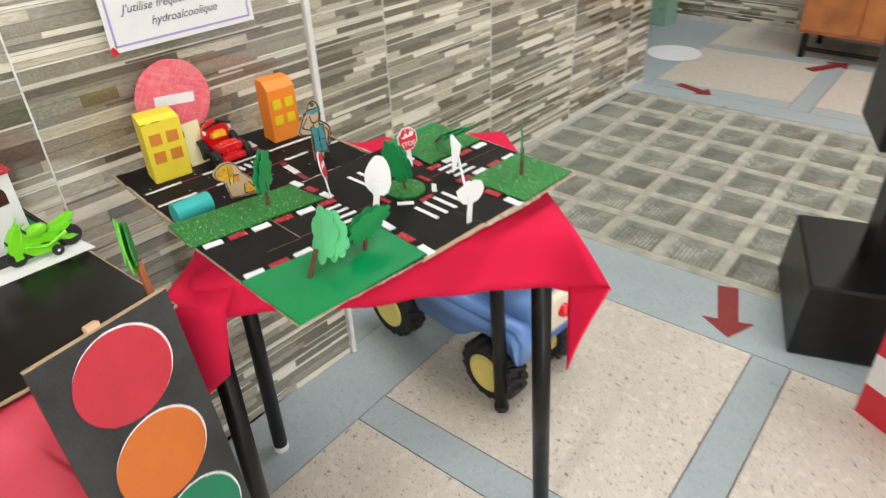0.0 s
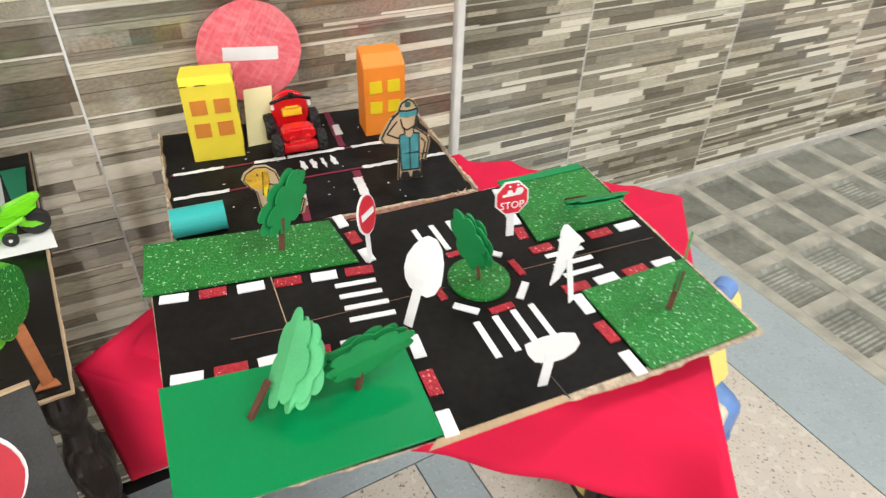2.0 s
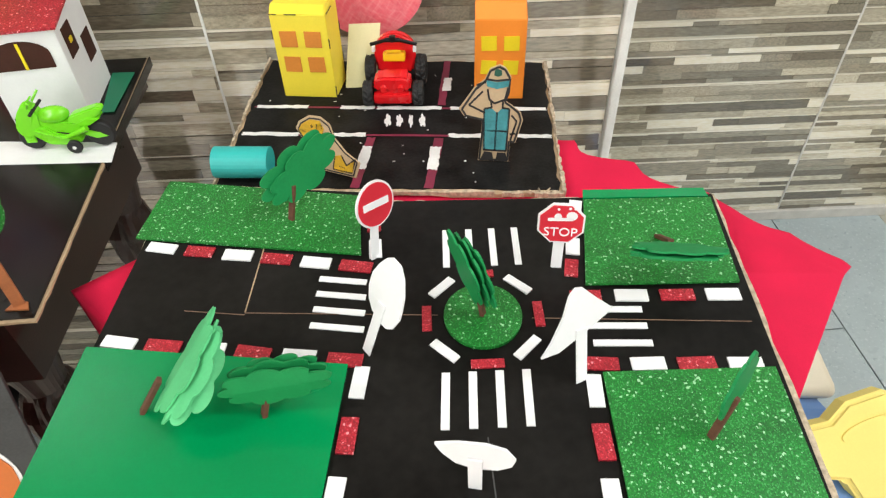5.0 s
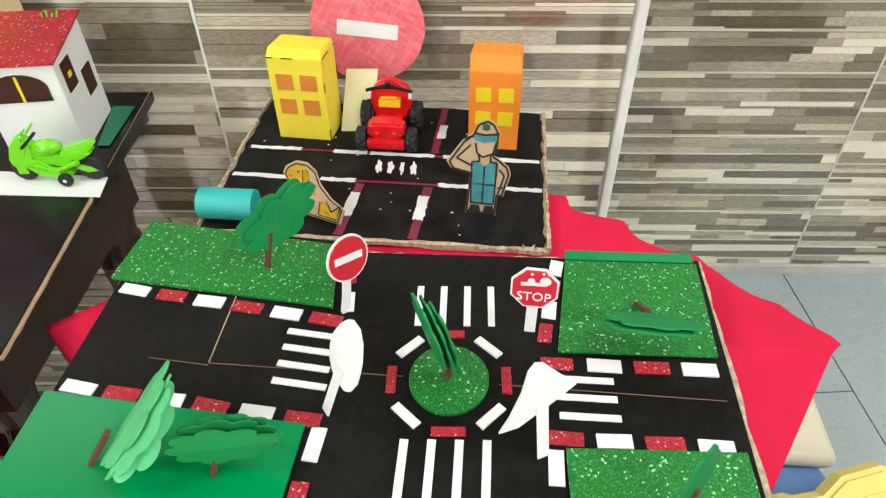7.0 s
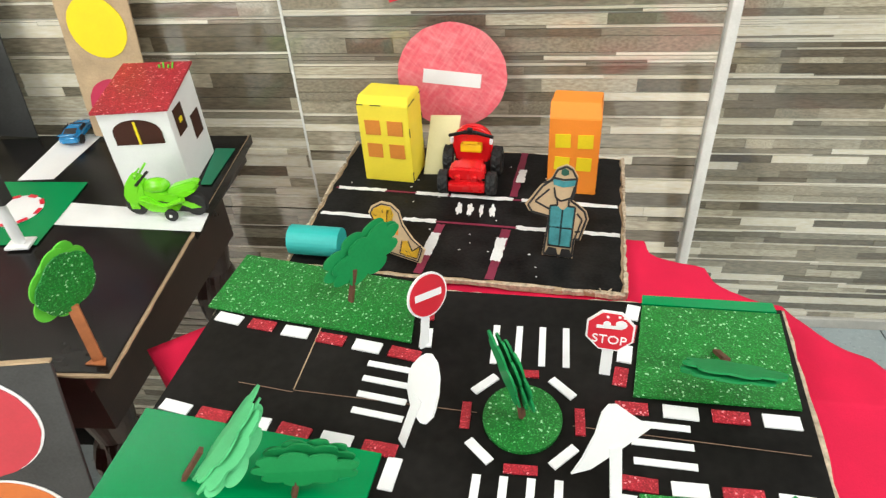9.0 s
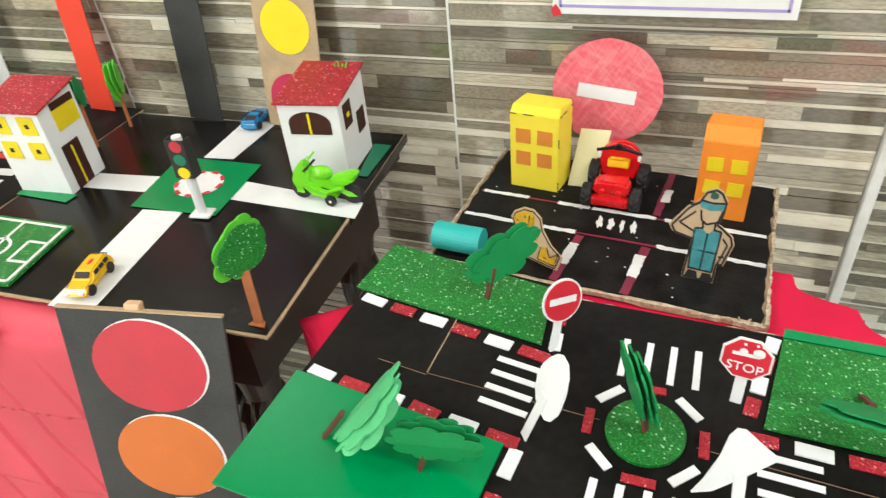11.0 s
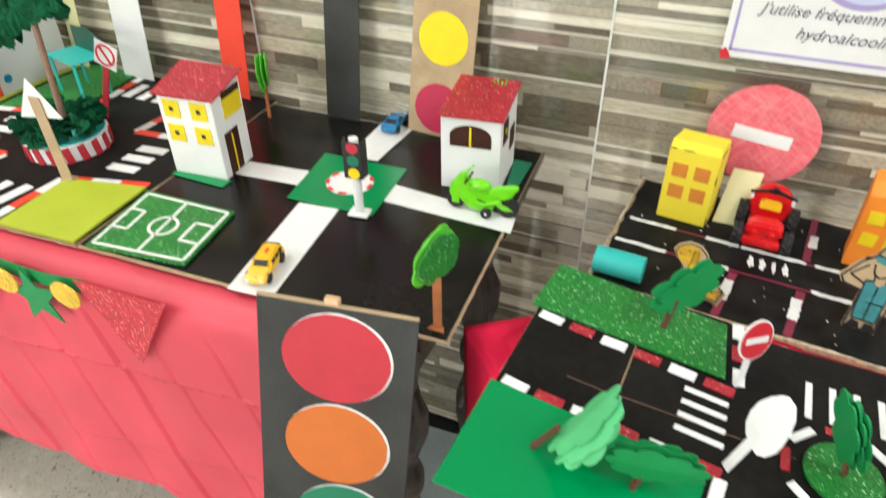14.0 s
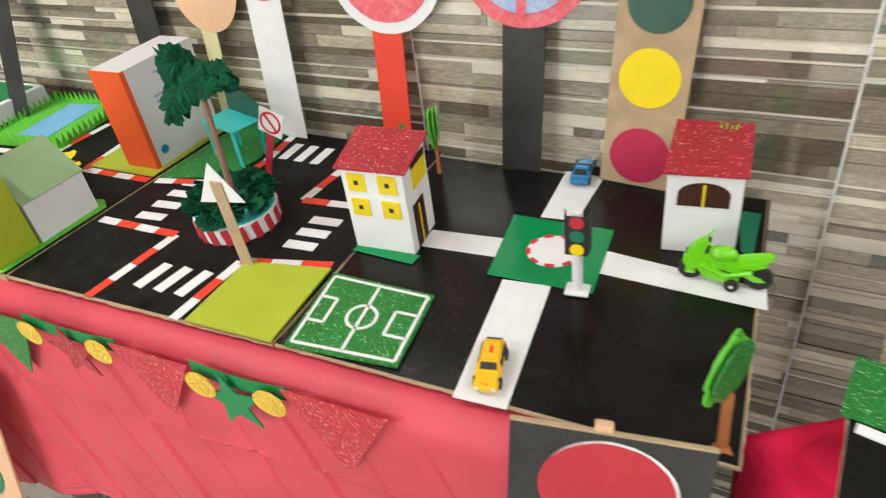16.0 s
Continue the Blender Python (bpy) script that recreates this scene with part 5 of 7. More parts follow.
cl = thing("table_cover", Matrix(), "creased coral-red paper cover hanging from the long table", "tablecloth")
for nm, seg in (("hanging_sheet", rows[:-5]), ("hem", rows[-6:])):
    cb = B()
    copy_rows = [[cb.verts.new(v) for v in row] for row in seg]
    for a, b in zip(copy_rows, copy_rows[1:]):
        for k in range(len(XS) - 1):
            cb.faces.new((a[k], b[k], b[k + 1], a[k + 1]))
    ob = part(nm, cb, "cloth_pink", cl, smooth=True)
    ob.modifiers.new("thickness", "SOLIDIFY").thickness = 0.001

# dark panel with a row of raised knobs, low under the cover
panel = B()
box(panel, (-1.62, -0.505, 0.17), (0.70, 0.03, 0.34), bevel=0.004)
for q in range(9):
    bmesh.ops.create_uvsphere(panel, u_segments=14, v_segments=8, radius=1, matrix=pose(-1.30 - 0.075 * q, -0.521, 0.10 + 0.05 * (q % 2), 0, 0, 0) @ Matrix.Diagonal((0.030, 0.016, 0.042, 1)))
part("knobbed_panel", panel, "dark_wood", long_table, "dark panel with raised knobs under the cover")

# bunting pinned to the cover
bunt = thing("bunting", pose(0, 0, 0), "glitter bunting of pennants, stars and gold discs on a green ribbon", "bunting")


def on_cloth(x, z, off=0.006):
    """A pose on the cover's hanging front, x to the right and y up."""
    return Matrix.Translation((x, front_y(x) - 0.043 - off - 0.04 * (0.70 - z), z)) @ pose(0, 0, 0, 90, 0, 3.2)


def star_poly(r, n=5):
    return [((r if k % 2 == 0 else r * 0.42) * math.sin(math.pi * k / n), (r if k % 2 == 0 else r * 0.42) * math.cos(math.pi * k / n)) for k in range(2 * n)]


def pennant(x0, x1, z, depth, mat, label):
    xm = (x0 + x1) / 2
    w = x1 - x0
    m = on_cloth(xm, z, 0.0105)
    part("pennant", prism(B(), [(-w / 2, 0), (-w * 0.03, -depth), (w / 2, 0)], -0.001, 0.001, m), mat, bunt, label)


def ribbon(x0, x1, z):
    """One length of ribbon, sagging a little between its ends."""
    bm = B()
    n = 12
    front, back = [], []
    for k in range(n + 1):
        x = x0 + (x1 - x0) * k / n
        m = on_cloth(x, z - 0.006 * math.sin(math.pi * k / n), 0.0045)
        front.append((bm.verts.new(m @ Vector((0, -0.011, 0.0008))), bm.verts.new(m @ Vector((0, 0.011, 0.0008)))))
        back.append((bm.verts.new(m @ Vector((0, -0.011, 0))), bm.verts.new(m @ Vector((0, 0.011, 0)))))
    for k in range(n):
        (a, b), (c, d) = front[k], front[k + 1]
        (e, f), (g, h) = back[k], back[k + 1]
        for q in ((a, c, d, b), (e, f, h, g), (b, d, h, f), (a, e, g, c)):
            bm.faces.new(q)
    bmesh.ops.recalc_face_normals(bm, faces=bm.faces[:])
    part("ribbon", bm, "green_leaf", bunt, "dark green ribbon")


for x0, x1, z in ((-0.745, -0.600, 0.733), (-1.045, -0.868, 0.730), (-1.32, -1.155, 0.720)):
    ribbon(x0, x1, z)
pennant(-0.607, -0.473, 0.745, 0.118, "red_glitter", "red glitter pennant")
pennant(-0.873, -0.743, 0.738, 0.112, "red_glitter", "red glitter pennant")
pennant(-1.165, -1.035, 0.730, 0.120, "green_glitter", "green glitter pennant")
pennant(-1.44, -1.32, 0.720, 0.112, "red_glitter", "red glitter pennant")
for x, z, mat in ((-0.685, 0.698, "green_foam"), (-0.955, 0.698, "red_foam"), (-1.24, 0.688, "green_foam")):
    part("star", prism(B(), star_poly(0.047), -0.001, 0.001, on_cloth(x, z, 0.011) @ pose(0, 0, 0, 0, 0, 8)), mat, bunt, "foam star")
for x, z in ((-0.626, 0.719), (-0.728, 0.715), (-0.896, 0.719), (-1.03, 0.715), (-1.19, 0.706)):
    part("gold_disc", prism(B(), ellipse(0.0225, 0.0195, 28), -0.001, 0.001, on_cloth(x, z, 0.0135)), "gold_glitter", bunt, "gold glitter disc")

# traffic-light board clipped to the table's front
TLM = pose(-0.254, -0.509, 0.799, 78, 0, 13) @ pose(0, 0, 0, 0, 0, -3)
tlb = thing("traffic_light_board", TLM, "charcoal traffic-light board with red, orange and green paper discs", "model sign")
part("board", box(B(), (0, -0.199, 0), (0.172, 0.398, 0.004), bevel=0.0008), "grey_card", tlb)
part("board_edge", box(B(), (0, 0.0015, -0.0005), (0.172, 0.002, 0.0055), bevel=0.0004), "cardboard", tlb, "pale cut cardboard edge")
for x, y, mat, lab in ((0.002, -0.062, "red_disc", "red disc"), (0.004, -0.177, "orange_disc", "orange disc"), (0.015, -0.291, "green_disc", "green disc")):
    part("disc_backing", prism(B(), ellipse(0.0605, 0.0550, 44, x + 0.0010, y + 0.0012, wob=0.004, seed=8), 0.0021, 0.0029), "white_paper", tlb, "white paper rim")
    part("disc", prism(B(), ellipse(0.0595, 0.0545, 64, x - 0.001, y, wob=0.008, seed=int(-y * 999)), 0.0030, 0.0038), mat, tlb, lab)
part("clothes_peg", box(B(), (-0.006, 0.003, -0.004), (0.016, 0.011, 0.010), bevel=0.002), "peach", tlb, "wooden clothes peg")

PBM = pose(-1.272, -0.565, 0.79, 82, 0, 5) @ pose(0, 0, 0, 0, 0, -12)
pb = thing("sign_board", PBM, "cream card board with a green disc, clipped to the table", "model sign")
part("board", box(B(), (0, -0.30, 0), (0.172, 0.60, 0.004), bevel=0.0008), "peach", pb)
part("disc", prism(B(), ellipse(0.055, 0.075, 40, -0.005, -0.47, wob=0.006, seed=6), 0.0022, 0.0036), "green_disc", pb, "green paper disc")

# ---------------------------------------------------------------- town board on the long table
ZLT = ZL + 0.0062
L1 = [(-0.656, -0.487), (-0.151, -0.463), (-0.178, -0.018), (-0.675, -0.030)]
town = thing("town_board", pose(0, 0, ZL), "glossy black card town model with white paper roads", "model")
part("base_card", prism(B(), frayed(L1, 40, 0.0007, 22), 0.0012, 0.004), "cardboard", town, "brown cardboard edge")
part("under_card", prism(B(), [(-0.650, -0.480), (-0.156, -0.457), (-0.183, -0.023), (-0.671, -0.034)], -0.0045, 0.0012), "black_paint", town, "black card under the model")
part("road_sheet", prism(B(), [(-0.655, -0.484), (-0.154, -0.460), (-0.181, -0.020), (-0.674, -0.032)], 0.0041, 0.0058), "black_card", town, "glossy black surface")


# thin black strip that covers the rear half of the right edge
part("dark_edge", prism(B(), [(-0.1648, -0.245), (-0.1635, -0.245), (-0.1772, -0.017), (-0.1785, -0.017)], -0.007, 0.0057), "black_card", town, "black strip along the rear half of the right edge")


def on_town(name, poly, z, t, mat, label="", parent=None):
    return part(name, prism(B(), poly, 0.0060 + z, 0.0060 + z + t), mat, parent or town, label)


on_town("road", [(-0.424, -0.483), (-0.366, -0.478), (-0.390, -0.284), (-0.450, -0.291)], 0, 0.0006, "white_paper", "white paper road")
on_town("road", [(-0.586, -0.261), (-0.455, -0.250), (-0.458, -0.208), (-0.586, -0.222)], 0, 0.0006, "white_paper", "white paper road")
on_town("road", [(-0.345, -0.242), (-0.155, -0.247), (-0.160, -0.211), (-0.349, -0.196)], 0, 0.0006, "white_paper", "white paper road")
on_town("road", [(-0.454, -0.148), (-0.405, -0.143), (-0.402, -0.022), (-0.461, -0.020)], 0, 0.0006, "white_paper", "white paper road")
on_town("green_square", [(-0.472, -0.289), (-0.339, -0.283), (-0.351, -0.151), (-0.491, -0.155)], 0.001, 0.0008, "green_foam", "green card square")
on_town("roundabout", ellipse(0.0345, 0.0335, 40, -0.410, -0.219), 0.002, 0.0006, "white_paper", "white paper roundabout")
for k in range(9):
    a = k * 2 * math.pi / 9
    c = Vector((-0.410 + 0.0325 * math.cos(a), -0.219 + 0.0315 * math.sin(a)))
    d = Vector((-math.sin(a), math.cos(a)))
    on_town("kerb_piece", strip_rect(c - d * 0.006, c + d * 0.006, 0.0055), 0.003, 0.0006, "red_sign", "red kerb piece")
on_town("grass_strip", [(-0.668, -0.300), (-0.574, -0.302), (-0.572, -0.282), (-0.668, -0.286)], 0.001, 0.001, "green_foam", "green card strip")
on_town("grass_strip", [(-0.196, -0.150), (-0.182, -0.150), (-0.184, -0.06), (-0.212, -0.06)], 0.001, 0.001, "green_disc", "dark green card strip")
# football pitch
PO = [(-0.640, -0.487), (-0.497, -0.470), (-0.514, -0.351), (-0.662, -0.354)]
on_town("pitch", PO, 0.001, 0.004, "green_glitter", "green glitter foam football pitch")


def pq(u, v):
    f = Vector(PO[0]).lerp(Vector(PO[1]), u)
    k = Vector(PO[3]).lerp(Vector(PO[2]), u)
    return f.lerp(k, v)


def chalk(*uv):
    for (u0, v0), (u1, v1) in zip(uv, uv[1:]):
        on_town("pitch_line", strip_rect(pq(u0, v0), pq(u1, v1), 0.0042), 0.0051, 0.0004, "white_paper")


chalk((0.04, 0.05), (0.96, 0.05), (0.96, 0.95), (0.04, 0.95), (0.04, 0.05))
chalk((0.5, 0.05), (0.5, 0.95))
chalk((0.04, 0.34), (0.2, 0.34), (0.2, 0.66), (0.04, 0.66))
chalk((0.96, 0.34), (0.76, 0.34), (0.76, 0.66), (0.96, 0.66))
chalk(*[(0.5 + 0.13 * math.cos(k * math.pi / 10), 0.5 + 0.155 * math.sin(k * math.pi / 10)) for k in range(21)])


def paper_house(name, quad, h, label, roof_rise, over=0.008):
    """White paper walls with an overhanging red glitter roof."""
    a, b, c, d = [Vector(p) for p in quad]
    o = a.copy()
    t = thing(name, pose(o.x, o.y, ZLT), label, "paper house", "paper houses")
    pts = [p - o for p in (a, b, c, d)]
    bm = B()
    low = [bm.verts.new((p.x, p.y, 0)) for p in pts]
    high = [bm.verts.new((p.x, p.y, h + (roof_rise if k > 1 else 0))) for k, p in enumerate(pts)]
    for i in range(4):
        j = (i + 1) % 4
        bm.faces.new((low[i], low[j], high[j], high[i]))
    bm.faces.new(high)
    bm.faces.new(low[::-1])
    bmesh.ops.recalc_face_normals(bm, faces=bm.faces[:])
    bmesh.ops.bevel(bm, geom=bm.edges[:], offset=0.0007, segments=2, affect="EDGES")
    part("wall_shell", bm, "white_paper", t)
    cen = sum(pts, Vector((0, 0))) / 4
    rp = [cen + (p - cen) * (1 + over / (p - cen).length) for p in pts]
    rb = B()
    lo = [rb.verts.new((p.x, p.y, h + 0.0015 + (roof_rise if k > 1 else -0.003))) for k, p in enumerate(rp)]
    hi = [rb.verts.new((p.x, p.y, h + 0.004 + (roof_rise if k > 1 else -0.003))) for k, p in enumerate(rp)]
    for i in range(4):
        j = (i + 1) % 4
        rb.faces.new((lo[i], lo[j], hi[j], hi[i]))
    rb.faces.new(hi)
    rb.faces.new(lo[::-1])
    bmesh.ops.recalc_face_normals(rb, faces=rb.faces[:])
    part("roof", rb, "red_foam", t, "red glitter roof")

    def wall_pose(i, u, z, off=0.0007):
        p, q = pts[i], pts[(i + 1) % 4]
        e = q - p
        n = Vector((e.y, -e.x)).normalized() * off
        c0 = p.lerp(q, u)
        return Matrix.Translation((c0.x + n.x, c0.y + n.y, z)) @ pose(0, 0, 0, 90, 0, math.degrees(math.atan2(e.y, e.x)))
    return t, wall_pose


house, wp = paper_house("paper_house", [(-0.668, -0.289), (-0.580, -0.281), (-0.590, -0.206), (-0.682, -0.212)], 0.126, "white paper house with yellow windows and red glitter roof", 0.012)
for u, z in ((0.24, 0.105), (0.74, 0.105), (0.24, 0.068), (0.74, 0.068)):
    wdw = part("window", box(B(), (0, 0, 0), (0.026, 0.026, 0.001), wp(0, u, z)), "window_yellow", house, "yellow paper window")
    part("window_dot", box(B(), (0, 0, 0.0008), (0.006, 0.006, 0.001), wp(0, u, z)), "ink", wdw)
part("window", box(B(), (0, 0, 0), (0.045, 0.032, 0.001), wp(1, 0.62, 0.102)), "window_yellow", house, "yellow paper window")
part("lintel", box(B(), (0, 0, 0.0006), (0.045, 0.010, 0.001), wp(1, 0.62, 0.121)), "door_brown", house)
hd = part("door", box(B(), (0, 0, 0), (0.034, 0.066, 0.001), wp(1, 0.42, 0.034)), "door_brown", house, "brown paper door")
part("door_line", box(B(), (0, 0, 0.0009), (0.003, 0.06, 0.0008), wp(1, 0.42, 0.032)), "window_yellow", hd)
garage, wp = paper_house("paper_house", [(-0.286, -0.172), (-0.203, -0.160), (-0.212, -0.066), (-0.294, -0.072)], 0.112, "white paper garage with an arched brown door and red glitter roof", 0.012, 0.006)
arch = [(-0.029, -0.014), (0.029, -0.014), (0.029, 0.002)] + [(0.029 * math.cos(a * math.pi / 12), 0.002 + 0.016 * math.sin(a * math.pi / 12)) for a in range(1, 12)] + [(-0.029, 0.002)]
ad = part("arched_door", prism(B(), arch, -0.0005, 0.0006, wp(0, 0.5, 0.082)), "door_brown", garage, "arched brown paper door")
part("door_line", box(B(), (0, 0, 0.001), (0.003, 0.030, 0.0008), wp(0, 0.5, 0.083)), "window_yellow", ad)
gw = part("window", box(B(), (0, 0, 0), (0.026, 0.034, 0.001), wp(1, 0.28, 0.085)), "door_brown", garage, "brown paper window")
part("window_dot", box(B(), (0, 0, 0.0008), (0.008, 0.006, 0.001), wp(1, 0.28, 0.085)), "window_yellow", gw)
part("window", box(B(), (0, 0, 0), (0.026, 0.032, 0.001), wp(1, 0.72, 0.058)), "door_brown", garage, "brown paper window")
for k in range(4):
    part("grass_tuft", tube(B(), (0.042 + 0.005 * k, 0.094, 0.122), (0.041 + 0.0065 * k, 0.096, 0.130 + 0.003 * (k % 2)), 0.0012), "lime_leaf", garage, "lime grass tuft")

# toy cars
def toy_car(x, y, yaw, mat, label, trim_mat, estate):
    """A die-cast car: an estate with a long roof, or a low coupe with a tail wing."""
    t = thing("toy_car", pose(x, y, ZLT + 0.0012, 0, 0, yaw) @ Matrix.Scale(0.9, 4), label, "toy car", "toy cars")
    if estate:
        prof = [(-0.037, 0.006), (0.037, 0.006), (0.0385, 0.011), (0.034, 0.0155), (0.015, 0.0175), (0.005, 0.0245), (-0.028, 0.0255), (-0.036, 0.0195), (-0.038, 0.012)]
        glass, sides = {"windscreen": (0.0108, 0.0215, 0.0085, -52), "rear_window": (-0.0328, 0.0232, 0.0075, 50)}, (-0.022, -0.0105, 0.001)
    else:
        prof = [(-0.037, 0.006), (0.037, 0.006), (0.038, 0.0105), (0.030, 0.0145), (0.012, 0.0165), (0.0, 0.0225), (-0.014, 0.0228), (-0.028, 0.0175), (-0.037, 0.017), (-0.038, 0.011)]
        glass, sides = {"windscreen": (0.0068, 0.0200, 0.0115, -60), "rear_window": (-0.0212, 0.0206, 0.0105, 66)}, (-0.012, -0.002)
    bm = B()
    prism(bm, prof, -0.0145, 0.0145, pose(0, 0, 0, 90, 0, 0))
    for v in bm.verts:
        if v.co.z > 0.019:
            v.co.y *= 0.8
    bmesh.ops.bevel(bm, geom=bm.edges[:], offset=0.0022, segments=3, affect="EDGES")
    part("body", bm, mat, t)
    for nm, (px, pz, sz, ry) in glass.items():
        part(nm, box(B(), (0, 0, 0), (0.0012, 0.019, sz), pose(px, 0, pz, 0, ry, 0)), "ink", t, "dark window")
    for sy in (-1, 1):
        for px in sides:
            part("side_window", box(B(), (0, 0, 0), (0.0088, 0.001, 0.0048), pose(px, sy * 0.0136, 0.0205, 22 * sy, 0, 0)), "ink", t, "dark window")
        for px in (-0.023, 0.023):
            wheel(t, px, sy * 0.0138, 0.0075, 0.0075, 0.005, rim=trim_mat, axis="y")
        part("headlight", box(B(), (0.0375, sy * 0.0095, 0.0115), (0.0016, 0.005, 0.003), bevel=0.0005), "trim", t, "pale headlight")
    if estate:
        for k, (px, py, sx, sy) in enumerate(((0.026, -0.004, 0.011, 0.004), (0.022, 0.004, 0.008, 0.003), (0.030, 0.001, 0.006, 0.0025), (-0.012, 0.0, 0.010, 0.004))):
            part("print_mark", box(B(), (px, py, 0.0172 if px > 0 else 0.0256), (sx, sy, 0.0010), pose(0, 0, 0, 0, 4 if px > 0 else 0, 0)), "red_post", t, "red printed mark")
    else:
        part("tail_wing", box(B(), (-0.034, 0, 0.0205), (0.006, 0.027, 0.0014), bevel=0.0005), mat, t)
        part("wing_strut", box(B(), (-0.034, 0, 0.0185), (0.003, 0.018, 0.004)), mat, t)
    return t


toy_car(-0.400, -0.438, -76, "toy_yellow", "yellow die-cast toy car on the white paper road", "rubber", True)
toy_car(-0.432, -0.030, 98, "toy_blue", "blue die-cast toy car on the white paper road", "rubber", False)

# lime motorcycle
mo = thing("toy_motorcycle", pose(-0.207, -0.214, ZLT + 0.001, 0, 0, 2), "lime green plastic toy motorcycle with black wheels", "toy vehicle")


def shell(name, poly, half, mat, bev=0.0016, off=0.0, label="", taper=0.0):
    """A moulded side profile given width and softened edges."""
    bm = B()
    prism(bm, poly, off - half, off + half, pose(0, 0, 0, 90, 0, 0))
    if taper:
        zs = [v.co.z for v in bm.verts]
        for v in bm.verts:
            v.co.y *= 1 - taper * (v.co.z - min(zs)) / (max(zs) - min(zs))
    bmesh.ops.bevel(bm, geom=bm.edges[:], offset=bev, segments=2, affect="EDGES")
    return part(name, bm, mat, mo, label)


shell("front_fairing", [(-0.046, 0.028), (-0.043, 0.020), (-0.030, 0.018), (-0.018, 0.030), (-0.016, 0.044), (-0.022, 0.054), (-0.030, 0.056), (-0.040, 0.044)], 0.0085, "toy_green", taper=0.3)
shell("belly_fairing", [(-0.030, 0.020), (-0.018, 0.008), (0.004, 0.006), (0.018, 0.010), (0.014, 0.017), (-0.004, 0.020), (-0.014, 0.030), (-0.026, 0.030)], 0.0095, "toy_green")
shell("frame", [(-0.024, 0.034), (-0.010, 0.022), (0.010, 0.018), (0.026, 0.024), (0.018, 0.032), (-0.004, 0.034), (-0.018, 0.040)], 0.0065, "toy_green")
tk = B()
bmesh.ops.create_uvsphere(tk, u_segments=16, v_segments=10, radius=1, matrix=pose(-0.005, 0, 0.040, 0, -6, 0) @ Matrix.Diagonal((0.0175, 0.0092, 0.0095, 1)))
part("tank", tk, "toy_green", mo, smooth=True)
shell("saddle", [(0.008, 0.033), (0.020, 0.030), (0.042, 0.038), (0.050, 0.046), (0.044, 0.049), (0.030, 0.045), (0.014, 0.040)], 0.0072, "toy_green", taper=0.25)
shell("tail_panel", [(0.012, 0.030), (0.030, 0.028), (0.044, 0.036), (0.030, 0.038)], 0.0082, "toy_green", 0.001)
shell("rear_hugger", [(0.020, 0.016), (0.032, 0.010), (0.046, 0.012), (0.038, 0.019), (0.026, 0.022)], 0.0075, "toy_green", 0.001, -0.002)
part("engine", box(B(), (0.004, 0, 0.022), (0.022, 0.0125, 0.012), bevel=0.002), "rubber", mo, "black engine block")
for sy in (-1, 1):
    part("fork", tube(B(), (-0.037, sy * 0.006, 0.0135), (-0.022, sy * 0.006, 0.046), 0.0017), "toy_green", mo)
    part("fork_guard", box(B(), (-0.036, sy * 0.0065, 0.018), (0.011, 0.002, 0.014), bevel=0.0008), "toy_green", mo)
    part("mirror", tube(B(), (-0.024, sy * 0.007, 0.053), (-0.017, sy * 0.014, 0.062), 0.0013), "toy_green", mo)
    part("exhaust", tube(B(), (0.004, sy * 0.0095, 0.017), (0.029, sy * 0.0115, 0.028), 0.0024, 0.0030), "toy_green", mo)
    part("side_rib", tube(B(), (-0.026, sy * 0.0098, 0.026), (0.006, sy * 0.0098, 0.014), 0.0011), "toy_green", mo)
part("windscreen", box(B(), (0, 0, 0), (0.0018, 0.011, 0.013), pose(-0.026, 0, 0.055, 0, 42, 0)), "toy_green", mo)
part("headlamp", box(B(), (-0.0415, 0, 0.036), (0.004, 0.010, 0.007), bevel=0.001), "ink", mo, "dark headlamp")
part("handlebar", tube(B(), (-0.020, -0.015, 0.049), (-0.020, 0.015, 0.049), 0.0017), "rubber", mo)
wheel(mo, -0.037, 0, 0.0135, 0.0135, 0.007, rim="rubber", axis="y")
wheel(mo, 0.036, 0, 0.0150, 0.0150, 0.009, rim="rubber", axis="y")
wheel(mo, 0.010, -0.0145, 0.0078, 0.0078, 0.0045, rim="rubber", axis="y")
part("axle_cap", lathe(B(), [(0.0022, 0), (0.0016, 0.0012)], pose(0.010, -0.0168, 0.0078, 90, 0, 0), 10), "trim", mo, "pale axle cap")

# small standing traffic light
tl = thing("traffic_light", pose(-0.357, -0.284, ZLT + 0.002, 0, 0, 8), "small black paper traffic light on a white paper tube", "toy sign")
part("foot", box(B(), (0, 0, 0.0015), (0.028, 0.022, 0.003), bevel=0.0008), "white_paper", tl)
part("tube", tube(B(), (0, 0, 0.003), (0, 0, 0.113), 0.0062, n=20), "white_paper", tl)
hd = part("head", box(B(), (0, -0.0085, 0.085), (0.025, 0.002, 0.052), bevel=0.0005), "ink", tl, "black card head")
for sx in (-1, 1):
    part("head_flap", box(B(), (0, 0, 0), (0.0016, 0.014, 0.052), pose(sx * 0.0130, -0.0015, 0.085, 0, 0, -8 * sx)), "ink", hd)
for z, mat in ((0.103, "red_disc"), (0.085, "green_disc"), (0.067, "yellow_disc")):
    part("lamp_disc", prism(B(), ellipse(0.0080, 0.0078, 24), 0, 0.001, pose(0.001, -0.009, z, 90, 0, 0)), mat, hd)

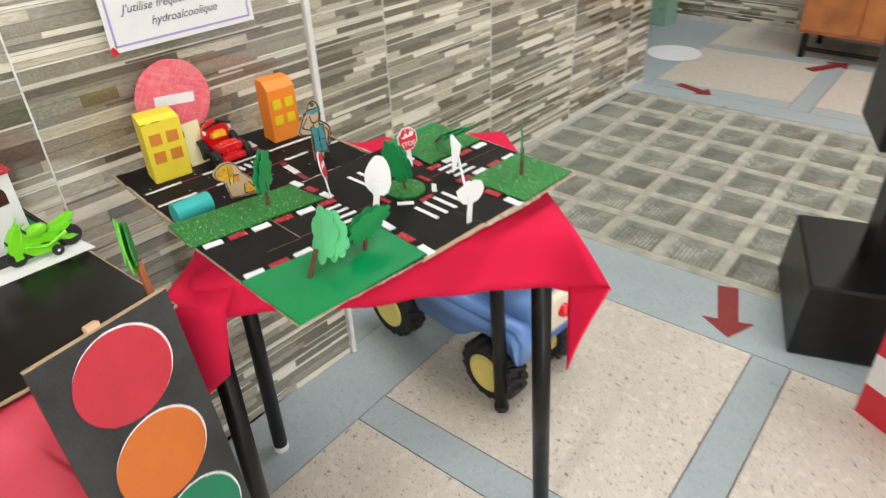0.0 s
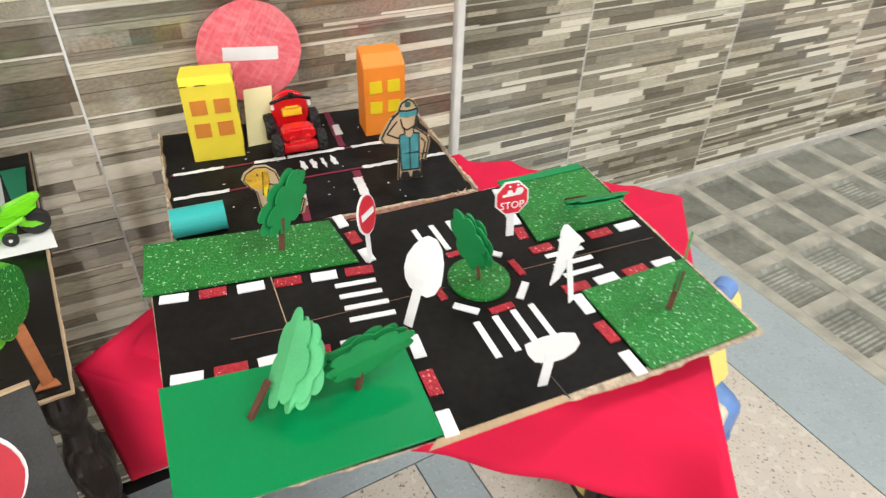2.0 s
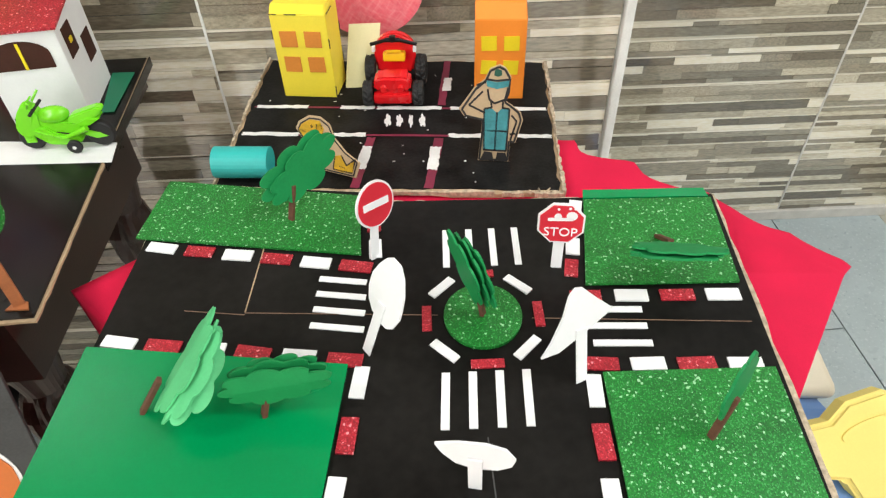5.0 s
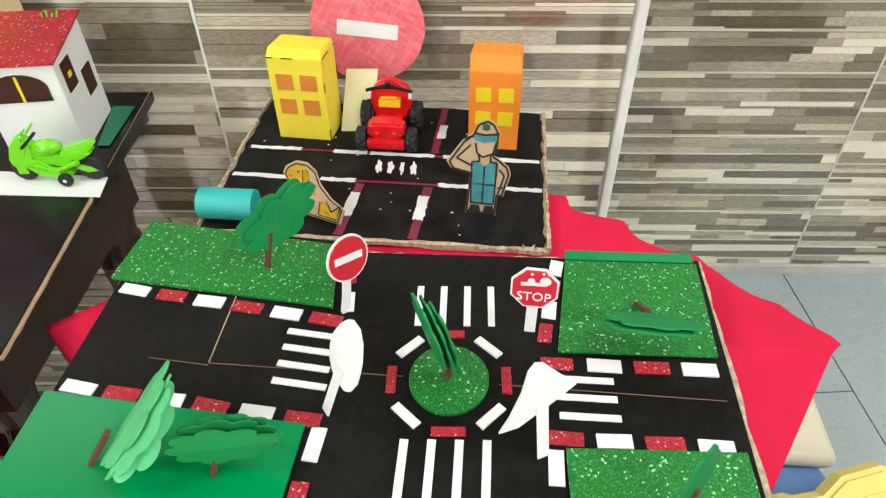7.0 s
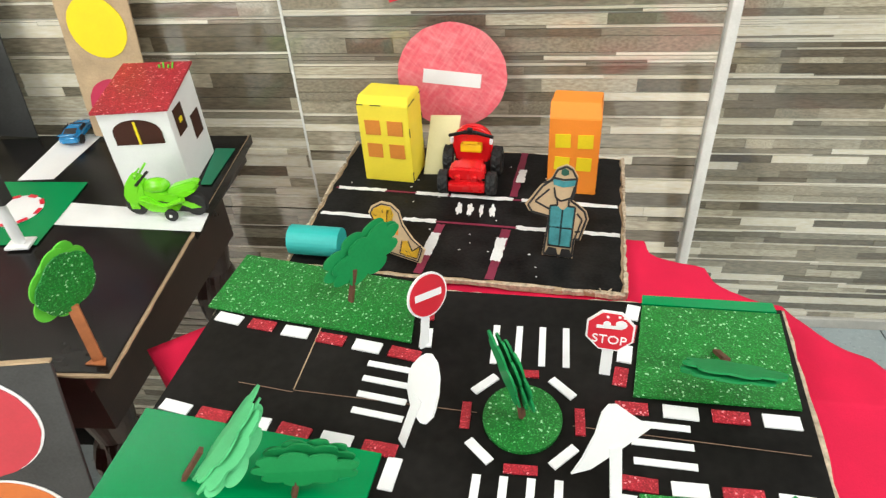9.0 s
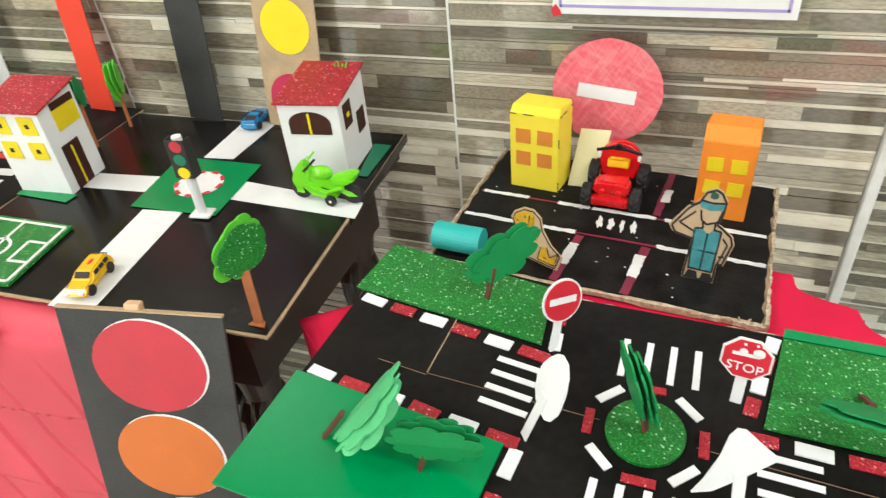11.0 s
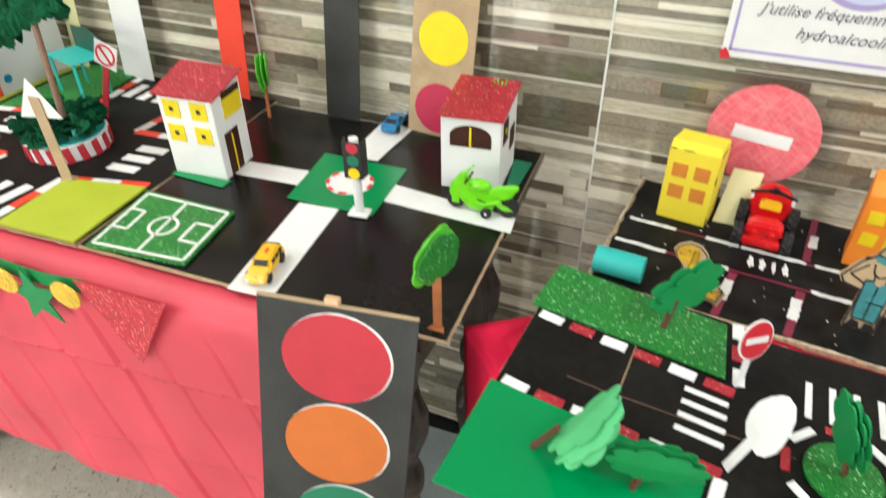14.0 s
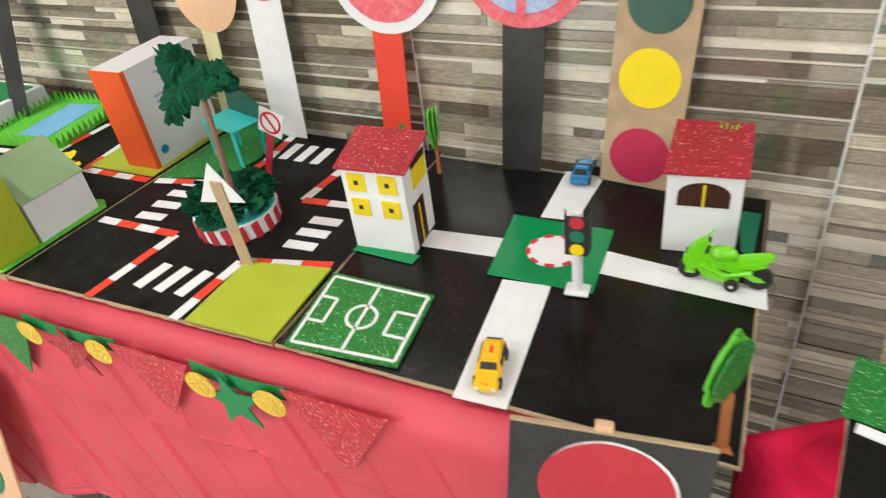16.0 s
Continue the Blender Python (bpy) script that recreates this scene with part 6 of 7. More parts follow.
# foam trees on the town board
AX, NM = Vector((0.026, 0.064, 0.040)).normalized(), Vector((1.0, -0.32, 0.1))
edge_tree = card_tree(-0.170, -0.447, ZLT, (-0.003, 0.006), (-0.002, 0.011, 0.086), 0.024, 0.029, 0.064, "green_glitter", 0, 0, 0, 1, 21, "orange_stick", "green glitter foam tree on a terracotta stick", 5, 0.05, axes=(AX, NM), wide=0.0095)
part("glued_foot", prism(B(), [(-0.010, -0.006), (0.010, -0.006), (0.006, 0.003), (-0.006, 0.003)], 0.0, 0.0016), "orange_stick", edge_tree)
NM = (NM - AX * NM.dot(AX)).normalized()
leaf_frame = Matrix((AX.cross(NM), AX, NM)).transposed().to_4x4()
for off, dy, sc in ((-0.005, -0.002, 1.02), (-0.011, 0.004, 0.94)):
    part("leaf_edge", prism(B(), lobed(0.024 * sc, 0.031 * sc, 6, 0.1, seed=4 + int(sc * 50)), -0.001, 0.001, Matrix.Translation(Vector((-0.002, 0.011, 0.086)) + NM * off + AX * dy) @ leaf_frame @ pose(0, 0, 0, 0, 6 if sc < 1 else -3, 10)), "lime_leaf", edge_tree, "lime foam layer")
part("red_dot", prism(B(), ellipse(0.004, 0.005, 14), -0.0012, 0.0012, Matrix.Translation(Vector((-0.002, 0.011, 0.086)) - NM * 0.0080 + AX * 0.026) @ leaf_frame), "red_post", edge_tree)
card_tree(-0.649, -0.079, ZLT, (0.0, 0.002), (0.0, 0.004, 0.080), 0.014, 0.031, 0.06, "lime_leaf", 112, 0, 0, 3, 31, "orange_stick", "narrow lime foam tree on a terracotta stick", 7, 0.08)
card_tree(-0.654, -0.152, ZLT, (-0.006, 0.006), (-0.010, 0.012, 0.085), 0.014, 0.026, 0.07, "green_leaf", 112, 0, 0, 2, 33, "orange_stick", "narrow green foam tree behind the paper house", 7, 0.08)

# ---------------------------------------------------------------- roundabout board on the long table
L2 = [(-1.135, -0.5165), (-0.660, -0.4885), (-0.678, -0.014), (-1.125, -0.014)]
city = thing("roundabout_board", pose(0, 0, ZL), "matt black card roundabout model with red and white kerbs", "model")
part("base_card", prism(B(), frayed(L2, 40, 0.0013, 21), 0.0014, 0.0045), "cardboard", city, "torn brown cardboard edge")
part("under_card", prism(B(), [(-1.128, -0.508), (-0.666, -0.480), (-0.683, -0.020), (-1.120, -0.020)], -0.0045, 0.0014), "black_paint", city, "black card under the model")
part("road_sheet", prism(B(), [(-1.133, -0.513), (-0.6615, -0.485), (-0.679, -0.016), (-1.124, -0.016)], 0.0046, 0.0062), "black_paint", city, "matt black surface")


def on_city(name, poly, z, t, mat, label="", parent=None):
    return part(name, prism(B(), poly, 0.0064 + z, 0.0064 + z + t), mat, parent or city, label)


def tape(path, first, piece=0.042, w=0.0155, fn=None):
    """A kerb of alternating red and white paper strips along a path."""
    k = first
    for a, b in zip(path, path[1:]):
        a, b = Vector(a), Vector(b)
        n = max(1, round((b - a).length / piece))
        for i in range(n):
            p, q = a.lerp(b, i / n), a.lerp(b, (i + 0.98) / n)
            (fn or on_city)("kerb_strip", strip_rect(p, q, w), 0.0003 * (k % 2), 0.0006, "red_post" if k % 2 else "white_paper", "red paper kerb strip" if k % 2 else "")
            k += 1


tape([(-0.812, -0.498), (-0.808, -0.372), (-0.676, -0.338)], 0)
tape([(-0.966, -0.506), (-0.955, -0.352), (-1.118, -0.358)], 1)
tape([(-0.809, -0.020), (-0.820, -0.212), (-0.684, -0.198)], 0)
tape([(-1.122, -0.236), (-0.975, -0.205), (-0.968, -0.124), (-0.982, -0.018)], 0)
for k in range(3):
    on_city("crossing_stripe", strip_rect((-0.914 + 0.036 * k, -0.466 + 0.003 * k), (-0.908 + 0.036 * k, -0.412 + 0.003 * k), 0.018), 0, 0.0006, "white_paper")
    on_city("crossing_stripe", strip_rect((-0.774, -0.254 - 0.031 * k), (-0.724, -0.249 - 0.031 * k), 0.018), 0, 0.0006, "white_paper")
    on_city("crossing_stripe", strip_rect((-0.944 + 0.034 * k, -0.110), (-0.946 + 0.034 * k, -0.055), 0.018), 0, 0.0006, "white_paper")
for k in range(4):
    on_city("crossing_stripe", strip_rect((-1.064, -0.226 - 0.034 * k), (-1.012, -0.220 - 0.034 * k), 0.018), 0, 0.0006, "white_paper")
on_city("lawn", [(-0.790, -0.497), (-0.659, -0.489), (-0.671, -0.348), (-0.796, -0.374)], 0.002, 0.003, "lime", "plain lime card lawn")
on_city("lawn", [(-1.12, -0.228), (-0.992, -0.195), (-0.984, -0.125), (-0.996, -0.02), (-1.12, -0.02)], 0.001, 0.003, "green_glitter", "green glitter foam lawn")

ZC = ZL + 0.0064
isl = thing("palm_island", pose(-0.880, -0.292, ZC) @ Matrix.Diagonal((0.9, 0.9, 0.97, 1)), "round island with red and white striped rim, crepe palm and bushes", "model")
part("drum", lathe(B(), [(0.066, 0), (0.069, 0.001), (0.070, 0.027), (0.066, 0.028)], n=40), "white_paper", isl)
part("top", lathe(B(), [(0.0655, 0.0283), (0.0655, 0.0305)], n=40), "teal_card", isl, "teal card top")
for k in range(18):
    a = k * 2 * math.pi / 18
    part("rim_stripe", box(B(), (0, 0, 0.014), (0.0012, 0.0125, 0.027), Matrix.Rotation(a, 4, "Z") @ pose(0.0705, 0, 0, 10, 0, 0)), "red_disc", isl, "red stripe")
tr = B()
tube(tr, (-0.002, 0.006, 0.03), (-0.018, 0.022, 0.115), 0.0062, 0.0055)
tube(tr, (-0.018, 0.022, 0.113), (-0.037, 0.043, 0.207), 0.0056, 0.005)
part("palm_trunk", tr, "wood_stick", isl, "brown paper trunk")


def crepe_leaf(bm, m, ln, w, seed, droop=0.5):
    """A crumpled paper leaf with a snipped edge."""
    rnd = random.Random(seed)
    n = 9
    grid_rows = []
    for i in range(n + 1):
        f = i / n
        half = w * (0.25 + 0.95 * math.sin(math.pi * min(1, 0.12 + f * 0.85)))
        row = []
        for j in range(7):
            g = j / 3 - 1
            snip = rnd.uniform(0.72, 1.15) if abs(g) == 1 else 1
            z = -droop * ln * f * f + 0.10 * w * abs(g) * -1 + rnd.uniform(-1, 1) * w * 0.10
            row.append(bm.verts.new(m @ Vector((ln * f * (rnd.uniform(0.93, 1.05) if abs(g) == 1 else 1), half * g * snip, z))))
        grid_rows.append(row)
    for a, b in zip(grid_rows, grid_rows[1:]):
        for j in range(6):
            bm.faces.new((a[j], a[j + 1], b[j + 1], b[j]))


def crepe_sheet(bm, m, r, tall, seed):
    """A crumpled sheet of paper with a snipped, jagged outline."""
    rnd = random.Random(seed)
    n = 34
    mid = bm.verts.new(m @ Vector((0, 0, 0)))
    rings = []
    for f in (0.3, 0.62, 1.0):
        ring = []
        for k in range(n):
            a = 2 * math.pi * k / n
            rr = r * f * (rnd.uniform(0.8, 1.12) if f == 1.0 else rnd.uniform(0.95, 1.05))
            z = 0.22 * r * f * math.sin(3 * a + seed) + rnd.uniform(-1, 1) * r * 0.09 * f - 0.25 * r * f * f
            ring.append(bm.verts.new(m @ Vector((rr * math.cos(a), tall * rr * math.sin(a), z))))
        rings.append(ring)
    for k in range(n):
        q = (k + 1) % n
        bm.faces.new((mid, rings[0][k], rings[0][q]))
        for a, b in zip(rings, rings[1:]):
            bm.faces.new((a[k], b[k], b[q], a[q]))


# sheets gathered at the trunk's top: (sideways, up, radius, tallness, tilt, turn)
FACE = Matrix.Translation((-0.037, 0.043, 0.208)) @ pose(0, 0, 0, 0, 0, 30) @ pose(0, 0, 0, 70, 0, 0)
for k, (sx, up, r, tall, tilt, turn) in enumerate(((-0.036, 0.030, 0.032, 1.15, 20, -24), (-0.046, -0.004, 0.034, 1.2, -14, -30), (-0.050, -0.030, 0.026, 1.0, -34, -12), (-0.022, 0.040, 0.028, 1.0, 34, 8), (-0.020, 0.006, 0.032, 1.1, -8, 14), (-0.034, -0.012, 0.028, 1.1, 24, 40), (0.012, 0.022, 0.026, 0.9, 26, 18), (0.030, 0.010, 0.026, 0.8, -10, 34), (0.040, -0.008, 0.018, 0.8, -30, 20), (0.016, -0.004, 0.022, 0.8, 30, -20))):
    lb = B()
    crepe_sheet(lb, FACE @ pose(1.2 * sx, 0.86 * up - 0.002, 0.006 * math.sin(5 * k) + 0.004 * k - 0.02, tilt, turn, 25 * k), 1.06 * r, tall, 40 + k)
    ob = part("palm_leaf", lb, "crepe", isl, "dark green crepe-paper leaf")
    ob.modifiers.new("thickness", "SOLIDIFY").thickness = 0.0008
for k in range(84):
    rnd = random.Random(100 + k)
    a, r = rnd.uniform(0, 6.28), 0.060 * math.sqrt(rnd.uniform(0.15, 1))
    h = rnd.uniform(0.010, 0.038) * (1.3 if math.cos(a - 0.6) > 0.2 else 0.8)
    lb = B()
    crepe_leaf(lb, pose(r * math.cos(a), r * math.sin(a), 0.031 + h * 0.4, 0, 0, math.degrees(a) + rnd.uniform(-70, 70)) @ pose(0, 0, 0, rnd.uniform(-60, 60), -rnd.uniform(10, 80), 0), 0.030, 0.014, 200 + k, 0.3)
    part("bush_paper", lb, "crepe", isl, "crumpled dark green crepe paper")

ar = thing("arrow_sign", pose(-0.791, -0.377, ZC + 0.004, 0, 0, 10), "white paper arrowhead sign on a brown card stick", "toy sign")
part("stick", prism(B(), [(-0.009, 0.0), (0.009, 0.0), (0.008, 0.128), (-0.008, 0.130)], -0.001, 0.001, pose(0, 0, 0, 90, 0, 0) @ pose(0, 0, 0, 0, 0, 2)), "cardboard", ar)
part("arrowhead", prism(B(), [(-0.034, 0.098), (0.034, 0.098), (0.0, 0.155)], -0.003, -0.0015, pose(0, 0, 0, 90, 0, 0) @ pose(0, 0, 0, 0, 0, 3)), "white_paper", ar, "white paper triangle")
part("foot", box(B(), (0, 0.004, 0.001), (0.020, 0.014, 0.002)), "cardboard", ar)
ne = thing("turn_ban_sign", pose(-0.910, -0.190, ZC, 0, 21, 4), "square white sign with a red ring on a red post", "toy sign")
part("post", box(B(), (0, 0, 0.052), (0.012, 0.002, 0.104), bevel=0.0005), "red_disc", ne)
part("plate", box(B(), (0, -0.0018, 0.124), (0.042, 0.0012, 0.042)), "white_paper", ne)
ring = B()
for k in range(28):
    a0, a1 = k * 2 * math.pi / 28, (k + 1) * 2 * math.pi / 28
    prism(ring, [(0.0150 * math.cos(a0), 0.0150 * math.sin(a0)), (0.0185 * math.cos(a0), 0.0185 * math.sin(a0)), (0.0185 * math.cos(a1), 0.0185 * math.sin(a1)), (0.0150 * math.cos(a1), 0.0150 * math.sin(a1))], 0, 0.0007, pose(0, -0.0026, 0.124, 90, 0, 0))
prism(ring, strip_rect((-0.012, 0.011), (0.012, -0.011), 0.004), 0, 0.0007, pose(0, -0.0026, 0.124, 90, 0, 0))
part("red_ring", ring, "red_sign", ne, "red ring with a bar")

tt = thing("toy_table", pose(-1.022, -0.125, ZC + 0.004, 0, 0, -14) @ Matrix.Scale(0.84, 4), "turquoise card toy table on the glitter lawn", "toy table")
part("tabletop", box(B(), (0, 0, 0.080), (0.115, 0.070, 0.002)), "teal_card", tt)
for sx in (-1, 1):
    for sy in (-1, 1):
        part("leg", box(B(), (sx * 0.048, sy * 0.030, 0.0395), (0.014, 0.002, 0.079)), "teal_card", tt)
part("backrest", prism(B(), [(-0.055, 0), (0.07, 0), (0.066, 0.035), (0.02, 0.052), (-0.05, 0.046)], -0.001, 0.001, pose(0, 0.034, 0.081, 90, 0, 0)), "dark_green_disc", tt, "dark green card back")

bx = thing("carton", pose(-1.144, -0.210, ZC + 0.001, 0, 0, 2), "white product carton with an orange end, standing on the model", "box")
part("body", box(B(), (-0.037, 0.085, 0.09), (0.073, 0.165, 0.18), bevel=0.001), "box_white", bx)
part("orange_end", box(B(), (-0.037, 0.0018, 0.09), (0.0735, 0.0012, 0.181)), "box_orange", bx, "orange printed end")
part("orange_edge", box(B(), (-0.0765 + 0.076, 0.006, 0.09), (0.0008, 0.010, 0.18)), "box_orange", bx)
for k, (y, z, w) in enumerate(((0.08, 0.155, 0.03), (0.075, 0.118, 0.05), (0.072, 0.108, 0.042), (0.068, 0.098, 0.036))):
    part("print_bar", box(B(), (0.0003, y, z), (0.0008, w, 0.003)), "violet", bx, "small grey print")
part("blue_mark", prism(B(), ellipse(0.008, 0.008, 20), 0, 0.0008, pose(0.0002, 0.030, 0.028, 90, 0, 90)), "toy_blue", bx, "round blue mark")

# ---------------------------------------------------------------- third board and its things
L3 = [(-2.05, -0.565), (-1.138, -0.516), (-1.128, -0.014), (-2.05, -0.014)]
vill = thing("village_board", pose(0, 0, ZL), "black card village model with red and white kerbs", "model")
part("base_card", prism(B(), L3, -0.006, 0.0045), "cardboard", vill, "brown cardboard edge")
part("road_sheet", prism(B(), [(-2.05, -0.562), (-1.140, -0.513), (-1.130, -0.016), (-2.05, -0.016)], 0.0046, 0.006), "black_paint", vill, "matt black surface")


def on_vill(name, poly, z, t, mat, label=""):
    return part(name, prism(B(), poly, 0.0063 + z, 0.0063 + z + t), mat, vill, label)


tape([(-1.30, -0.245), (-1.136, -0.240)], 0, fn=on_vill)
tape([(-1.30, -0.245), (-1.315, -0.10), (-1.33, -0.02)], 1, fn=on_vill)
tape([(-1.62, -0.245), (-1.43, -0.225), (-1.42, -0.04)], 1, fn=on_vill)
tape([(-1.142, -0.352), (-1.20, -0.356)], 1, fn=on_vill)
on_vill("lawn", [(-1.295, -0.235), (-1.136, -0.230), (-1.134, -0.02), (-1.30, -0.02)], 0.0012, 0.002, "lime", "lime card lawn")
on_vill("lawn", [(-1.30, -0.525), (-1.142, -0.515), (-1.138, -0.33), (-1.16, -0.315), (-1.30, -0.345)], 0.001, 0.002, "lime_leaf", "lime felt lawn")
gh = thing("paper_house", pose(-1.150, -0.440, ZL + 0.0095, 0, 0, 0), "low paper house with a sage green roof", "paper house")
hb = B()
prism(hb, [(0, 0), (0.0, 0.066), (-0.060, 0.120), (-0.12, 0.066), (-0.12, 0)], -0.105, 0.0, pose(0, 0, 0, 90, 0, 0))
part("wall_shell", hb, "white_paper", gh)
part("roof_panel", box(B(), (0.0, 0, 0), (0.082, 0.110, 0.002), pose(-0.029, 0.0525, 0.0945, 0, 42, 0)), "sage", gh, "sage green card roof")
part("roof_panel", box(B(), (0.0, 0, 0), (0.082, 0.110, 0.002), pose(-0.091, 0.0525, 0.0945, 0, -42, 0)), "sage", gh, "sage green card roof")
yb = thing("paper_tower", pose(-1.148, -0.512, ZL + 0.0095), "tall mustard-yellow paper tower at the board's edge", "paper house")
part("wall_shell", box(B(), (-0.05, 0.034, 0.085), (0.095, 0.066, 0.17), bevel=0.001), "lime", yb)
part("front_sheet", box(B(), (-0.05, 0.0, 0.085), (0.096, 0.001, 0.171)), "yellow_card", yb, "yellow front sheet")
cr = B()
for k in range(10):
    rnd = random.Random(300 + k)
    crepe_leaf(cr, pose(rnd.uniform(-0.05, 0.03), rnd.uniform(-0.03, 0.02), 0.01, 0, 0, rnd.uniform(0, 360)) @ pose(0, 0, 0, 0, -rnd.uniform(10, 50), 0), 0.05, 0.022, 310 + k, 0.4)
whole("crumpled_paper", cr, "window_yellow", pose(-1.27, -0.31, ZL + 0.011), "crumpled yellow crepe paper beside the low house", "paper")
pool = thing("pool_lawn", pose(-1.545, -0.115, ZL + 0.006, 0, 0, 8), "lime paper garden with a fringed edge and blue pool", "model")
part("lawn", box(B(), (0, 0, 0.004), (0.21, 0.20, 0.008), bevel=0.001), "lime_leaf", pool)
part("water", box(B(), (0.0, 0.005, 0.0085), (0.085, 0.15, 0.001)), "blue_water", pool, "blue paper water")
fr = B()
for side in range(4):
    for k in range(15):
        f = -0.1 + k * 0.0143
        x, y, rz = ((f, -0.1, 0), (0.105, f, 90), (f, 0.1, 180), (-0.105, f, 270))[side]
        m = pose(x, y, 0.006, 0, 0, rz)
        prism(fr, [(-0.007, 0), (0.007, 0), (0.0, 0.022)], -0.0006, 0.0006, m @ pose(0, 0, 0, 90, 0, 0))
part("fringe", fr, "lime_leaf", pool, "cut paper grass fringe")
tray = thing("paper_tray", pose(-1.80, -0.13, ZL + 0.006), "white card tray with green lawn and blue edge", "model")
part("tray", box(B(), (0, 0, 0.02), (0.22, 0.20, 0.04), bevel=0.002), "white_paper", tray)
part("lawn", box(B(), (0, 0, 0.0415), (0.19, 0.17, 0.002)), "green_leaf", tray, "green lawn sheet")
part("blue_strip", box(B(), (0, -0.101, 0.012), (0.22, 0.001, 0.016)), "toy_blue", tray)


# ---------------------------------------------------------------- large card signs leaning on the wall
def wall_sign(x0, x1, z0, z1, mat, discs, label, slant=0.0, yb=-0.034, yt=-0.012):
    """A card post leaning on the wall with discs. discs: (height, dx, radius, material, thickness step)."""
    t = thing("card_sign", pose((x0 + x1) / 2, yb, z0), label, "card sign", "large card signs")
    ln = math.hypot(z1 - z0, yt - yb)
    ang = math.degrees(math.atan2(yt - yb, z1 - z0))
    m = pose(0, 0, 0, 90 - ang, 0, 0) @ pose(0, 0, 0, 0, 0, -slant)
    w = (x1 - x0) / 2
    part("post", prism(B(), [(-w, 0), (w, 0), (w, ln), (-w, ln)], -0.001, 0.001, m), mat, t)
    for h, dx, r, dm, lift, lab in discs:
        part("disc", prism(B(), ellipse(r, r, 48, dx, h - z0, wob=0.006, seed=int(r * 999)), 0.001 + lift, 0.0022 + lift, m), dm, t, lab)
    return t, m


wall_sign(-0.405, -0.302, 0.750, 1.13, "cardboard", [(0.797, 0.0, 0.041, "magenta_disc", 0, "crimson disc"), (0.908, 0.0, 0.040, "yellow_disc", 0, "yellow disc"), (1.006, 0.0, 0.039, "dark_green_disc", 0, "dark green disc")], "brown cardboard traffic light with green, yellow and crimson discs", 3.2)
s2, m2 = wall_sign(-0.560, -0.497, 0.750, 1.08, "grey_card", [(1.065, -0.003, 0.100, "pink_crayon", 0, "disc edged in red crayon"), (1.065, -0.003, 0.080, "blue_crayon", 0.0014, "blue crayon centre")], "round red and blue crayon sign on a black card post", 2.5)
for rz in (45, -45, 0):
    part("cross_bar", box(B(), (0, 0, 0), (0.014, 0.165, 0.0008), m2 @ pose(-0.003, 0.315, 0.0044, 0, 0, rz)), "pink_crayon", s2, "red crayon bar")
s1, m1 = wall_sign(-0.775, -0.722, 0.750, 1.06, "red_post", [(1.048, 0.002, 0.101, "white_paper", 0, "white rim"), (1.048, 0.002, 0.084, "pink_crayon", 0.0014, "red crayon centre")], "round red and white crayon no-entry sign on a red card post", 1.5)
part("white_bar", box(B(), (0.002, 0.305, 0.0045), (0.105, 0.028, 0.0008), m1), "white_paper", s1, "white paper bar")
wall_sign(-1.018, -0.945, 0.750, 1.07, "white_paper", [(1.075, 0.0, 0.085, "pink_crayon", 0, "red crayon disc")], "red crayon disc sign on a white card post", 0.8)
wall_sign(-1.145, -1.110, 0.750, 1.02, "pale_yellow", [(1.008, 0.008, 0.076, "peach", 0, "peach card disc")], "peach card disc sign on a pale yellow strip", 1.5)
wall_sign(-1.318, -1.250, 0.750, 1.07, "grey_card", [(1.085, 0.0, 0.09, "pink_crayon", 0, "pink crayon disc")], "pink crayon disc sign on a black card post", 1.0)
wall_sign(-1.700, -1.640, 0.750, 1.10, "grey_card", [(1.13, 0.0, 0.09, "pink_crayon", 0, "pink crayon disc")], "pink crayon disc sign on a dark card post", 1.0, -0.12, -0.012)

# poster
po = thing("poster", pose(0.042, -0.0075, 0.932), "white handwritten poster with a violet border, taped to the wall", "poster")
part("sheet", box(B(), (0.139, 0.0, 0.10), (0.280, 0.0008, 0.20)), "white_paper", po)
for (cx, cz, sx, sz) in ((0.139, 0.010, 0.262, 0.0035), (0.139, 0.190, 0.262, 0.0035), (0.009, 0.10, 0.0035, 0.182), (0.269, 0.10, 0.0035, 0.182)):
    part("border_line", box(B(), (cx, -0.0007, cz), (sx, 0.0004, sz)), "violet", po, "violet border line")
part("red_tape", prism(B(), [(-0.006, 0.004), (-0.003, -0.006), (0.008, -0.003), (0.005, 0.004), (0.0, 0.010)], 0, 0.001, pose(0.003, -0.0006, 0.002, 90, 0, 0)), "red_sign", po, "red paper corner")
letters("text_line", "J'utilise fréquemment un gel", 0.0195, "poster_ink", po, pose(0.142, -0.0010, 0.059, 90, 0, 0), "handwritten line", 0.0001, slope=0.35)
letters("text_line", "hydroalcoolique", 0.0195, "poster_ink", po, pose(0.142, -0.0010, 0.033, 90, 0, 0), "handwritten line", 0.0001, slope=0.35)
part("round_picture", prism(B(), ellipse(0.058, 0.052, 40), 0, 0.0004, pose(0.139, -0.0006, 0.125, 90, 0, 0)), "violet", po, "violet ring")
part("round_picture", prism(B(), ellipse(0.050, 0.045, 40), 0, 0.0004, pose(0.139, -0.0012, 0.125, 90, 0, 0)), "pale_blue", po, "pale blue centre")
part("picture_shape", prism(B(), [(-0.018, -0.02), (0.018, -0.02), (0.018, 0.014), (0.006, 0.022), (-0.006, 0.022), (-0.018, 0.014)], 0, 0.0004, pose(0.139, -0.0018, 0.122, 90, 0, 0)), "violet", po)

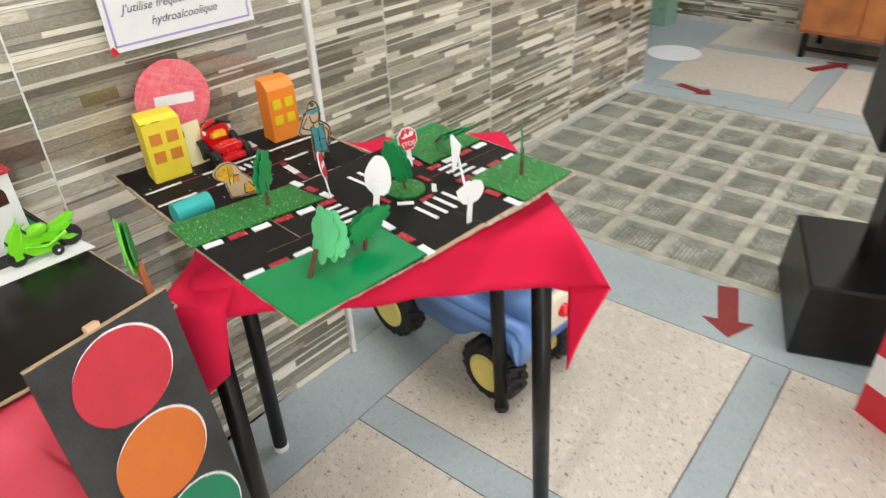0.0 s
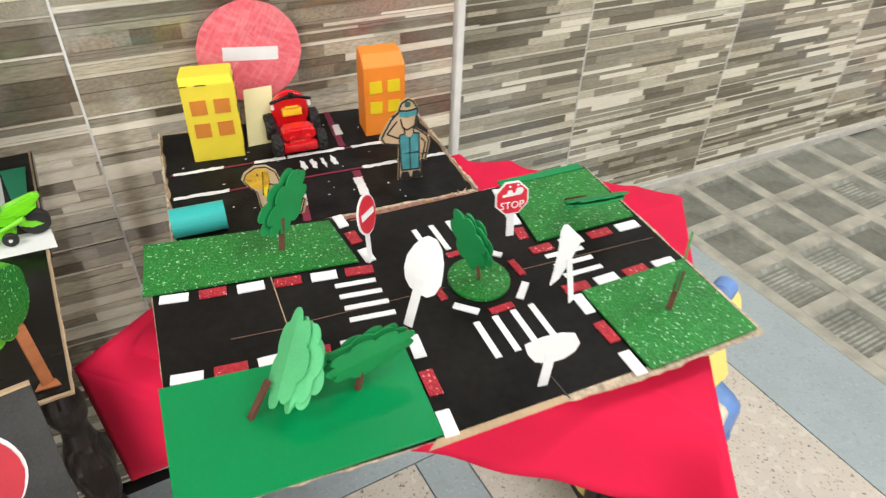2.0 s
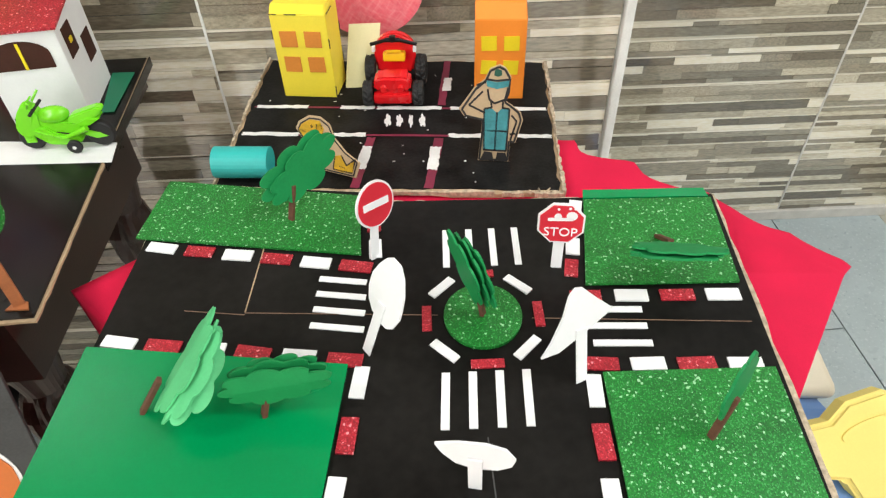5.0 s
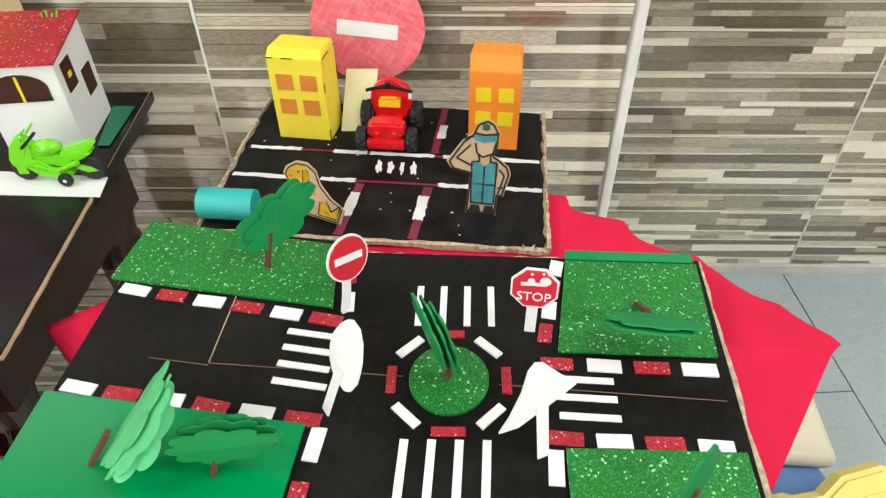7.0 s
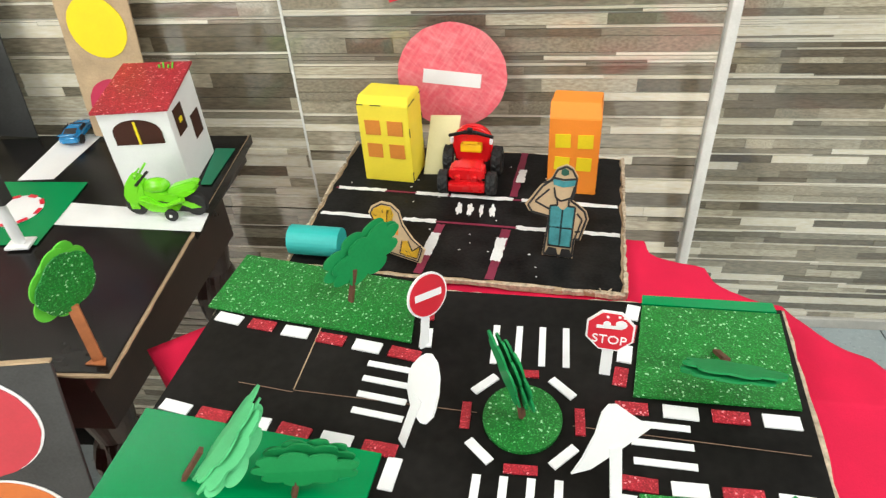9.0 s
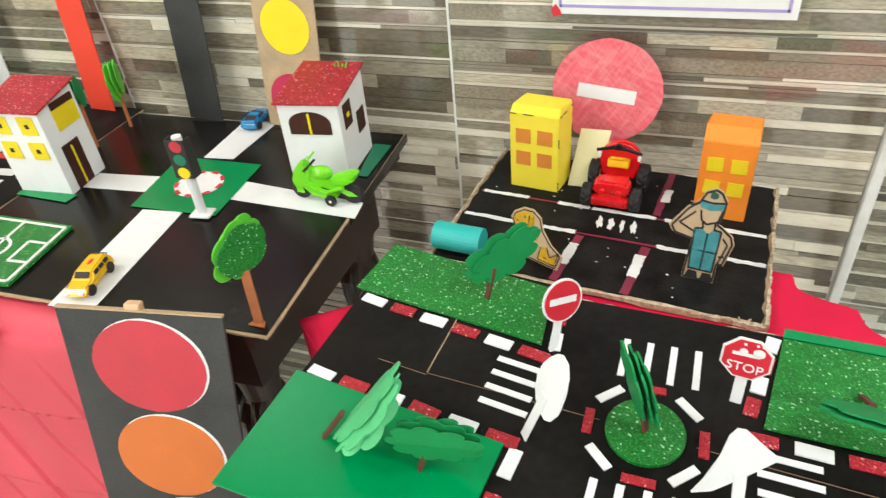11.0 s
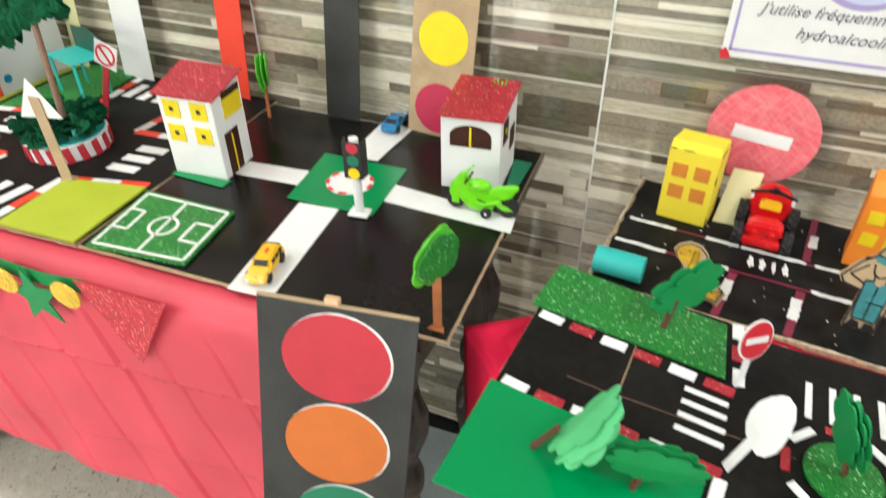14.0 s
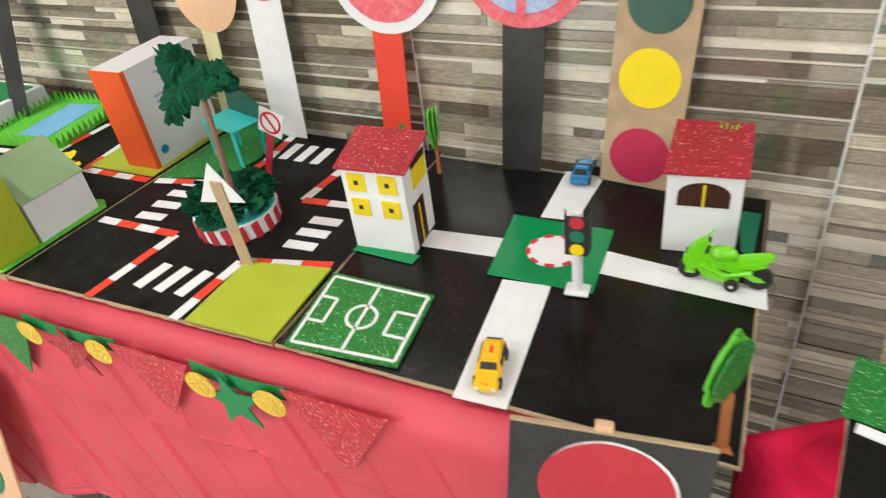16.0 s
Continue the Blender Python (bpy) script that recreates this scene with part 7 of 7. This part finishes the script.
# ---------------------------------------------------------------- ride-on tractor beside the small table
rd = thing("ride_on_tractor", pose(0.725, -0.24, 0, 0, 0, -4), "blue and yellow plastic ride-on tractor with chunky black wheels", "ride-on toy")
hull = B()
prism(hull, [(-0.265, 0.175), (-0.24, 0.155), (-0.06, 0.15), (-0.02, 0.165), (0.12, 0.165), (0.20, 0.125), (0.24, 0.15), (0.24, 0.20), (0.16, 0.24), (0.02, 0.22), (-0.06, 0.26), (-0.235, 0.27), (-0.265, 0.23)], -0.105, 0.085, pose(0, 0, 0, 90, 0, 90))
bmesh.ops.bevel(hull, geom=hull.edges[:], offset=0.022, segments=3, affect="EDGES")
part("body", hull, "tractor_blue", rd, smooth=True)
# moulded side that arches over the front wheel
arch = [(-0.262, 0.15)]
arch += [(-0.165 + 0.106 * math.cos(radians(a)), 0.088 + 0.106 * math.sin(radians(a))) for a in range(144, 29, -15)]
arch += [(-0.055, 0.138), (0.085, 0.142), (0.105, 0.17), (0.105, 0.235), (-0.05, 0.24), (-0.24, 0.25), (-0.265, 0.225)]
side = prism(B(), arch, -0.163, -0.09, pose(0, 0, 0, 90, 0, 90))
bmesh.ops.recalc_face_normals(side, faces=side.faces[:])
bmesh.ops.bevel(side, geom=[e for e in side.edges if e.calc_face_angle(0) > 1.2], offset=0.012, segments=3, affect="EDGES")
part("side_fender", side, "tractor_blue", rd, smooth=True)
hood = B()
box(hood, (-0.012, -0.185, 0.225), (0.19, 0.15, 0.12), bevel=0.03)
part("hood", hood, "tractor_blue", rd, smooth=True)
fc = B()
box(fc, (-0.030, -0.256, 0.252), (0.115, 0.03, 0.10), bevel=0.014)
face_part = part("face_panel", fc, "tractor_cream", rd, "cream front panel", smooth=True)
ns = B()
bmesh.ops.create_uvsphere(ns, u_segments=16, v_segments=10, radius=0.018, matrix=pose(-0.015, -0.273, 0.255))
part("nose", ns, "toy_red", face_part, "red knob", smooth=True)
st = B()
box(st, (0, 0.10, 0.255), (0.17, 0.24, 0.03), bevel=0.014)
part("seat", st, "tractor_cream", rd, "cream moulded seat", smooth=True)
bk = B()
yoke = [(-0.03, -0.075), (0.03, -0.075), (0.05, -0.03), (0.10, -0.01)]
yoke += [(0.115 + 0.034 * math.cos(math.radians(a)), 0.035 + 0.034 * math.sin(math.radians(a))) for a in range(-60, 131, 24)]
yoke += [(0.06, 0.058), (0.03, 0.076), (-0.03, 0.076), (-0.06, 0.058)]
yoke += [(-0.115 + 0.034 * math.cos(math.radians(a)), 0.035 + 0.034 * math.sin(math.radians(a))) for a in range(50, 241, 24)]
yoke += [(-0.10, -0.01), (-0.05, -0.03)]
YM = pose(0.048, -0.150, 0.330, 50, 0, 20)
prism(bk, yoke, -0.014, 0.014, YM)
bmesh.ops.bevel(bk, geom=[e for e in bk.edges if e.calc_face_angle(0) > 0.7], offset=0.006, segments=3, affect="EDGES")
yk = part("steering_yoke", bk, "tractor_yellow", rd, "pale yellow moulded steering yoke")
part("grip_slot", prism(B(), ellipse(0.05, 0.014, 28, 0, 0.032), 0.0142, 0.0165, YM), "tractor_yellow", yk, "raised moulded panel")
part("steering_column", tube(B(), (0.03, -0.14, 0.20), (0.045, -0.14, 0.305), 0.022), "tractor_yellow", rd)
kn = B()
lathe(kn, [(0.015, -0.02), (0.022, -0.016), (0.022, 0.016), (0.015, 0.02)], pose(0.135, -0.085, 0.385, 0, 90, 28))
part("grip", kn, "tractor_blue", rd, "blue grip")
for sx in (-1, 1):
    for y, r in ((-0.165, 0.088), (0.205, 0.092)):
        m = pose(-0.135 if sx < 0 else 0.080, y, r, 0, 90, 0)
        w = part("wheel", lugged_tyre(r, 0.068, m), "rubber", rd, "black wheel with tread lugs")
        part("hub", lathe(B(), [(r * 0.60, -0.035), (r * 0.60, 0.035), (r * 0.5, 0.039), (r * 0.2, 0.034)], m if sx > 0 else m @ pose(0, 0, 0, 180, 0, 0), 28), "tractor_yellow", w, "yellow hub")

# ---------------------------------------------------------------- black stand, striped panel, floor marks
sd = thing("black_stand", pose(1.46, -1.02, 0, 0, 0, 22), "black post in a heavy black box base", "stand")
bb = B()
lathe(bb, [(0.285, 0.0), (0.29, 0.01), (0.275, 0.208), (0.265, 0.215)], pose(0, 0, 0, 0, 0, 45), 4)
part("base", bb, "steel_black", sd)
part("post", lathe(B(), [(0.070, 0.215), (0.070, 0.56)], pose(0, 0, 0, 0, 0, 45), 4), "steel_black", sd)
part("upper_case", box(B(), (0, 0, 0.98), (0.26, 0.26, 0.84), bevel=0.01), "steel_black", sd)
pn = thing("striped_panel", pose(1.02, -1.26, 0, 0, 0, 64), "red and white striped board standing on the floor", "barrier")
for k in range(5):
    part("stripe", box(B(), (0.0, 0, 0.045 + 0.09 * k), (0.34, 0.02, 0.09)), "red_sign" if k % 2 == 0 else "white_paper", pn, "red stripe" if k % 2 == 0 else "white stripe")


def floor_arrow(x, y, yaw, k=1.0):
    poly = [(-0.030, 0.165), (0.030, 0.165), (0.028, -0.005), (0.07, -0.005), (0.0, -0.085), (-0.07, -0.005), (-0.028, -0.005)]
    whole("floor_arrow", prism(B(), [(a * k, b * k) for a, b in poly], 0.0005, 0.0015), "arrow_red", pose(x, y, 0, 0, 0, yaw), "dark red paper arrow taped to the floor", "arrow", "floor arrows")


floor_arrow(1.235, -0.733, -68)
floor_arrow(2.979, 0.123, -17, 0.87)
floor_arrow(3.80, -0.30, 60, 1.1)
whole("floor_disc", prism(B(), ellipse(0.16, 0.16, 40), 0.0005, 0.0015), "white_paper", pose(3.53, 0.53, 0), "white paper disc taped to the floor", "disc")
cab = thing("sideboard", pose(4.04, -0.36, 0), "varnished orange wooden cabinet on black metal legs", "cabinet")
part("body", box(B(), (0, 0, 0.485), (0.4, 0.62, 0.69), bevel=0.006), "wood_orange", cab)
for sy in (-1, 1):
    for sx in (-1, 1):
        part("leg", box(B(), (sx * 0.17, sy * 0.27, 0.07), (0.03, 0.03, 0.14)), "steel_black", cab)
    part("door", box(B(), (-0.206, sy * 0.153, 0.485), (0.012, 0.296, 0.65), bevel=0.003), "wood_orange", cab)
part("lower_rail", box(B(), (-0.17, 0, 0.05), (0.02, 0.54, 0.02)), "steel_black", cab)
whole("notice_board", box(B(), (0, 0, 0), (0.03, 0.5, 0.6), bevel=0.004), "pale_blue", pose(4.10, 1.12, 0.50), "pale grey-green board standing at the far end", "board")
whole("board_plinth", box(B(), (0, 0, 0.10), (0.16, 0.56, 0.2), bevel=0.004), "terrazzo_green", pose(4.12, 1.12, 0), "low green plinth under the far board", "plinth")

# ---------------------------------------------------------------- stone-strip tiles
def strip_rows(x0, x1, z0, z1, seed):
    """Rows of strips for one tile: (x from, x to, z from, z to, how proud)."""
    rnd = random.Random(seed)
    z = z0
    while z < z1 - 0.002:
        h = min(rnd.choice((0.0042, 0.0042, 0.0055, 0.010, 0.012, 0.0145, 0.017, 0.019, 0.021)), z1 - z)
        x = x0
        if rnd.random() < 0.5:
            x -= rnd.uniform(0, 0.12)
        while x < x1:
            ln = rnd.uniform(0.05, 0.25) if h > 0.006 else rnd.uniform(0.12, 0.45)
            a, b = max(x, x0), min(x + ln, x1)
            if b - a > 0.004:
                yield a, b, z, z + h - 0.0007, rnd.choice((0.0012, 0.0018, 0.0026, 0.0034))
            x += ln
        z += h


def tile_wall(owner, spans, z0, z1, plane, near, seed):
    """Clads a wall. plane(x, depth, z) gives a place; strips in the near stretch are parts, the rest is one mesh."""
    verts, faces, tones = [], [], []
    count = 0
    for i, (x0, x1) in enumerate(spans):
        zt, row = z0, 0
        while zt < z1:
            for a, b, c, d, e in strip_rows(x0 + 0.0015, x1 - 0.0015, zt, min(zt + 0.302, z1) - 0.001, seed + 31 * i + 7 * row):
                if near and near(a, b, c, d) and count < 300:
                    count += 1
                    ob = new("stone_strip", unit_pale if d - c < 0.0052 else unit_strip)
                    ob.parent = owner
                    ob.matrix_basis = Matrix.Translation(plane((a + b) / 2, e / 2, (c + d) / 2)) @ Matrix.Diagonal((b - a, e, d - c, 1))
                    continue
                k = len(verts)
                for dep in (0.0, e):
                    verts += [plane(a, dep, c), plane(b, dep, c), plane(b, dep, d), plane(a, dep, d)]
                tones += [1 if d - c < 0.0052 else 0] * 5
                faces += [(k + 4, k + 5, k + 6, k + 7), (k, k + 1, k + 5, k + 4), (k + 1, k + 2, k + 6, k + 5), (k + 2, k + 3, k + 7, k + 6), (k + 3, k, k + 4, k + 7)]
            zt += 0.302
            row += 1
    me = bpy.data.meshes.new("stone_strips")
    me.from_pydata([tuple(v) for v in verts], [], faces)
    me.polygons.foreach_set("material_index", tones)
    me.update()
    bm = bmesh.new()
    bm.from_mesh(me)
    bmesh.ops.recalc_face_normals(bm, faces=bm.faces[:])
    bm.to_mesh(me)
    bm.free()
    me.materials.append(M["stone_far"])
    me.materials.append(M["stone_far_pale"])
    ob = new("stone_strips", me)
    ob.parent = owner
    tagged(ob, "rows of grey, beige and brown stone strips", kind="stuff")


ub = box(B(), (0, 0, 0), (1, 1, 1))
unit_strip = finish("stone_strip", ub, "stone")
unit_pale = finish("stone_strip", box(B(), (0, 0, 0), (1, 1, 1)), "stone_pale")
tile_wall(wall_front, [(-0.105, TRIM_X - 0.012), (-0.717, -0.105), (-1.345, -0.717), (-1.96, -1.345), (-2.57, -1.96), (-3.18, -2.57)], 0.002, 2.88,
          lambda x, d, z: Vector((x, 0.009 - d, z)), lambda a, b, c, d: -0.5 < a and 0.76 < c < 0.99, 11)
tile_wall(wall_recess, [(TRIM_X + 0.002, 1.062), (1.062, 1.605), (1.605, 2.2), (2.2, 2.72), (2.72, WALL_END)], 0.03, 2.88, lambda x, d, z: Vector((x, RECESS + 0.009 - d, z)), lambda a, b, c, d: b < 1.4 and 0.35 < c < 0.85, 501)
tile_wall(wall_far, [(-2.9 + 0.6 * k, -2.3 + 0.6 * k) for k in range(9)], 0.03, 2.88, lambda y, d, z: Vector((4.319 - d, y, z)), None, 901)
# corner profile and grout lines
whole("trim", box(B(), (TRIM_X - 0.004, 0.006, 1.45), (0.014, 0.018, 2.9), bevel=0.004), "trim", Matrix(), "white plastic corner profile", kind="structure")
for x in (-0.105, -0.717, -1.345):
    whole("grout_line", box(B(), (x, 0.0075, 1.44), (0.0032, 0.004, 2.88)), "trim", Matrix(), "pale grout joint between tiles", kind="structure")
for x in (1.062, 1.605, 2.2, 2.72):
    whole("grout_line", box(B(), (x, RECESS + 0.0075, 1.44), (0.0045, 0.004, 2.88)), "grout", Matrix(), "pale grout joint between tiles", kind="structure")
whole("baseboard", box(B(), ((TRIM_X + WALL_END) / 2, RECESS + 0.004, 0.014), (WALL_END - TRIM_X, 0.012, 0.028), bevel=0.002), "grout", Matrix(), "pale tile skirting at the foot of the wall", kind="structure")
